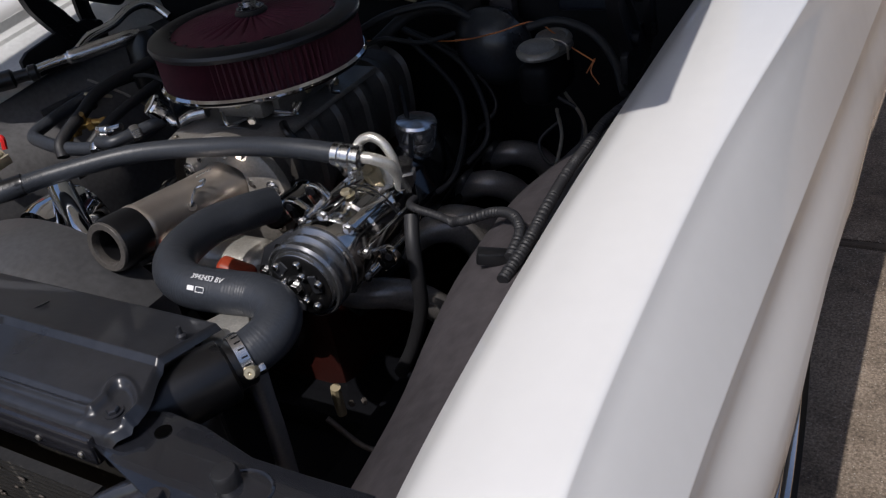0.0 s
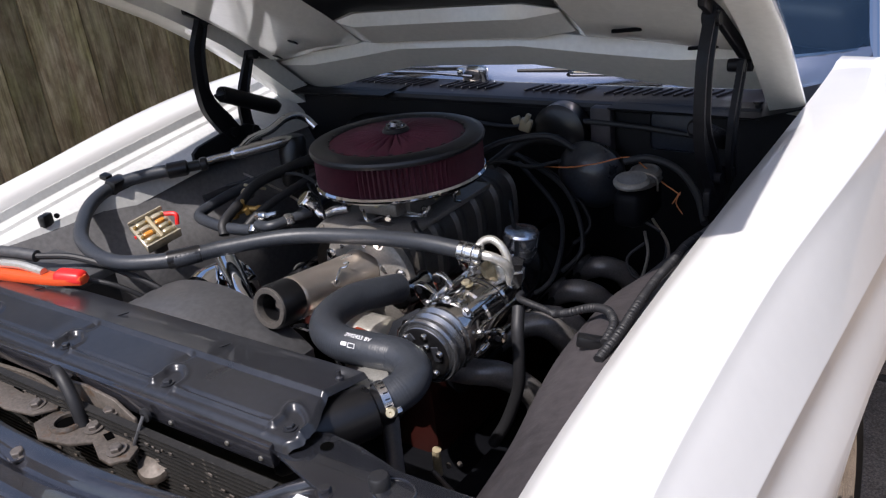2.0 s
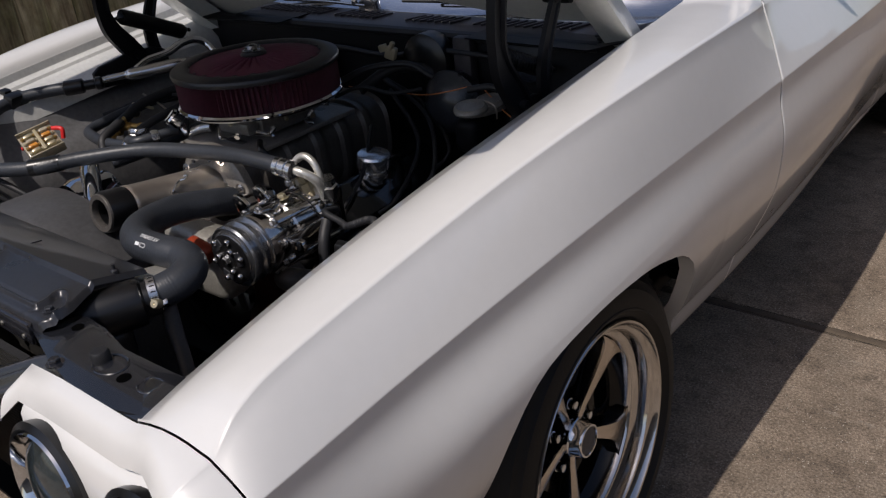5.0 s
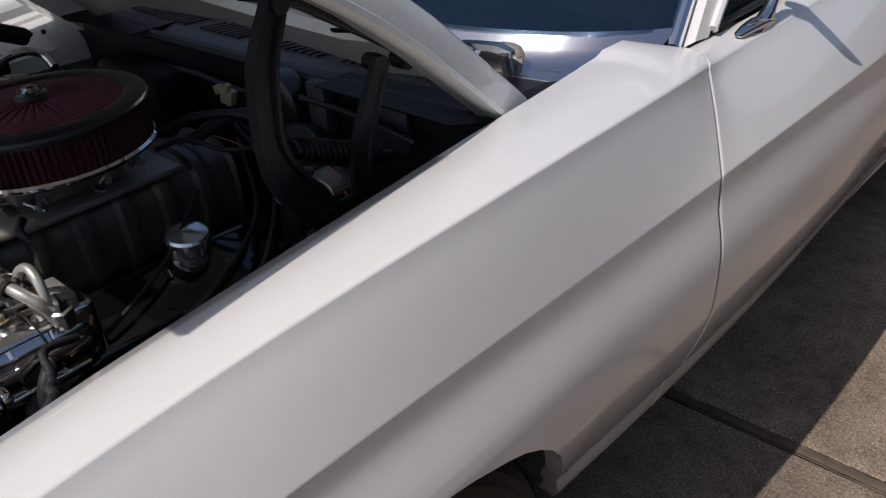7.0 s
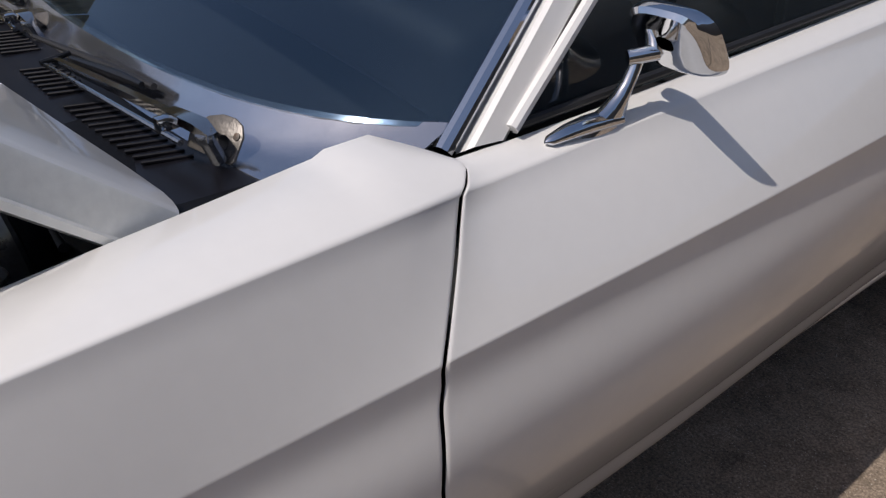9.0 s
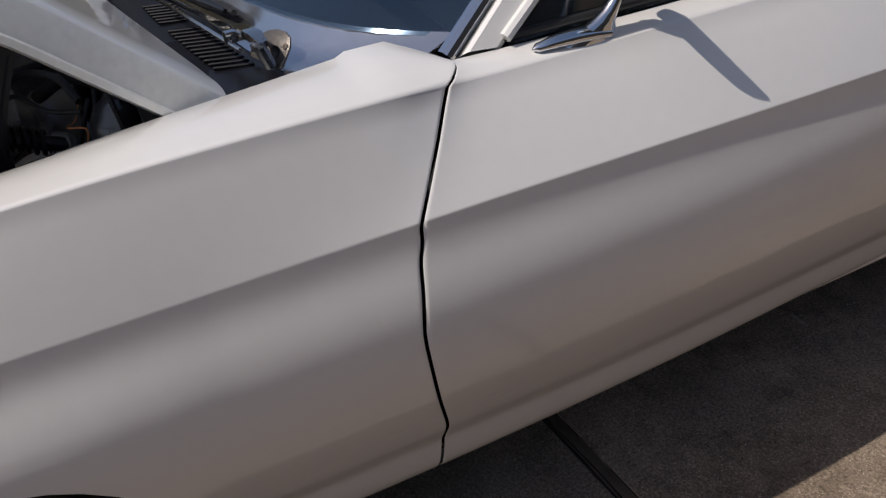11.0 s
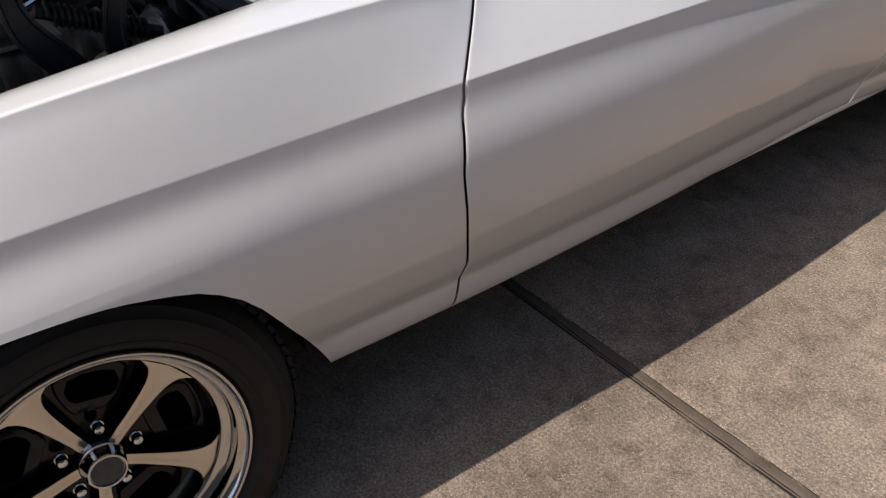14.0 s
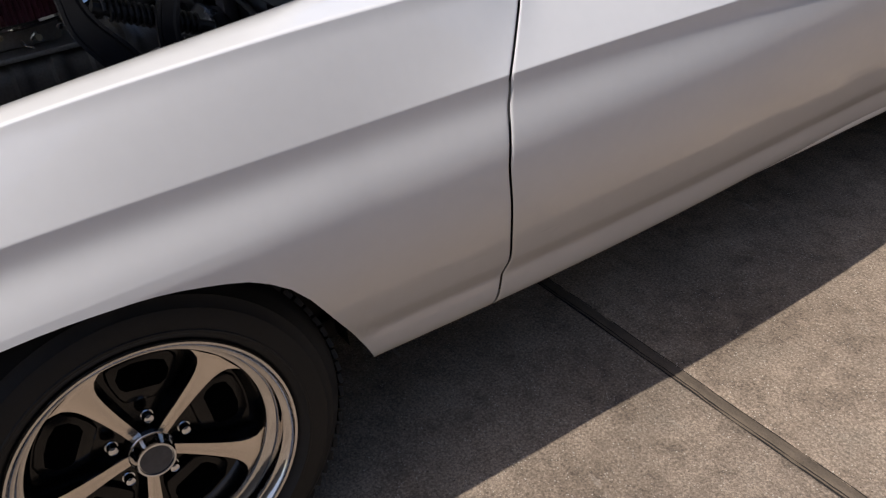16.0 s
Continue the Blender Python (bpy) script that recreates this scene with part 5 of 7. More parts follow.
def make_latch():
    """The rusty latch support in front of the radiator."""
    latch = thing("hood_latch", "rusty grey steel hood latch bracket bolted to the radiator support", "latch", at=(-0.02, -0.69, 0.70))
    def P(name, bm, m, label=""):
        return part(name, bm, m, latch, label)
    P("upright_plate", prism([(-0.120, 0.62), (-0.105, 0.745), (-0.075, 0.768), (-0.02, 0.772), (0.045, 0.766), (0.085, 0.745), (0.092, 0.69), (0.080, 0.62), (0.062, 0.62), (0.068, 0.69), (0.055, 0.725), (0.01, 0.735), (-0.06, 0.728), (-0.085, 0.69), (-0.09, 0.62)], 0.006,
                          Matrix(((1, 0, 0, -0.005), (0, 0, -1, -0.652), (0, 1, 0, 0), (0, 0, 0, 1))), 0.002), STEEL_RUST)
    P("foot_plate", prism([(-0.085, -0.668), (-0.045, -0.655), (0.03, -0.652), (0.062, -0.662), (0.112, -0.680), (0.122, -0.702), (0.105, -0.722), (0.078, -0.720), (0.038, -0.702), (0.010, -0.722), (-0.045, -0.734), (-0.088, -0.715)], 0.006, pose(0, 0, 0.7195), 0.002), STEEL_RUST)
    P("side_plate", prism([(-0.34, -0.648), (-0.20, -0.640), (-0.10, -0.652), (-0.078, -0.680), (-0.10, -0.708), (-0.16, -0.718), (-0.26, -0.706), (-0.34, -0.695)], 0.005, pose(0, 0, 0.727), 0.002), STEEL_RUST)
    P("side_rail", prism([(-0.36, -0.700), (-0.22, -0.722), (-0.06, -0.752), (0.00, -0.772), (-0.01, -0.790), (-0.10, -0.775), (-0.24, -0.748), (-0.36, -0.722)], 0.005, pose(0, 0, 0.731), 0.002), BLACK_WORN)
    P("arm_rib", tube([(-0.33, -0.652, 0.733), (-0.20, -0.645, 0.734), (-0.11, -0.654, 0.732)], 0.004, 8), STEEL_RUST)
    P("arm_slot", prism([(0.045, -0.676), (0.062, -0.682), (0.058, -0.692), (0.041, -0.686)], 0.001, pose(0, 0, 0.7262), 0), RECESS_SHADE)
    P("arm_slot", prism([(-0.200, -0.668), (-0.170, -0.670), (-0.170, -0.680), (-0.200, -0.678)], 0.001, pose(0, 0, 0.7325), 0), RECESS_SHADE)
    P("latch_hole", lathe([(0.018, 0), (0.018, 0.006), (0.024, 0.007), (0.026, 0.003), (0.026, 0)], (-0.035, -0.692, 0.7250), (0, 0, 1), 24), STEEL_RUST)
    P("latch_pocket", lathe([(0, 0), (0.0175, 0), (0.0175, 0.001), (0, 0.001)], (-0.035, -0.692, 0.7250), (0, 0, 1), 24), RECESS_SHADE)
    P("rubber_hook", tube([(-0.082, -0.660, 0.765), (-0.070, -0.668, 0.792), (-0.045, -0.675, 0.790), (-0.022, -0.680, 0.760), (-0.012, -0.682, 0.722)], [0.005, 0.008, 0.009, 0.010, 0.010], 12), RUBBER, "bent black rubber hook")
    for x, y, z in ((0.015, -0.682, 0.7275), (0.092, -0.700, 0.7275), (-0.116, -0.690, 0.732), (-0.018, -0.775, 0.735), (0.03, -0.660, 0.745)):
        P("bolt", hexbolt((x, y, z), (0, -0.1, 1), 0.0095, 0.008), STEEL_OLD)
    P("horn", lathe([(0, 0), (0.022, 0), (0.026, 0.003), (0.026, 0.008), (0.022, 0.014), (0.010, 0.018), (0, 0.019)], (0.128, -0.671, 0.690), (0.2, -0.35, 0.9), 28), STEEL_RUST, "weathered horn disc")
    P("cable", tube([(0.110, -0.660, 0.762), (0.112, -0.672, 0.750), (0.100, -0.680, 0.720), (0.098, -0.678, 0.690), (0.115, -0.670, 0.66)], 0.0028, 8), PLASTIC_DULL)
    P("grommet", lathe([(0.004, 0), (0.010, 0), (0.010, 0.005), (0.004, 0.007)], (0.112, -0.655, 0.763), (0, -1, 0), 16), RUBBER)
    return latch


make_latch()


def make_radiator():
    rad = thing("radiator", "black radiator with a stamped top cover and dusty core", "radiator", at=(-0.06, -0.55, 0.45))
    def P(name, bm, m, label="", owner=None):
        return part(name, bm, m, owner or rad, label)
    # top cover: raised panels in front, a bright step behind them, and a rear half that falls away
    ears = (-0.376, -0.134, 0.110, 0.344)
    def soft(v, a, b):
        t = ramp01(v, a, b)
        return t * t * (3 - 2 * t)
    def height(x, y):
        panel = soft(y, -0.6235, -0.6175)
        bead = 0.0
        for cx in ears:
            # rounded notch round each screw, leaning with the panel's stampings, and the raised lip inside it
            u, v = x - cx - 0.50 * max(0.0, y + 0.600) * -1.0, y + 0.612
            d = math.hypot(u, max(0.0, v - 0.014)) if v > 0.014 else abs(u)
            panel = min(panel, soft(d, 0.0150, 0.0215))
            bead = max(bead, 1 - min(1.0, abs(d - 0.0230) / 0.0055))
        if y < -0.6235:
            bead *= 0.5
        clear = min(1.0, min(abs(x - cx) for cx in ears) / 0.026 - 1.0)
        groove = 0.0035 * max(0.0, clear) ** 0.5 * (1 - min(1.0, abs(y + 0.6135) / 0.0045)) if clear > 0 else 0.0
        front = 0.785 + 0.006 * panel - groove + 0.0025 * bead * bead * (3 - 2 * bead)
        for a in (-0.133, 0.097):      # the raised back edge of each panel is broken by a diagonal fold
            if -0.020 < x - a < 0.0 and y > -0.575:
                front -= 0.0035 * (1 - abs((x - a + 0.010) / 0.010)) * ramp01(y, -0.575, -0.560)
        rear = ramp01(y, -0.5505, -0.5435)
        return front * (1 - rear) + (0.7975 - 0.30 * max(0.0, y + 0.5435)) * rear
    xs = sorted(set([round(-0.48 + 0.856 * i / 300, 4) for i in range(301)]))
    ys = sorted(set([-0.640, -0.638, -0.634, -0.628, -0.6255, -0.6235, -0.622, -0.620, -0.6185, -0.617, -0.6155, -0.6135, -0.6115, -0.6095, -0.5535, -0.551, -0.5493, -0.5475, -0.5457, -0.544, -0.5415] + [round(-0.622 + 0.165 * j / 60, 4) for j in range(61)] + [-0.455, -0.452]))
    grid = []
    for y in ys:
        row = []
        for x in xs:
            drop = 0.022 if y < -0.639 else 0.006 if y < -0.636 else 0.001 if y < -0.632 else 0.010 if y > -0.453 else 0.0
            cut = ramp01(x, 0.368, 0.376) * 0.008
            row.append((x - ramp01(x, 0.25, 0.376) * (0.030 * soft(y, -0.610, -0.540) + 0.010 * ramp01(y, -0.54, -0.46) + 0.016 * ramp01(-y, 0.618, 0.640) ** 2), y, height(x, y) - drop - cut))
        grid.append(row)
    cover = part("top_cover", sheet(grid), BLACK_GLOSS, rad, "stamped satin black top cover", sharp=70)
    for cx in ears:
        P("cover_screw", hexbolt((cx, -0.612, 0.7855), (0, 0, 1), 0.0065, 0.006), BLACK_GLOSS, owner=cover)
    P("cover_stud", lathe([(0, 0), (0.006, 0), (0.006, 0.006), (0.003, 0.008), (0.003, 0.016), (0, 0.016)], (0.328, -0.500, 0.7835), (0, 0, 1), 12), BLACK_GLOSS, owner=cover)
    # Raised dark bars stand for the shade in the cover's creases.
    for x in (0.101, -0.145, -0.390):
        P("dent", block((0.030, 0.004, 0.002), pose(x + 0.006, -0.511, 0.7878, -16, 0, 66), 0.0009), PLASTIC, owner=cover)
    # end tank with filler shape and outlet
    tank = P("end_tank", block((0.060, 0.075, 0.38), pose(0.335, -0.548, 0.525), 0.020, 4), PLASTIC, "black radiator end tank")
    P("outlet", lathe([(0.030, -0.046), (0.0355, -0.040), (0.0365, -0.03), (0.0365, 0.090), (0.0350, 0.098), (0.0275, 0.102), (0.0275, 0.12)], (0.318, -0.575, 0.737), (0.50, 0.86, 0.06), 40), PLASTIC, "black plastic outlet drum", owner=tank)
    P("filler_top", prism([(0.283, -0.446), (0.318, -0.474), (0.346, -0.466), (0.352, -0.430), (0.336, -0.412), (0.298, -0.416)], 0.010, pose(0, 0, 0.741), 0.003), CAST_LIGHT, "pale grey metal plate", tank)
    P("core", block((0.78, 0.035, 0.42), pose(-0.07, -0.560, 0.545), 0.003), CORE_BLACK, "dusty finned core")
    cond = P("condenser", block((0.93, 0.010, 0.30), pose(-0.10, -0.662, 0.585), 0.002), CORE_BLACK, "dusty black condenser")
    fin = None
    for i in range(42):
        z = 0.747 - 0.007 * i
        if fin is None:
            fin = P("fin", block((0.93, 0.012, 0.0022), pose(0, 0, 0), 0), CORE_BLACK, owner=cond)
            bar = fin
        else:
            bar = new("fin", fin.data)
            bar.parent = cond
        bar.location = (-0.10, -0.670, z)
    rng = random.Random(3)
    bm = bmesh.new()
    for i in range(60):
        x = rng.uniform(-0.2, 0.29)
        z = 0.735 - rng.random() ** 2 * 0.12
        block((rng.uniform(0.003, 0.010), 0.002, rng.uniform(0.002, 0.006)), pose(x, -0.6775, z, 0, rng.uniform(-20, 20)), 0.0008, 1, bm=bm)
    g = P("debris", bm, STEEL_RUST, "pale bent fins and dirt", cond)
    g["kind"] = "stuff"
    # fan shroud: a wide shallow arch behind the core
    rows = []
    for i in range(41):
        a = radians(-40 + 80 * i / 40)
        row = []
        for r, y in ((0.342, -0.458), (0.352, -0.440), (0.357, -0.410), (0.357, -0.322), (0.354, -0.316), (0.345, -0.314), (0.30, -0.314)):
            row.append((-0.142 + r * math.sin(a), y, 0.402 + r * math.cos(a)))
        rows.append(row)
    for s, at in ((-1, 0), (1, -1)):
        low = [(x, y, 0.33) for x, y, z in rows[at]]
        rows.insert(0, low) if s < 0 else rows.append(low)
    P("fan_shroud", sheet(rows, 0.003), PLASTIC_DULL, "dull black plastic fan shroud")
    for k in range(7):
        a = 2 * math.pi * k / 7
        P("fan_blade", prism([(0.05, -0.03), (0.19, -0.05), (0.195, 0.02), (0.06, 0.025)], 0.003, Matrix.Translation((-0.142, -0.39, 0.47)) @ Matrix.Rotation(a, 4, "Y") @ pose(0, 0, 0, 70), 0.001), PLASTIC)
    return rad


make_radiator()


# ---- inner panels of the engine bay ----
def make_bay():
    for s in (1, -1):
        rows = []
        for i in range(49):
            y = -0.62 + 1.09 * i / 48
            ax, az = table(y, EDGE, 1), table(y, EDGE, 2)
            hump = 0.055 * math.exp(-((y + 0.02) / 0.24) ** 2)
            foot = 0.50 + 0.035 * ramp01(-y, 0.2, 0.55) + 0.02 * ramp01(y, 0.1, 0.4)
            if s > 0:
                e = table(y, ((-0.62, 0.592, 0), (-0.48, 0.574, 0), (-0.36, 0.548, 0), (-0.25, 0.530, 0), (-0.08, 0.524, 0), (0.04, 0.545, 0), (0.30, 0.575, 0)), 1)
                prof = [(ax - 0.004, az - 0.020), (ax - 0.020, az - 0.060), (0.625 + 0.4 * (e - 0.525), 0.778), (e + 0.03, 0.760), (e, 0.738), (e - 0.014, 0.700), (e - 0.022, 0.56), (e - 0.025, 0.35)]
            else:
                prof = [(0.640, 0.800), (0.625, 0.790), (0.60, 0.745), (0.565, 0.715 + hump * 0.2), (0.525, 0.690 + hump * 0.2), (foot, 0.65), (foot - 0.012, 0.56), (foot - 0.015, 0.35)]
            wob = 0.003 * noise.noise(Vector((y * 6, s, 2)))
            rows.append([(s * (x + wob), y, z + wob) for x, z in prof])
        part("inner_fender", sheet(rows, 0.003), INNER if s > 0 else INNER_SUNLIT, car, "undercoated inner fender, the far one lightened for the sun on it")
    # the far side's painted apron with its rolled rail
    rows = []
    for i in range(49):
        y = -0.64 + 1.14 * i / 48
        ax, az = table(y, EDGE, 1), table(y, EDGE, 2)
        low = 0.035 * math.sin(9 * y)
        prof = [(0.749, az - 0.006), (0.746, az - 0.026), (0.741, az - 0.030), (0.722, az - 0.033), (0.718, az - 0.040), (0.712, az - 0.042), (0.690, az - 0.046), (0.672, az - 0.062), (0.640 - 0.01 * i / 48, 0.805 + 0.35 * (az - 0.85)),
                (0.620, 0.775 + 0.3 * (az - 0.85) + low * 0.2)]
        rows.append([(-x, y, z) for x, z in prof])
    ap = part("apron", sheet(rows, 0.003), APRON, car, "pale grey painted apron with stepped rails")
    for y, z in ((-0.30, 0.835), (-0.12, 0.84), (0.10, 0.86), (0.38, 0.895)):
        part("apron_hole", lathe([(0, 0), (0.006, 0), (0.006, 0.002), (0, 0.002)], (-0.640, y, z - 0.02), (0.9, 0, 0.5), 14), SHADED_BLACK, ap)
    part("apron_clip", block((0.018, 0.030, 0.028), pose(-0.640, -0.325, 0.815, 0, 0, 20), 0.005), PLASTIC, ap)
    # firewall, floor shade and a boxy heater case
    fw = part("firewall", block((1.34, 0.02, 0.62), pose(0, 0.475, 0.59), 0.004), SHADED_BLACK, car, "black painted firewall, darkened further for the hood's shade")
    part("heater_case", block((0.26, 0.10, 0.22), pose(-0.28, 0.42, 0.74), 0.025, 3), SHADED_BLACK, fw, "black heater case")
    part("blower_motor", lathe([(0, 0), (0.055, 0), (0.062, 0.012), (0.062, 0.05), (0.045, 0.06), (0, 0.062)], (0.185, 0.465, 0.845), (0, -1, 0), 32), PLASTIC, fw, "round black blower motor")
    part("bracket", block((0.05, 0.03, 0.12), pose(0.275, 0.45, 0.84), 0.008), INNER, fw)
    part("panel", block((0.10, 0.012, 0.08), pose(0.43, 0.458, 0.850), 0.010), PANEL_BLUE, fw, "dusty blue-grey plate")
    for sx in (1, -1):
        rows = [[(sx * x, y, z) for x, z in ((0.30, 0.905), (0.45, 0.903), (0.60, 0.900), (0.69, 0.925))] for y in (0.42, 0.46, 0.50, 0.56, 0.62)]
        part("cowl_side", sheet(rows, 0.003), SHADED_BLACK, car)
        st = part("hood_stop", lathe([(0, 0.0), (0.012, 0), (0.012, 0.004), (0.006, 0.006), (0.006, 0.034), (0.010, 0.036), (0.010, 0.041), (0, 0.042)], (sx * 0.586, 0.498, 0.872), (0, 0, 1), 18), RUBBER, car, "adjustable rubber hood stop")
    rows = [[(x, 0.47 + 0.012 * math.cos(a), 0.893 + 0.012 * math.sin(a)) for a in (2 * math.pi * k / 8 for k in range(8))] for x in [-0.6 + 1.2 * i / 20 for i in range(21)]]
    part("cowl_seal", sheet(rows, closed=True), RUBBER, car, "black rubber cowl seal")
    part("crossmember", block((1.0, 0.18, 0.08), pose(0, -0.10, 0.30), 0.02), SHADED_BLACK, car)
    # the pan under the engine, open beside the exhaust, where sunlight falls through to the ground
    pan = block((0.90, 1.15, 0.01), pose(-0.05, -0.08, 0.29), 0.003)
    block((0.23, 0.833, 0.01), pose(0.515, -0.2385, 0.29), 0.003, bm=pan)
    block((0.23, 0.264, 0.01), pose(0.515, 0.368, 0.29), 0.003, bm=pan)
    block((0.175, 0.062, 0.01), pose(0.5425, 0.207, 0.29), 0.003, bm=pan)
    # Ragged edge and thin bar, added only to shape the sunlit patch below.
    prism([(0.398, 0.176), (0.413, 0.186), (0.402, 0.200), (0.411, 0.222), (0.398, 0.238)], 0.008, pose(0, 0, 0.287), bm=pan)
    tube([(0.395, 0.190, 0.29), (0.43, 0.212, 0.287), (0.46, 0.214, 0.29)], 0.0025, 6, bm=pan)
    part("splash_pan", pan, SHADED_BLACK, car)
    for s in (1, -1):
        part("frame_rail", block((0.08, 1.2, 0.10), pose(s * 0.335, -0.08, 0.36), 0.012), SHADED_BLACK, car)


make_bay()

# ---- engine ----
def make_engine():
    eng = thing("engine", "supercharged V8 engine with a grey cast blower and black valve covers", "engine", at=(0.0, 0.15, 0.45))
    def P(name, bm, m, label="", owner=None):
        return part(name, bm, m, owner or eng, label)
    P("block", block((0.34, 0.56, 0.30), pose(0, 0.16, 0.45), 0.03, 2), ENGINE_ORANGE_SHADED, "orange engine block, coloured near black for its shade")
    for s in (1, -1):
        head = P("cylinder_head", block((0.13, 0.52, 0.11), pose(s * 0.185, 0.18, 0.545, 0, s * 38), 0.012), SHADED_BLACK)
        vc = P("valve_cover", block((0.145, 0.50, 0.075), pose(s * 0.215, 0.165, 0.610, 0, s * 32), 0.020, 4, taper=0.86), VALVE_BLACK, "gloss black valve cover")
        for k in range(4):
            P("cover_bolt", hexbolt((s * 0.262, -0.04 + 0.14 * k, 0.596), (s * 0.5, 0, 1), 0.006, 0.006), BOLT_BRIGHT, owner=vc)
        for k in range(4):
            y = -0.02 + 0.125 * k
            pts = [(s * 0.245, y, 0.545), (s * 0.300, y + 0.01, 0.562), (s * 0.340, y + 0.04, 0.535), (s * 0.355, y + 0.07, 0.47), (s * 0.335, y + 0.10, 0.38)]
            if k == 0:
                pts = [(s * 0.235, 0.000, 0.545), (s * 0.290, 0.045, 0.578), (s * 0.335, 0.075, 0.560), (s * 0.360, 0.11, 0.48), (s * 0.34, 0.13, 0.38)]
            P("exhaust_tube", tube(pts, 0.024, 16), STAINLESS, "grey steel exhaust tube")
    P("exhaust_tube", tube([(0.205, -0.105, 0.545), (0.27, -0.135, 0.572), (0.325, -0.105, 0.560), (0.36, -0.06, 0.50), (0.35, -0.02, 0.40)], 0.024, 16), STAINLESS)
    # intake plenum and blower case with ribs
    case = []
    for j in range(61):
        y = -0.095 + 0.46 * j / 60
        rib = 0.010 * (1 if (j % 10) in (0, 1, 2) else 0) + 0.006 * (1 if (j % 10) in (3,) else 0)
        k = 1.0 - 0.10 * ramp01(-y, 0.02, 0.095)
        row = []
        for i in range(36):
            a = 2 * math.pi * i / 36
            c, q = math.cos(a), math.sin(a)
            row.append((-0.004 + (0.096 * k + rib * 0.7) * math.copysign(abs(c) ** 0.62, c), y, 0.685 + (0.083 * k + rib * 0.8) * math.copysign(abs(q) ** 0.62, q)))
        case.append(row)
    blower = P("blower_case", sheet(case, closed=True), CAST_CASE, "ribbed dark grey cast supercharger case")
    P("top_plate", prism([(-0.110, -0.085), (0.080, -0.085), (0.094, -0.02), (0.094, 0.26), (-0.104, 0.26), (-0.128, -0.03)], 0.012, pose(0.005, 0, 0.762), 0.004), CAST, owner=blower)
    for x, y in ((-0.095, -0.07), (-0.02, -0.074), (0.065, -0.07), (0.084, 0.0), (-0.108, 0.02)):
        P("plate_bolt", hexbolt((x, y, 0.774), (0, 0, 1), 0.005, 0.005, False), BOLT, owner=blower)
    P("front_flange", lathe([(0.102, 0), (0.104, 0.006), (0.104, 0.018), (0.096, 0.024), (0.060, 0.026)], (0.040, -0.085, 0.700), (0, -1, 0), 48), CAST, owner=blower)
    for k in range(8):
        a = 2 * math.pi * k / 8 + 0.3
        P("flange_bolt", hexbolt((0.040 + 0.090 * math.cos(a), -0.109, 0.700 + 0.090 * math.sin(a)), (0, -1, 0), 0.0075, 0.007), BOLT_BRIGHT, owner=blower)
    so, sa = Vector((0.030, -0.095, 0.718)), Vector((0.028, -0.987, 0.154)).normalized()
    P("snout_flange", lathe([(0.066, -0.006), (0.068, 0.0), (0.068, 0.010), (0.062, 0.014), (0.046, 0.016)], so, sa, 40), CAST, owner=blower)
    for k in range(6):
        a = 2 * math.pi * k / 6 + 0.2
        P("flange_bolt", hexbolt(so + sa * 0.012 + Vector((0.057 * math.cos(a), 0, 0.057 * math.sin(a))), sa, 0.006, 0.006), BOLT_BRIGHT, owner=blower)
    sn = P("drive_snout", lathe([(0.050, 0.0), (0.044, 0.014), (0.0390, 0.032), (0.0380, 0.10), (0.0380, 0.196), (0.0392, 0.199), (0.0392, 0.205), (0.0380, 0.208)], so, sa, 48), BRUSHED, "long tan-grey drive snout")
    for k in range(5):  # cast script: raised bars
        P("raised_letter", block((0.0022, 0.011, 0.0016), Matrix.Translation(so + sa * (0.040 + 0.007 * k) + Vector((0.004, 0, 0.0385))) @ pose(0, 0, 0, -9, 0, 32), 0.0005, 1), BOLT_BRIGHT, owner=sn)
    P("snout_cap", lathe([(0.0382, 0.209), (0.0388, 0.213), (0.0388, 0.252), (0.0370, 0.258), (0.0350, 0.258)], so, sa, 40), PLASTIC, "black drive cap", sn)
    P("snout_ring", lathe([(0.0362, 0.254), (0.0360, 0.260), (0.0345, 0.262), (0.0265, 0.262), (0.0250, 0.259), (0.0245, 0.250)], so, sa, 40), CAST_CASE, "bare metal end ring", sn)
    P("hub_bore", lathe([(0.0250, 0.256), (0.0240, 0.225), (0.012, 0.222), (0, 0.222)], so, sa, 32), PLASTIC, owner=sn)
    P("drive_nut", lathe([(0, 0.20), (0.009, 0.20), (0.009, 0.236), (0.007, 0.239), (0, 0.239)], so, sa, 6), STEEL_OLD, owner=sn)
    cw = so + sa * 0.108 + Vector((0.031, 0.002, 0.026))
    P("clip_wire", tube([cw + Vector(d) for d in ((-0.004, 0.016, 0.010), (0.004, 0.020, 0.012), (0.006, 0.010, 0.008), (-0.001, 0.004, 0.006), (0.003, -0.008, 0.002), (0.006, -0.020, -0.006), (0.004, -0.022, -0.020))], 0.0020, 6), BOLT_BRIGHT, owner=sn)
    P("clip_pin", lathe([(0, -0.004), (0.007, -0.004), (0.007, 0.004), (0, 0.004)], cw + Vector((0.004, -0.020, -0.012)), (0.8, -0.2, 0.5), 14), STEEL_OLD, owner=sn)
    # carburettor and its fittings
    carb = P("carburettor", block((0.12, 0.15, 0.046), pose(0, 0.10, 0.798), 0.010, 2), CAST, "grey carburettor under the filter")
    for s in (1, -1):
        P("float_bowl", block((0.10, 0.034, 0.030), pose(0, 0.10 + s * 0.090, 0.800), 0.010, 2), CAST, owner=carb)
    for x, y in ((0.09, 0.02), (0.085, 0.13), (-0.09, 0.04)):
        P("linkage", tube([(x, y, 0.79), (x + 0.02, y - 0.02, 0.80), (x + 0.03, y - 0.01, 0.815)], 0.004, 8), BOLT_BRIGHT, owner=carb)
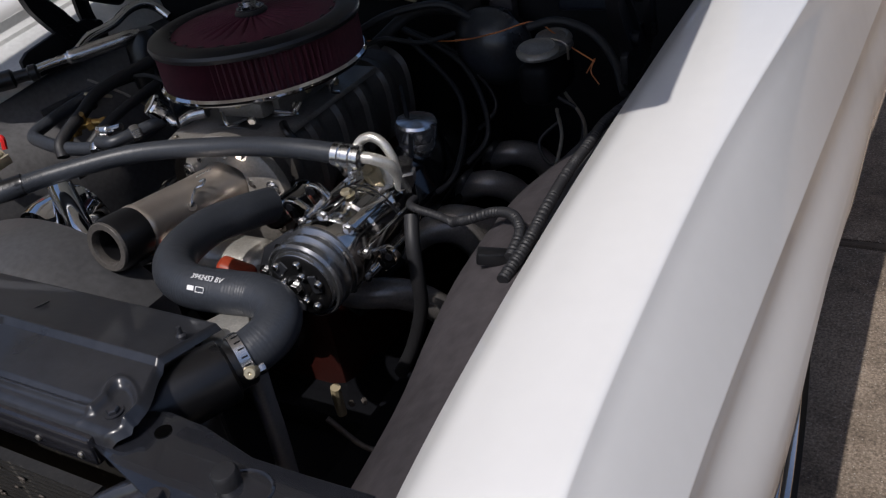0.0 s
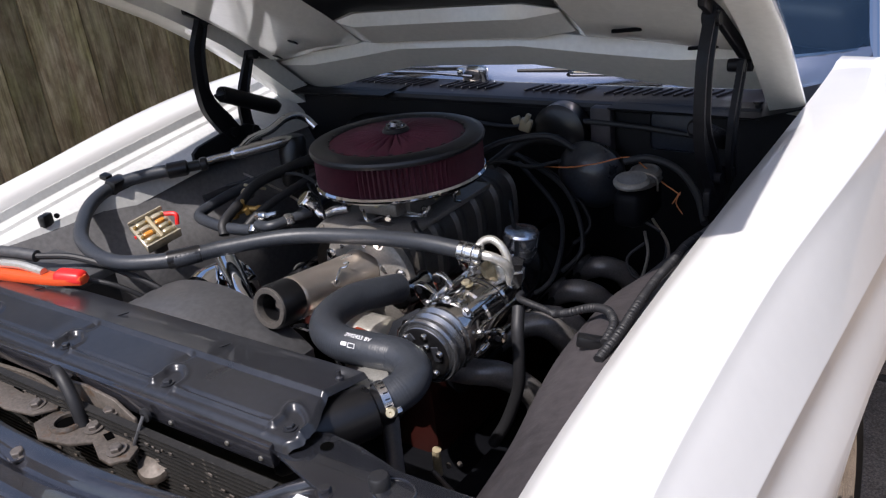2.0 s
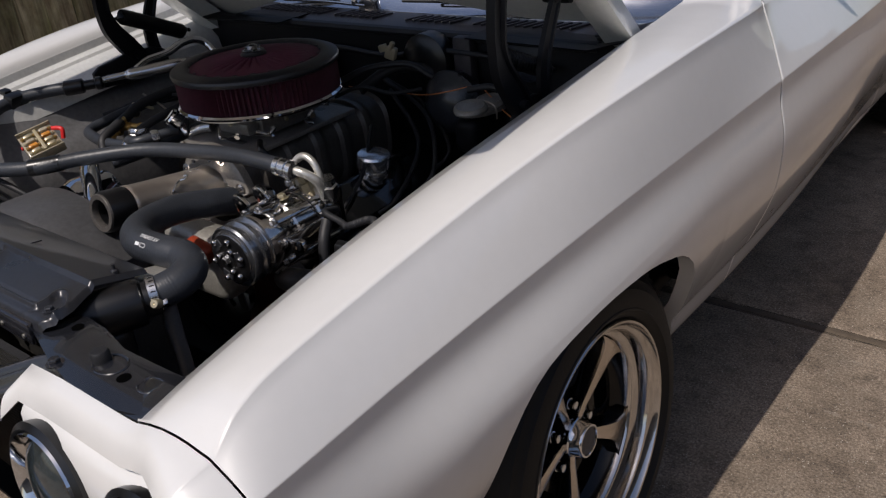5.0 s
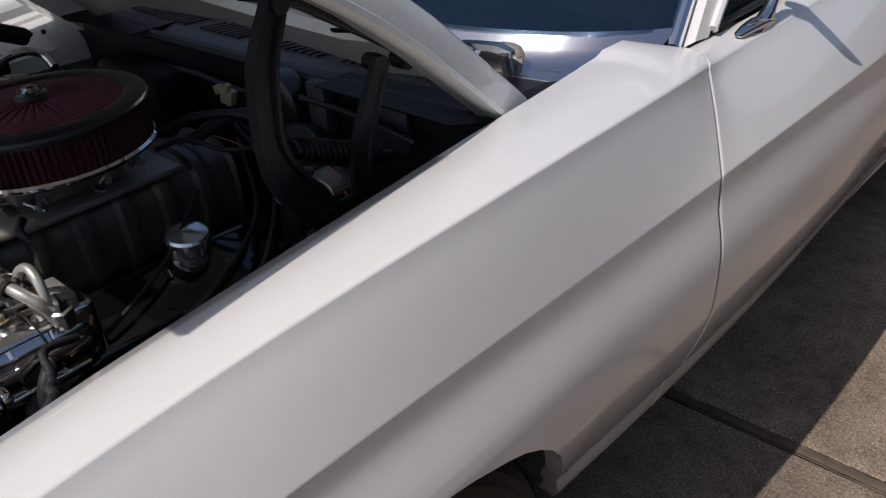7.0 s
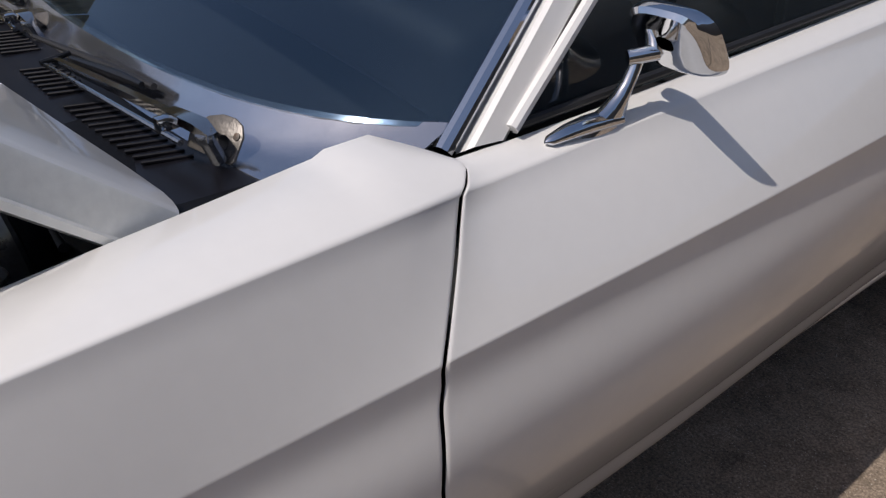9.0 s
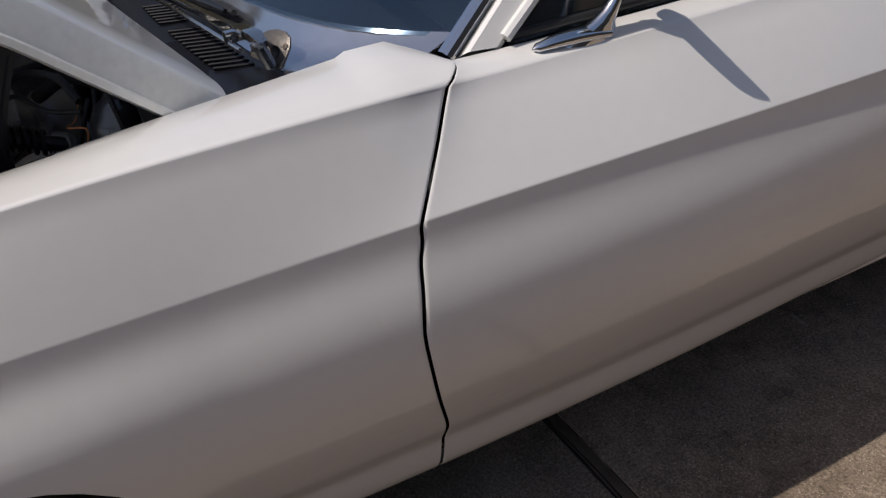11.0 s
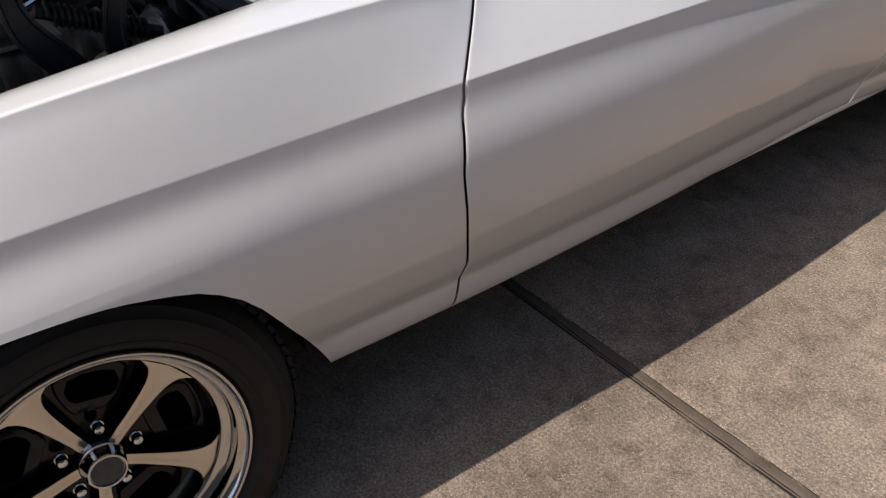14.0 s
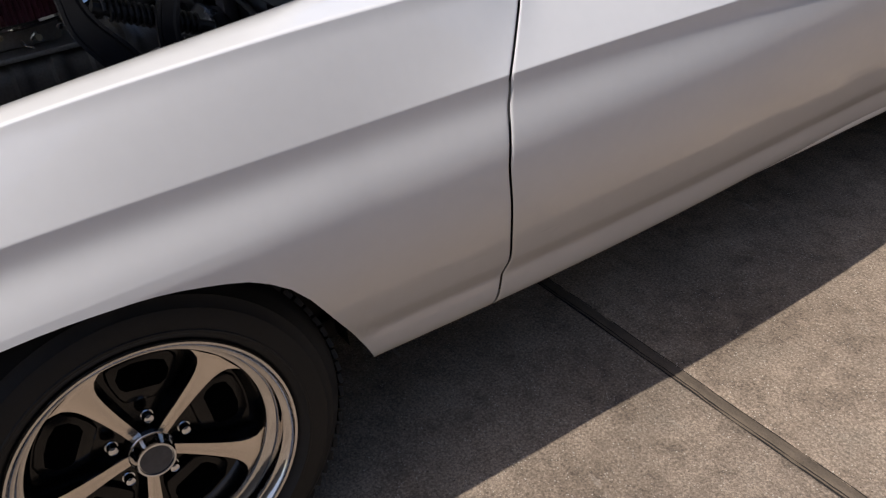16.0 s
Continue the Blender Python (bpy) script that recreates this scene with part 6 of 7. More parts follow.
    rng = random.Random(12)
    for k in range(13):
        a = radians(-150 + 200 * k / 12)
        r = 0.095 + 0.035 * rng.random()
        o = (r * math.cos(a), 0.089 + r * math.sin(a) * 1.05, 0.800 + 0.022 * rng.random())
        if k % 3 == 0:
            P("throttle_rod", tube([o, (o[0] + rng.uniform(-0.03, 0.03), o[1] + rng.uniform(-0.02, 0.02), o[2] - 0.012), (o[0] + rng.uniform(-0.045, 0.045), o[1] + 0.02, o[2] - 0.02)], 0.003, 8), BOLT_BRIGHT, owner=carb)
        else:
            P("carb_screw", hexbolt(o, (math.cos(a), math.sin(a), rng.uniform(-0.4, 0.5)), 0.0045 + 0.003 * rng.random(), 0.008, False), BOLT_BRIGHT if k % 2 else GOLD, owner=carb)
    P("fuel_fitting", tube([(0.100, -0.020, 0.79), (0.118, -0.035, 0.782), (0.130, -0.030, 0.765)], 0.007, 10), PLASTIC, owner=carb)
    P("pressure_gauge", lathe([(0, 0), (0.019, 0), (0.020, 0.004), (0.020, 0.022), (0.017, 0.026), (0, 0.024)], (-0.150, -0.030, 0.800), (-0.35, -0.55, 0.75), 28), CHROME, "small chrome gauge", carb)
    P("fuel_rail", tube([(-0.145, -0.030, 0.792), (-0.125, -0.030, 0.780), (-0.11, -0.01, 0.785), (-0.08, 0.0, 0.79)], 0.010, 12), BOLT_BRIGHT, owner=carb)
    # front accessories
    P("water_neck", lathe([(0.030, 0), (0.030, 0.02), (0.024, 0.03), (0.024, 0.09)], (0.135, -0.060, 0.685), (0.15, -1, 0.22), 24), POLISHED)
    P("timing_cover", lathe([(0, 0), (0.13, 0), (0.13, 0.02), (0.10, 0.035), (0, 0.04)], (0.0, -0.13, 0.50), (0, -1, 0), 40), CHROME, "chrome front cover")
    P("water_pump", block((0.18, 0.08, 0.14), pose(0.06, -0.175, 0.590), 0.025, 3), CAST_LIGHT, "bright cast water pump")
    P("pump_pulley", lathe([(0, 0), (0.075, 0), (0.078, 0.006), (0.070, 0.012), (0.078, 0.020), (0.078, 0.026), (0.03, 0.030), (0, 0.03)], (0.0, -0.235, 0.585), (0, -1, 0), 40), CHROME)
    P("bracket_arm", prism([(0.165, 0.655), (0.19, 0.70), (0.245, 0.735), (0.275, 0.735), (0.285, 0.715), (0.25, 0.695), (0.215, 0.655), (0.195, 0.635)], 0.010, Matrix(((1, 0, 0, 0), (0, 0, -1, -0.215), (0, 1, 0, 0), (0, 0, 0, 1))), 0.003), BLACK, "black compressor bracket")
    for x, z in ((0.185, 0.660), (0.262, 0.722), (0.225, 0.702)):
        P("bracket_bolt", hexbolt((x, -0.226, z), (0, -1, 0), 0.008, 0.008), BOLT_BRIGHT)
    P("orange_cover", block((0.060, 0.030, 0.040), pose(0.122, -0.226, 0.645, 12, 18, 8), 0.010, 3), CAST_ORANGE, "orange painted casting")
    P("pump_casting", block((0.050, 0.045, 0.060), pose(0.215, -0.205, 0.668, 15, 20, 12), 0.012, 3), POLISHED, "polished bracket casting")
    # chrome alternator and bracket on the far side
    alt = P("alternator", lathe([(0, 0), (0.035, 0), (0.062, 0.008), (0.066, 0.020), (0.066, 0.085), (0.060, 0.10), (0.03, 0.106), (0, 0.106)], (-0.245, -0.170, 0.668), (0, -1, 0), 40), CHROME, "chrome alternator")
    for k in range(10):
        a = 2 * math.pi * k / 10
        P("cooling_slot", block((0.010, 0.004, 0.026), Matrix.Translation((-0.245, -0.277, 0.668)) @ Matrix.Rotation(a, 4, "Y") @ pose(0, 0, 0.044), 0.001, 1), SHADED_BLACK, owner=alt)
    P("chrome_arm", tube([(-0.262, -0.195, 0.748), (-0.205, -0.230, 0.757), (-0.148, -0.262, 0.747), (-0.090, -0.295, 0.728), (-0.050, -0.31, 0.70)], [0.018, 0.020, 0.019, 0.017, 0.013], 18), CHROME, "curved chrome bracket")
    return eng


make_engine()


def make_breather():
    b = thing("oil_breather", "chrome push-in oil breather cap on the valve cover", "breather", at=(0.196, 0.186, 0.64))
    part("stem", lathe([(0.026, 0), (0.027, 0.018), (0.033, 0.022), (0.034, 0.032), (0.030, 0.040)], (0.206, 0.180, 0.640), (0.12, 0, 1), 28), BRIGHT_TRIM, b)
    part("cap", lathe([(0.022, 0.038), (0.0360, 0.040), (0.0372, 0.044), (0.0372, 0.067), (0.034, 0.0715), (0.015, 0.073), (0, 0.0735)], (0.206, 0.180, 0.640), (0.12, 0, 1), 40), BRIGHT_TRIM, b)
    for k in range(3):
        part("stamped_bar", block((0.010, 0.0025, 0.0012), pose(0.215 + 0.006 * (k - 1), 0.174 + 0.006 * k, 0.7140, 0, 7, 30), 0.0004, 1), PLASTIC, b)
    part("grommet", lathe([(0.026, 0), (0.027, 0.006), (0.018, 0.008)], (0.206, 0.180, 0.638), (0.12, 0, 1), 24), RUBBER, b)


make_breather()


def make_air_cleaner():
    ac = thing("air_cleaner", "round open-element air filter with a red pleated element and black rim", "air filter", at=(0, 0.088, 0.83))
    c = Vector((-0.003, 0.089, 0))
    n = 300
    rows = []
    for z in (0.848, 0.852, 0.906, 0.910):
        rows.append([(c.x + (0.1665 + (0.0040 if k % 3 == 0 else -0.0050)) * math.cos(2 * math.pi * k / n), c.y + (0.1665 + (0.0040 if k % 3 == 0 else -0.0050)) * math.sin(2 * math.pi * k / n), z) for k in range(n)])
    part("pleated_element", sheet(rows, closed=True), PLEAT, ac, "dark red pleated gauze wall", sharp=20)
    part("top_rim", lathe([(0.136, 0.914), (0.1375, 0.921), (0.142, 0.9245), (0.150, 0.9255), (0.165, 0.924), (0.1745, 0.920), (0.1765, 0.915), (0.1750, 0.909), (0.168, 0.906), (0.162, 0.907)], c, (0, 0, 1), 96), FILTER_RUBBER, ac, "thick black rubber rim")
    # scalloped gauze lid
    rows = []
    for i in range(14):
        r = 0.022 + (0.139 - 0.022) * i / 13
        row = []
        for k in range(300):
            a = 2 * math.pi * k / 300
            crease = 0.0072 * (1 - abs(math.sin(15 * a + 0.7 * math.sin(3 * a)))) ** 2 * (0.45 + 0.55 * math.sin(2 * a + 1) ** 2) * ramp01(0.112 - r, 0, 0.05)
            row.append((c.x + r * math.cos(a), c.y + r * math.sin(a), 0.9195 + 0.013 * math.cos(math.pi / 2 * r / 0.139) - crease))
        rows.append(row)
    lid = part("gauze_lid", sheet(rows, closed=True), GAUZE, ac, "red gauze lid with radial creases", sharp=15)
    part("lid_ring", lathe([(0.0265, 0.928), (0.0275, 0.934), (0.0240, 0.938), (0.012, 0.940), (0, 0.940)], c, (0, 0, 1), 40), FILTER_RUBBER, ac)
    nut = part("wing_nut", lathe([(0, 0.938), (0.022, 0.938), (0.023, 0.941), (0.015, 0.944), (0.011, 0.951), (0.006, 0.953), (0, 0.953)], c, (0, 0, 1), 30), PULLEY, ac, "bright fluted retaining nut")
    for k in range(6):
        part("nut_flute", block((0.012, 0.004, 0.006), Matrix.Translation(c + Vector((0, 0, 0.945))) @ Matrix.Rotation(2 * math.pi * k / 6 + 0.3, 4, "Z") @ pose(0.014, 0, 0), 0.0015, 1), PULLEY, nut)
    part("base_rim", lathe([(0.150, 0.838), (0.171, 0.839), (0.1755, 0.843), (0.176, 0.847), (0.172, 0.851), (0.160, 0.852)], c, (0, 0, 1), 96), CHROME, ac, "chrome base plate edge")
    part("base_plate", lathe([(0.155, 0.841), (0.11, 0.832), (0.07, 0.822), (0.065, 0.815)], c, (0, 0, 1), 64), CHROME, ac)
    for k in range(24):
        a = 2 * math.pi * k / 24 + 0.05
        part("rim_tooth", block((0.004, 0.010, 0.002), pose(c.x + 0.1365 * math.cos(a), c.y + 0.1365 * math.sin(a), 0.9245, 0, 0, math.degrees(a)), 0.0006, 1), FILTER_RUBBER, ac)


make_air_cleaner()


def make_compressor():
    co = thing("ac_compressor", "polished air-conditioning compressor with a grooved belt pulley", "compressor", at=(0.325, -0.2, 0.62))
    ctr = Vector((0.294, 0, 0.695))
    def P(name, bm, m, label="", owner=None):
        return part(name, bm, m, owner or co, label)
    o = (ctr.x, -0.232, ctr.z)
    ax = (0.04, -1, -0.02)
    pul = P("pulley", lathe([(0.030, -0.010), (0.053, -0.010), (0.0565, -0.007), (0.0565, -0.002), (0.0495, 0.003), (0.0495, 0.006), (0.0565, 0.012), (0.0570, 0.017), (0.0500, 0.022), (0.0500, 0.025), (0.0570, 0.031), (0.0575, 0.038),
                             (0.0550, 0.042), (0.0510, 0.040), (0.0480, 0.0405), (0.0465, 0.046), (0.044, 0.048)], o, ax, 72), PULLEY, "bright two-groove pulley")
    P("clutch_plate", lathe([(0.0455, 0.042), (0.0455, 0.048), (0.041, 0.051), (0.018, 0.051), (0.014, 0.054), (0, 0.054)], o, ax, 48), PLASTIC, "black clutch plate", pul)
    for k in range(3):
        a = 2 * math.pi * k / 3 + 0.25
        P("spring_leaf", block((0.014, 0.003, 0.026), Matrix.Translation((ctr.x + 0.031 * math.cos(a), -0.2845, ctr.z + 0.031 * math.sin(a))) @ Matrix.Rotation(-a, 4, "Y"), 0.0012, 1), BLACK, owner=pul)
        for r, d in ((0.038, 0.0), (0.022, 0.7), (0.037, 1.05)):
            P("rivet", lathe([(0, 0), (0.0058, 0), (0.0056, 0.004), (0.004, 0.0065), (0, 0.007)], (ctr.x + r * math.cos(a + d), -0.284, ctr.z + r * math.sin(a + d)), ax, 14), BOLT_BRIGHT, owner=pul)
    P("centre_bolt", hexbolt((ctr.x, -0.286, ctr.z), ax, 0.008, 0.008), BOLT_BRIGHT, owner=pul)
    body = P("body", lathe([(0.030, -0.02), (0.052, -0.018), (0.058, -0.008), (0.059, 0.000), (0.059, 0.030), (0.0565, 0.034), (0.0565, 0.050), (0.0595, 0.054), (0.0595, 0.095), (0.057, 0.098), (0.057, 0.106), (0.060, 0.110), (0.060, 0.150), (0.056, 0.160), (0.040, 0.164), (0, 0.165)],
                          (ctr.x, -0.215, ctr.z), (0, 1, 0), 56), POLISHED, "polished ribbed aluminium body")
    for k in range(9):  # cast ribs and long bolts round the body
        a = 2 * math.pi * k / 9 + 0.15
        m = Matrix.Translation((ctr.x, -0.135, ctr.z)) @ Matrix.Rotation(-a, 4, "Y")
        P("body_rib", block((0.012, 0.130, 0.016), m @ pose(0.0585, 0, 0), 0.003), POLISHED, owner=body)
        P("through_bolt", hexbolt(m @ Vector((0.0585, -0.068, 0)), (0, -1, 0), 0.006, 0.007), BOLT_BRIGHT, owner=body)
    ear = [(-0.018, 0), (0.018, 0), (0.014, 0.026), (0.006, 0.036), (-0.006, 0.036), (-0.014, 0.026)]
    for y, x, rot in ((-0.155, 0.268, -38), (-0.075, 0.268, -38), (-0.190, 0.366, 62), (-0.195, 0.262, -48)):
        m = Matrix.Translation((x, y, ctr.z + (0.052 if rot < 0 else -0.004))) @ Matrix.Rotation(radians(rot), 4, "Y") @ Matrix(((1, 0, 0, 0), (0, 0, -1, 0), (0, 1, 0, 0), (0, 0, 0, 1)))
        e = P("mounting_ear", prism(ear, 0.012, m, 0.003), POLISHED, owner=body)
        P("ear_hole", lathe([(0, 0), (0.0055, 0), (0.0055, 0.0145), (0, 0.0145)], m @ Vector((0, 0.024, -0.0012)), m.to_3x3() @ Vector((0, 0, 1)), 14), SHADED_BLACK, owner=e)
    P("rear_head", block((0.100, 0.045, 0.095), pose(ctr.x, -0.060, ctr.z + 0.010), 0.012, 3), POLISHED, owner=body)
    P("port_block", block((0.070, 0.035, 0.030), pose(ctr.x + 0.012, -0.075, ctr.z + 0.062), 0.005), CAST_LIGHT, owner=body)
    P("top_bolt", hexbolt((ctr.x + 0.004, -0.148, ctr.z + 0.061), (0, 0, 1), 0.008, 0.008), GOLD, owner=body)
    P("seam_wire", tube([(ctr.x - 0.045, -0.155, ctr.z + 0.045), (ctr.x, -0.128, ctr.z + 0.064), (ctr.x + 0.040, -0.120, ctr.z + 0.050), (ctr.x + 0.058, -0.115, ctr.z + 0.02)], 0.0016, 6), PLASTIC, owner=body)
    # hose ends
    P("threaded_fitting", lathe([(0.010, 0), (0.010, 0.012), (0.0125, 0.014), (0.0125, 0.030), (0.009, 0.032), (0.009, 0.045)], (0.318, -0.095, 0.742), (-0.25, -0.25, 1), 6), GOLD, "yellowish hose fitting")
    P("threaded_fitting", lathe([(0.013, 0), (0.013, 0.010), (0.017, 0.012), (0.017, 0.034), (0.013, 0.036), (0.013, 0.05)], (0.352, -0.085, 0.738), (0.25, -0.15, 1), 6), BOLT_BRIGHT)


make_compressor()


def make_ac_hose():
    h = thing("ac_hose", "thick black braided air-conditioning hose with aluminium ends", "hose", at=(0.3, -0.13, 0.8))
    pts = [(0.292, -0.131, 0.810), (0.20, -0.137, 0.815), (0.071, -0.139, 0.806), (-0.065, -0.176, 0.802), (-0.165, -0.255, 0.797), (-0.231, -0.331, 0.793), (-0.343, -0.378, 0.792), (-0.47, -0.352, 0.800),
           (-0.560, -0.292, 0.808), (-0.630, -0.215, 0.818), (-0.648, -0.140, 0.828), (-0.615, -0.075, 0.834), (-0.555, -0.010, 0.836)]
    part("braided_hose", tube(pts, 0.0145, 16, 8, ridge=0.0003, pitch=0.0034), HOSE, h, "ribbed black rubber")
    part("crimp_collar", lathe([(0.0155, 0), (0.0175, 0.002), (0.0175, 0.011), (0.0160, 0.013), (0.0160, 0.016), (0.0178, 0.018), (0.0178, 0.028), (0.0160, 0.030), (0.0160, 0.033), (0.0175, 0.035), (0.0175, 0.042), (0.012, 0.044)], (0.280, -0.132, 0.8095), (1, 0.10, -0.12), 28), BOLT_BRIGHT, h, "crimped aluminium collar")
    part("bent_pipe", tube([(0.318, -0.128, 0.806), (0.338, -0.123, 0.802), (0.354, -0.112, 0.788), (0.357, -0.102, 0.768), (0.352, -0.094, 0.745)], 0.0085, 14), CAST_LIGHT, h, "bent aluminium pipe")
    part("bent_pipe", tube([(0.304, -0.118, 0.796), (0.306, -0.106, 0.815), (0.322, -0.100, 0.823), (0.340, -0.099, 0.815), (0.352, -0.100, 0.795), (0.355, -0.102, 0.772)], 0.0068, 14), CAST_LIGHT, h)
    part("service_port", lathe([(0.008, 0), (0.008, 0.012), (0.0095, 0.014), (0.0095, 0.022), (0, 0.022)], (0.300, -0.125, 0.796), (0.05, -0.05, -1), 12), BOLT_BRIGHT, h)
    part("tape_wrap", tube([(-0.195, -0.288, 0.795), (-0.215, -0.312, 0.794), (-0.235, -0.333, 0.793)], 0.0168, 16, ridge=0.0006, pitch=0.007), PLASTIC, h, "glossy tape wrap")
    part("end_sleeve", lathe([(0.0155, 0), (0.0185, 0.003), (0.0185, 0.045), (0.012, 0.050), (0.012, 0.075), (0.016, 0.078), (0.016, 0.09), (0.010, 0.094)], (-0.585, -0.045, 0.835), (0.62, 0.72, 0.02), 24), PLASTIC, h)
    cl = part("hose_clip", block((0.030, 0.050, 0.040), pose(-0.648, -0.140, 0.826, 0, 20, 15), 0.006), PLASTIC, h, "black plastic hose clip")
    part("clip_tab", block((0.020, 0.022, 0.012), pose(-0.664, -0.150, 0.850, 0, 20, 15), 0.003), PLASTIC, cl)


make_ac_hose()


def make_radiator_hose():
    h = thing("radiator_hose", "black moulded upper radiator hose with white part number", "hose", at=(0.3, -0.4, 0.75))
    pts = [(0.150, -0.150, 0.722), (0.148, -0.195, 0.736), (0.140, -0.262, 0.750), (0.155, -0.330, 0.758), (0.192, -0.378, 0.764), (0.242, -0.400, 0.766), (0.300, -0.398, 0.766), (0.343, -0.393, 0.764), (0.378, -0.408, 0.760), (0.388, -0.438, 0.754), (0.372, -0.478, 0.745)]
    part("moulded_hose", tube(pts, 0.0265, 24, 10, ridge=0.0004, pitch=0.0040), HOSE, h, "finely ridged black rubber")
    ca = Vector((-0.50, -0.86, -0.06)).normalized()
    co = Vector((0.3775, -0.468, 0.7472))
    cl = part("hose_clamp", lathe([(0.0280, 0), (0.0292, 0.001), (0.0292, 0.013), (0.0280, 0.014)], co, ca, 36), BOLT_BRIGHT, h, "steel worm-drive clamp")
    part("clamp_screw", lathe([(0, 0), (0.0075, 0), (0.0075, 0.010), (0.006, 0.013), (0.002, 0.013), (0, 0.011)], (0.398, -0.484, 0.744), (0.35, -0.75, 0.45), 12), GOLD, cl, "slotted brass screw head")
    part("clamp_housing", block((0.014, 0.020, 0.014), pose(0.397, -0.478, 0.741, 10, 35, -30), 0.003), BOLT_BRIGHT, cl)
    for k in range(20):
        a = 2 * math.pi * k / 20
        part("band_slot", block((0.0010, 0.007, 0.0018), Matrix.Translation(co + ca * 0.007) @ Matrix.Rotation(radians(-30), 4, "Z") @ Matrix.Rotation(a, 4, "Y") @ pose(0.0291, 0, 0), 0), PLASTIC, cl)
    def text(body, size, m):
        cu = bpy.data.curves.new("print", "FONT")
        cu.body, cu.size, cu.extrude = body, size, 0.0002
        cu.align_x = "CENTER"
        tmp = bpy.data.objects.new("tmp", cu)
        scene.collection.objects.link(tmp)
        bpy.context.view_layer.update()
        me = bpy.data.meshes.new_from_object(tmp)
        bpy.data.objects.remove(tmp)
        bm = bmesh.new()
        bm.from_mesh(me)
        bpy.data.meshes.remove(me)
        # wrap round the hose
        for v in bm.verts:
            a = v.co.y / 0.0272
            v.co = Vector((v.co.x, 0.0274 * math.sin(a), 0.0274 * math.cos(a) + v.co.z))
        bm.transform(m)
        return bm
    m = Matrix.Translation((0.284, -0.399, 0.766)) @ Matrix.Rotation(radians(1), 4, "Z") @ Matrix.Rotation(radians(38), 4, "X")
    part("part_number", text("3942453 BV", 0.0095, m @ Matrix.Translation((0, 0, 0)) @ Matrix.Rotation(radians(-10), 4, "X")), WHITE_INK, h, "white printed part number")
    part("printed_mark", block((0.010, 0.0055, 0.0004), m @ Matrix.Rotation(radians(14), 4, "X") @ pose(-0.018, 0, 0.0283), 0), WHITE_INK, h)
    mm = m @ Matrix.Rotation(radians(15), 4, "X")
    for dx, w, dy, hh in ((-0.004, 0.012, 0.0030, 0.0008), (-0.004, 0.012, -0.0030, 0.0008), (-0.0100, 0.0008, 0, 0.0060), (0.0020, 0.0008, 0, 0.0060)):
        part("printed_box", block((w, hh, 0.0004), mm @ pose(dx, dy, 0.0283), 0), WHITE_INK, h)


make_radiator_hose()


def make_fuse_block():
    fb = thing("fuse_block", "clear fuse block with amber terminals on the inner fender", "fuse block", at=(-0.474, -0.187, 0.747))
    across, up = Vector((0.839, -0.128, -0.528)), Vector((0.476, -0.295, 0.828))
    along = up.cross(across)
    m = Matrix.Translation((-0.460, -0.196, 0.772)) @ Matrix((across, along, up)).transposed().to_4x4()
    w, d = 0.075, 0.079
    base = part("base", block((w, d, 0.018), m @ pose(0, 0, -0.012), 0.004), CLEAR, fb, "yellowed clear plastic base")
    rng = random.Random(8)
    for r in range(2):
        for k in range(4):
            x, y = w * (-0.30 + 0.20 * k), d * (-0.24 + 0.46 * r)
            part("fuse", block((w * 0.13, d * 0.26, 0.010), m @ pose(x, y, 0.002), 0.003), AMBER if (r, k) in ((1, 1), (0, 2)) else (GOLD if rng.random() < 0.3 else CLEAR), fb, "blade fuse")
            for e in (-0.17, 0.17):
                part("terminal", lathe([(0, 0), (0.0045, 0), (0.0045, 0.004), (0.002, 0.006), (0, 0.006)], m @ Vector((x, y + d * e, -0.003)), up, 10), GOLD if k % 2 else BRASS, fb)
    part("divider", block((w * 0.86, d * 0.10, 0.012), m @ pose(0, 0, 0.001), 0.002), CREAM, fb)
    for e in (-1, 1):
        part("cover_edge", block((0.003, d, 0.026), m @ pose(e * w / 2, 0, -0.006), 0.001), CLEAR, fb)
    part("red_dot", lathe([(0, 0), (0.004, 0), (0.004, 0.003), (0, 0.003)], m @ Vector((-w * 0.1, -d / 2 - 0.001, -0.010)), -along, 12), RED, fb)
    part("red_lead", tube([m @ Vector((-w * 0.30, d * 0.45, -0.004)), m @ Vector((-w * 0.02, d * 0.66, 0.004)), m @ Vector((w * 0.16, d * 0.58, -0.012))], 0.005, 8), RED, fb)
    part("bracket", block((0.03, 0.03, 0.06), m @ pose(0, 0, -0.050), 0.003), STEEL_OLD, fb)


make_fuse_block()


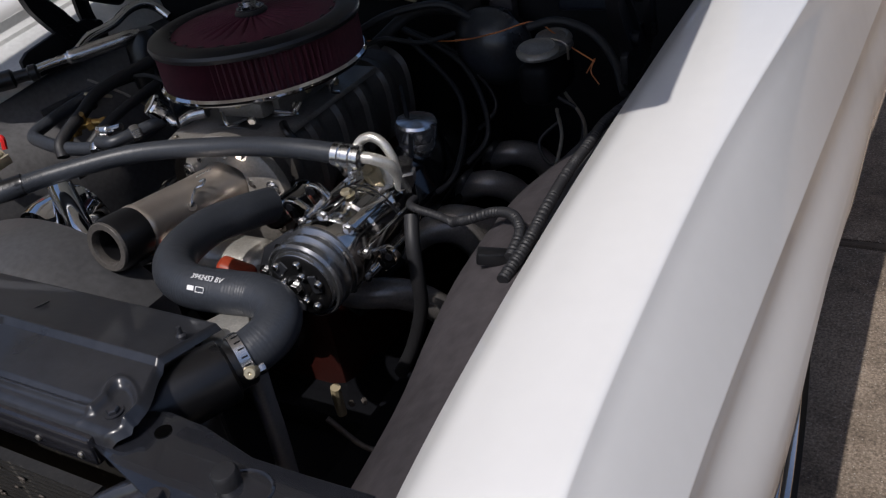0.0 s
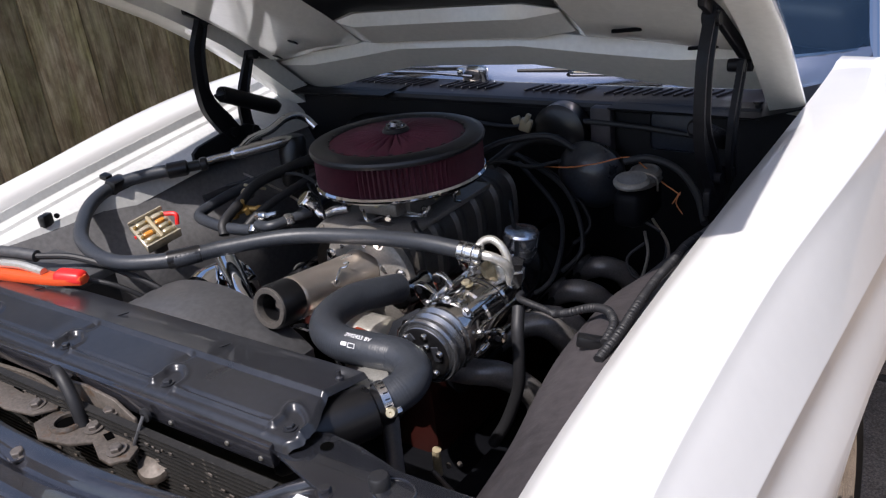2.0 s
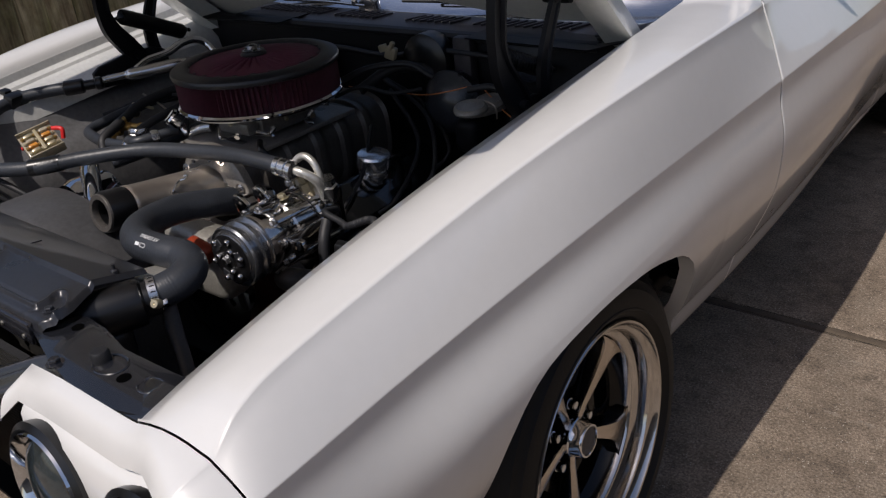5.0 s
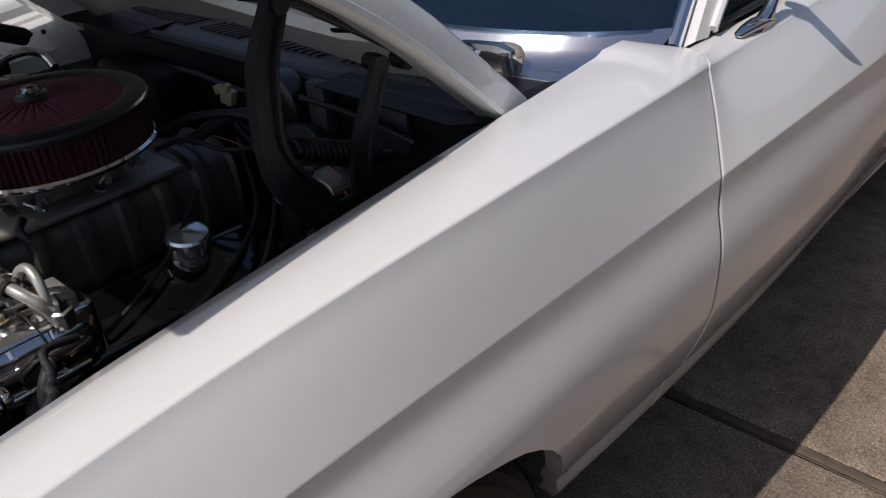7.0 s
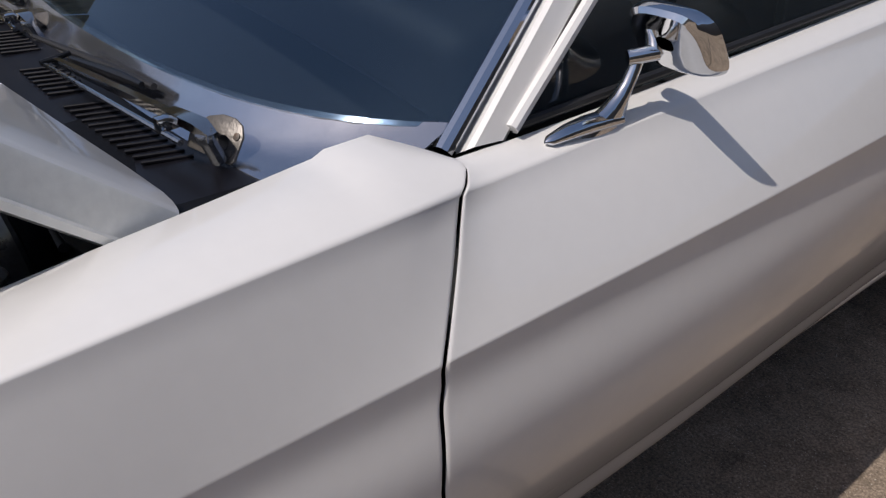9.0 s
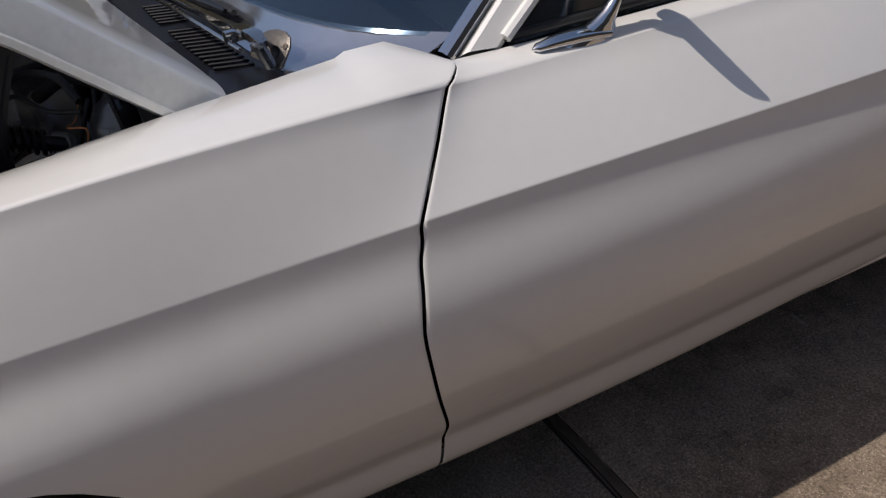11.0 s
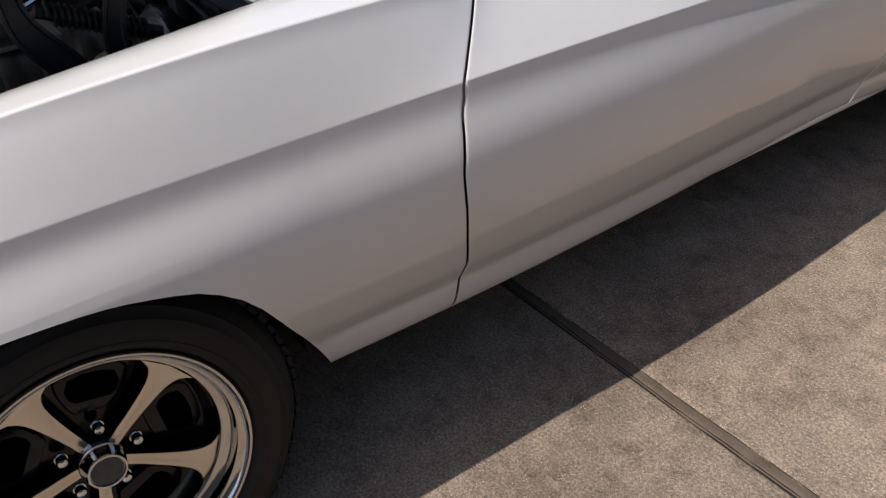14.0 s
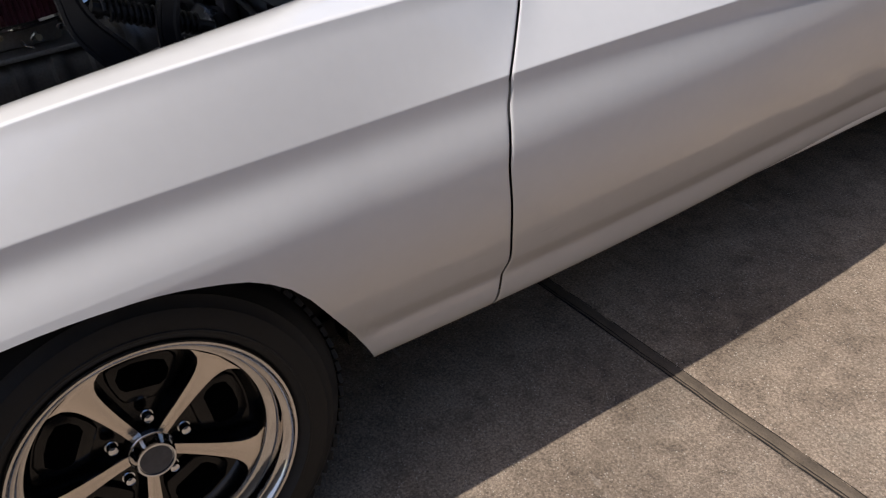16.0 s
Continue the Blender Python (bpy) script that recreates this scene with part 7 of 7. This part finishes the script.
def make_cable_clamp():
    """Orange jumper clamp lying over the battery corner."""
    bat = thing("battery", "black battery in the corner of the engine bay", "battery", at=(-0.50, -0.50, 0.60))
    part("battery_case", block((0.20, 0.17, 0.20), pose(-0.47, -0.445, 0.665), 0.008), PLASTIC, bat)
    part("battery_lid", block((0.204, 0.174, 0.02), pose(-0.47, -0.445, 0.766), 0.004), PLASTIC_DULL, bat)
    cl = thing("battery_clamp", "orange-red plastic cable clamp on the battery terminal", "cable clamp", at=(-0.42, -0.46, 0.79))
    part("jaw", prism([(-0.57, -0.49), (-0.47, -0.468), (-0.38, -0.462), (-0.318, -0.445), (-0.315, -0.465), (-0.36, -0.485), (-0.42, -0.50), (-0.50, -0.515), (-0.57, -0.52)], 0.018, pose(0, 0, 0.785), 0.005), ORANGE, cl)
    part("metal_link", tube([(-0.56, -0.50, 0.806), (-0.47, -0.487, 0.812), (-0.40, -0.480, 0.806)], 0.008, 10), CAST_LIGHT, cl)
    part("grip", block((0.066, 0.034, 0.022), pose(-0.347, -0.462, 0.800, 0, 6, 22), 0.008, 3, taper=0.8), RED, cl, "bright red plastic grip")
    part("cable_boot", tube([(-0.60, -0.47, 0.812), (-0.54, -0.455, 0.812), (-0.49, -0.440, 0.806)], 0.012, 12), PLASTIC_DULL, cl)
    part("cable", tube([(-0.49, -0.440, 0.806), (-0.42, -0.405, 0.800), (-0.34, -0.375, 0.775), (-0.27, -0.345, 0.735), (-0.22, -0.31, 0.68)], 0.0065, 10), RUBBER, cl)
    part("cable", tube([(-0.37, -0.45, 0.785), (-0.31, -0.41, 0.765), (-0.27, -0.37, 0.72), (-0.26, -0.34, 0.66)], 0.005, 10), RUBBER, cl)


make_cable_clamp()


def make_brake():
    b = thing("brake_booster", "black round brake booster with a master cylinder", "brake booster", at=(0.30, 0.40, 0.70))
    part("booster_shell", lathe([(0.04, 0.09), (0.066, 0.072), (0.074, 0.055), (0.075, 0.046), (0.079, 0.043), (0.079, 0.037), (0.073, 0.030), (0.062, 0.012), (0.040, -0.004), (0.020, -0.010), (0, -0.012)], (0.262, 0.372, 0.752), (0, 1, 0.10), 48), BOOSTER, b, "dusty dark booster shell")
    mc = part("master_cylinder", block((0.060, 0.12, 0.075), pose(0.412, 0.308, 0.750, 0, 0, -3), 0.018, 3), SHADED_BLACK, b, "dark cast master cylinder")
    oval = [(math.cos(2 * math.pi * k / 28), math.sin(2 * math.pi * k / 28)) for k in range(28)]
    lid = part("reservoir_lid", prism([(0.036 * c, 0.072 * math.copysign(abs(s) ** 0.8, s)) for c, s in oval], 0.010, pose(0.414, 0.308, 0.789, -6, 4, -3), 0.004), CAST, mc, "dull metal reservoir lid")
    for dy, r in ((-0.034, 0.035), (0.034, 0.032)):
        part("lid_dome", lathe([(r, 0.0), (r + 0.001, 0.004), (r - 0.002, 0.009), (r - 0.006, 0.011), (r - 0.010, 0.009), (0.010, 0.011), (0, 0.0115)], (0.414, 0.308 + dy, 0.799 - 0.08 * dy), (0.05, -0.12, 1), 32), CAST, lid)
    part("lid_clip", tube([(0.376, 0.304, 0.776), (0.380, 0.306, 0.803), (0.414, 0.308, 0.812), (0.448, 0.310, 0.803), (0.452, 0.310, 0.776)], 0.0022, 8), BOLT, lid)
    part("brake_line", tube([(0.44, 0.28, 0.72), (0.48, 0.27, 0.70), (0.49, 0.24, 0.66), (0.45, 0.21, 0.63), (0.42, 0.23, 0.66), (0.45, 0.26, 0.69)], 0.003, 8), RUBBER, mc)
    part("vacuum_hose", tube([(0.25, 0.36, 0.83), (0.20, 0.34, 0.86), (0.12, 0.30, 0.855), (0.06, 0.26, 0.83)], 0.007, 10), RUBBER, b)


make_brake()


def make_overflow_hose():
    h = thing("overflow_hose", "grey rubber overflow hose hanging below the radiator hose clamp", "hose", at=(0.372, -0.455, 0.60))
    part("hose_body", tube([(0.360, -0.450, 0.742), (0.361, -0.451, 0.70), (0.357, -0.449, 0.66), (0.350, -0.444, 0.60), (0.340, -0.44, 0.52)], 0.0125, 14), GREY_HOSE, h)
    part("hose_end", lathe([(0.010, 0), (0.0125, 0.002), (0.0125, 0.012), (0.010, 0.014)], (0.361, -0.451, 0.716), (0.0, 0.0, 1), 16), BOLT, h, "small metal clip")


make_overflow_hose()


def wire(name, pts, r, m, label, cat="cable", ridge=0.0, pitch=0.006):
    ob = to_object(name, tube(pts, r, 14, 8, ridge=ridge, pitch=pitch), m)
    return tagged(ob, label, cat, {"spark_lead": "spark plug leads", "heater_hose": "heater hoses", "brake_line": "brake lines"}.get(name, ""))


wire("wire", [(0.00, 0.345, 0.788), (0.10, 0.36, 0.783), (0.226, 0.345, 0.792), (0.31, 0.33, 0.812), (0.372, 0.355, 0.824), (0.415, 0.345, 0.808), (0.445, 0.335, 0.790), (0.49, 0.33, 0.765)], 0.0013, COPPER, "thin orange wire strung in front of the firewall", "wire")
wire("wire", [(0.470, 0.34, 0.74), (0.485, 0.345, 0.765), (0.480, 0.335, 0.745), (0.495, 0.33, 0.725)], 0.0010, COPPER, "frayed orange wire ends", "wire")
wire("wire_loom", [(0.382, 0.31, 0.83), (0.43, 0.33, 0.835), (0.49, 0.32, 0.82), (0.54, 0.28, 0.79), (0.575, 0.22, 0.76)], 0.007, RUBBER, "black taped wire loom by the fender")
wire("corrugated_loom", [(0.60, 0.12, 0.780), (0.604, 0.04, 0.795), (0.606, -0.02, 0.796), (0.607, -0.10, 0.797), (0.614, -0.19, 0.797), (0.618, -0.25, 0.793), (0.612, -0.31, 0.780)], 0.0060, RUBBER, "black corrugated wire loom along the fender", "cable", 0.0016, 0.005)
wire("corrugated_loom", [(0.365, -0.085, 0.722), (0.392, -0.135, 0.742), (0.441, -0.150, 0.742), (0.470, -0.160, 0.742)], 0.0052, RUBBER, "thin black corrugated compressor lead", "cable", 0.0008, 0.004)
wire("corrugated_loom", [(0.468, -0.160, 0.742), (0.500, -0.172, 0.758), (0.540, -0.180, 0.778), (0.575, -0.198, 0.790), (0.600, -0.232, 0.792), (0.606, -0.275, 0.786)], 0.0054, RUBBER, "black corrugated loom to the compressor", "cable", 0.0015, 0.005)
wire("coolant_hose", [(0.382, -0.125, 0.720), (0.392, -0.150, 0.690), (0.396, -0.160, 0.640), (0.390, -0.160, 0.585), (0.365, -0.165, 0.515), (0.335, -0.17, 0.46)], 0.0105, RUBBER, "black rubber hose hanging beside the compressor", "hose")
wire("heater_hose", [(-0.30, 0.38, 0.80), (-0.40, 0.22, 0.79), (-0.46, 0.08, 0.772), (-0.475, -0.03, 0.758), (-0.465, -0.075, 0.752), (-0.42, -0.093, 0.752), (-0.345, -0.105, 0.752), (-0.275, -0.100, 0.754), (-0.235, -0.100, 0.765)], 0.0125, HOSE, "black heater hose with an elbow", "hose")
wire("fuel_hose", [(-0.235, -0.110, 0.775), (-0.190, -0.118, 0.782), (-0.165, -0.075, 0.786), (-0.150, -0.040, 0.788)], 0.0105, HOSE, "black fuel hose with clamped fittings", "hose")
wire("heater_hose", [(-0.36, 0.38, 0.78), (-0.45, 0.25, 0.76), (-0.52, 0.12, 0.755), (-0.56, 0.02, 0.745)], 0.011, RUBBER, "black heater hose beside the fender", "hose")
wire("vacuum_line", [(-0.53, 0.07, 0.765), (-0.42, 0.10, 0.79), (-0.30, 0.09, 0.81), (-0.20, 0.06, 0.80)], 0.004, RUBBER, "thin black vacuum line", "hose")
wire("spark_lead", [(0.26, 0.10, 0.60), (0.30, 0.15, 0.64), (0.24, 0.30, 0.70), (0.10, 0.38, 0.78)], 0.005, RUBBER, "black spark plug lead", "cable")
wire("spark_lead", [(0.27, 0.22, 0.60), (0.31, 0.26, 0.66), (0.22, 0.36, 0.74), (0.06, 0.40, 0.80)], 0.005, RUBBER, "black spark plug lead", "cable")
wire("heater_hose", [(0.08, 0.30, 0.80), (0.14, 0.36, 0.84), (0.22, 0.42, 0.82), (0.28, 0.44, 0.76)], 0.012, RUBBER, "black heater hose at the firewall", "hose")
wire("battery_cable", [(-0.22, -0.31, 0.66), (-0.18, -0.34, 0.60), (-0.2, -0.36, 0.5)], 0.007, RUBBER, "black battery cable beside the fan shroud", "cable")


def make_fittings():
    v = thing("heater_valve", "brass heater valve on the hoses", "valve", at=(-0.40, 0.0, 0.76))
    part("valve_body", lathe([(0, 0), (0.012, 0), (0.014, 0.012), (0.010, 0.03), (0, 0.032)], (-0.405, 0.020, 0.775), (0.6, -0.5, 0.4), 14), GOLD, v)
    part("valve_lever", block((0.05, 0.008, 0.005), pose(-0.39, 0.035, 0.79, 0, 20, 40), 0.001), GOLD, v)
    part("valve_knob", lathe([(0, 0), (0.010, 0), (0.010, 0.02), (0, 0.02)], (-0.375, 0.005, 0.785), (0.3, -0.8, 0.2), 12), STEEL_OLD, v)
    f = thing("fuel_fitting", "polished hose fittings on the fuel line", "fitting", at=(-0.24, -0.1, 0.77))
    for x, y, z, d in ((-0.262, -0.105, 0.757, (1, 0.1, 0.2)), (-0.238, -0.104, 0.766, (0.9, -0.2, 0.3)), (-0.172, -0.092, 0.785, (0.4, 0.9, 0)), (-0.250, -0.085, 0.775, (0, 0.3, 1))):
        part("union_nut", lathe([(0, 0), (0.0125, 0), (0.014, 0.003), (0.014, 0.012), (0.012, 0.016), (0, 0.016)], (x, y, z), d, 6), BOLT_BRIGHT, f)
    part("tee", tube([(-0.262, -0.08, 0.776), (-0.235, -0.085, 0.785), (-0.205, -0.08, 0.792)], 0.006, 10), BOLT_BRIGHT, f)
    a = thing("ac_line", "bright aluminium air-conditioning line at the far hinge", "pipe", at=(-0.48, 0.2, 0.85))
    part("muffler_pipe", tube([(-0.545, 0.005, 0.838), (-0.520, 0.045, 0.842), (-0.500, 0.075, 0.844), (-0.492, 0.086, 0.844), (-0.462, 0.130, 0.846), (-0.430, 0.175, 0.850), (-0.415, 0.200, 0.852)], [0.0085, 0.0085, 0.009, 0.015, 0.016, 0.015, 0.008], 14), BOLT_BRIGHT, a)
    part("chrome_elbow", tube([(-0.490, 0.095, 0.850), (-0.486, 0.135, 0.866), (-0.475, 0.190, 0.872), (-0.470, 0.235, 0.886), (-0.466, 0.272, 0.886), (-0.455, 0.296, 0.872), (-0.430, 0.30, 0.850)], 0.0095, 12), CHROME, a)
    part("canister", lathe([(0, 0), (0.032, 0), (0.034, 0.008), (0.034, 0.11), (0.028, 0.12), (0, 0.122)], (-0.43, 0.20, 0.735), (0, 0.1, 1), 28), PLASTIC, a, "black canister")
    c = thing("wire_connector", "cream plastic wire connector hanging at the firewall", "connector", at=(0.137, 0.357, 0.878))
    part("housing", block((0.026, 0.018, 0.028), pose(0.139, 0.356, 0.876, 0, 18, 15), 0.004), CREAM, c)
    part("tab", block((0.018, 0.012, 0.016), pose(0.118, 0.354, 0.886, 0, -15, 15), 0.002), CREAM, c)
    part("latch", block((0.010, 0.010, 0.022), pose(0.146, 0.352, 0.892, 0, 30, 0), 0.002), CREAM, c)
    p = thing("pressure_switch", "small plug on the compressor loom", "connector", at=(0.582, -0.268, 0.772))
    part("plug_body", block((0.038, 0.018, 0.016), pose(0.582, -0.268, 0.778, 0, 12, 25), 0.003), PLASTIC, p)
    g = thing("suspension_fitting", "cream and steel brake fittings low in the engine bay", "fitting", at=(0.27, -0.23, 0.43))
    part("sleeve", tube([(0.255, -0.235, 0.41), (0.258, -0.238, 0.45), (0.262, -0.240, 0.47)], 0.008, 10), CREAM, g)
    part("fitting_nut", hexbolt((0.276, -0.232, 0.437), (0.8, -0.6, 0.1), 0.0045, 0.010, False), STEEL_OLD, g)
    part("fitting_nut", hexbolt((0.296, -0.225, 0.442), (0.8, -0.6, 0.1), 0.0045, 0.010, False), STEEL_OLD, g)


make_fittings()


# ---- more lines and leads in the depth of the bay ----
wire("spark_lead", [(0.235, -0.01, 0.625), (0.275, 0.00, 0.655), (0.235, 0.12, 0.690), (0.150, 0.25, 0.740)], 0.004, RUBBER, "black spark plug lead over the valve cover", "cable")
wire("spark_lead", [(0.250, 0.32, 0.62), (0.285, 0.35, 0.675), (0.18, 0.40, 0.75), (0.05, 0.41, 0.80)], 0.004, RUBBER, "black spark plug lead over the valve cover", "cable")
wire("brake_line", [(0.455, 0.235, 0.72), (0.490, 0.16, 0.70), (0.500, 0.05, 0.66), (0.470, -0.05, 0.60)], 0.003, BOLT, "thin steel brake line along the inner fender", "pipe")
wire("brake_line", [(0.445, 0.300, 0.72), (0.500, 0.24, 0.69), (0.515, 0.14, 0.66), (0.490, 0.02, 0.60)], 0.003, BOLT, "thin steel brake line along the inner fender", "pipe")
wire("wire_loom", [(-0.30, 0.445, 0.835), (-0.12, 0.440, 0.850), (0.05, 0.440, 0.842), (0.20, 0.430, 0.868), (0.36, 0.440, 0.862), (0.52, 0.430, 0.850)], 0.006, RUBBER, "black wire loom clipped across the firewall")
wire("vacuum_line", [(0.060, 0.24, 0.80), (0.115, 0.27, 0.82), (0.17, 0.31, 0.80), (0.215, 0.36, 0.80)], 0.0045, RUBBER, "black vacuum line to the booster", "hose")
wire("wire", [(-0.10, -0.05, 0.785), (-0.16, 0.00, 0.80), (-0.24, 0.06, 0.79), (-0.36, 0.16, 0.80), (-0.45, 0.26, 0.83)], 0.0025, RUBBER, "thin black wire beside the carburettor", "wire")
wire("wire", [(-0.20, 0.02, 0.76), (-0.30, 0.05, 0.775), (-0.42, 0.10, 0.77), (-0.52, 0.12, 0.78)], 0.0025, BOLT, "thin grey wire over the far valve cover", "wire")
wire("heater_hose", [(-0.345, -0.105, 0.700), (-0.30, 0.02, 0.715), (-0.30, 0.16, 0.73), (-0.31, 0.34, 0.75)], 0.013, HOSE, "black heater hose along the far valve cover", "hose")
wire("ground_strap", [(0.33, -0.34, 0.52), (0.38, -0.33, 0.47), (0.43, -0.30, 0.46), (0.46, -0.25, 0.50)], 0.004, STEEL_OLD, "bare ground strap low beside the compressor", "cable")
wire("lower_lead", [(0.40, -0.40, 0.46), (0.46, -0.36, 0.50), (0.495, -0.28, 0.56), (0.500, -0.20, 0.62)], 0.006, RUBBER, "black lead running up the inner fender", "cable")

wire("heater_hose", [(-0.335, -0.120, 0.742), (-0.346, -0.104, 0.764), (-0.358, -0.036, 0.786), (-0.367, 0.037, 0.805), (-0.34, 0.20, 0.815), (-0.29, 0.38, 0.81)], 0.0115, RUBBER, "black heater hose bending up beside the far valve cover", "hose")
wire("heater_hose", [(-0.322, -0.075, 0.740), (-0.305, -0.020, 0.770), (-0.285, 0.10, 0.795), (-0.27, 0.28, 0.81), (-0.25, 0.40, 0.80)], 0.0095, RUBBER, "black hose running back to the firewall", "hose")


def make_brass_fittings():
    b = thing("brass_fitting", "tarnished brass hose fittings beside the far valve cover", "fitting", at=(-0.36, -0.05, 0.74))
    part("elbow", tube([(-0.385, -0.070, 0.735), (-0.374, -0.058, 0.762), (-0.345, -0.036, 0.768), (-0.318, -0.020, 0.765)], [0.007, 0.009, 0.008, 0.006], 12), BRASS, b)
    for x, y, z in ((-0.374, -0.058, 0.764), (-0.350, -0.040, 0.770), (-0.326, -0.026, 0.768)):
        part("fitting_nut", hexbolt((x, y, z - 0.006), (0.75, 0.55, 0.3), 0.0125, 0.013, False), BRASS, b)
    part("drain_tap", tube([(-0.350, -0.040, 0.772), (-0.346, -0.046, 0.790), (-0.336, -0.052, 0.794)], 0.004, 8), BRASS, b)


make_brass_fittings()
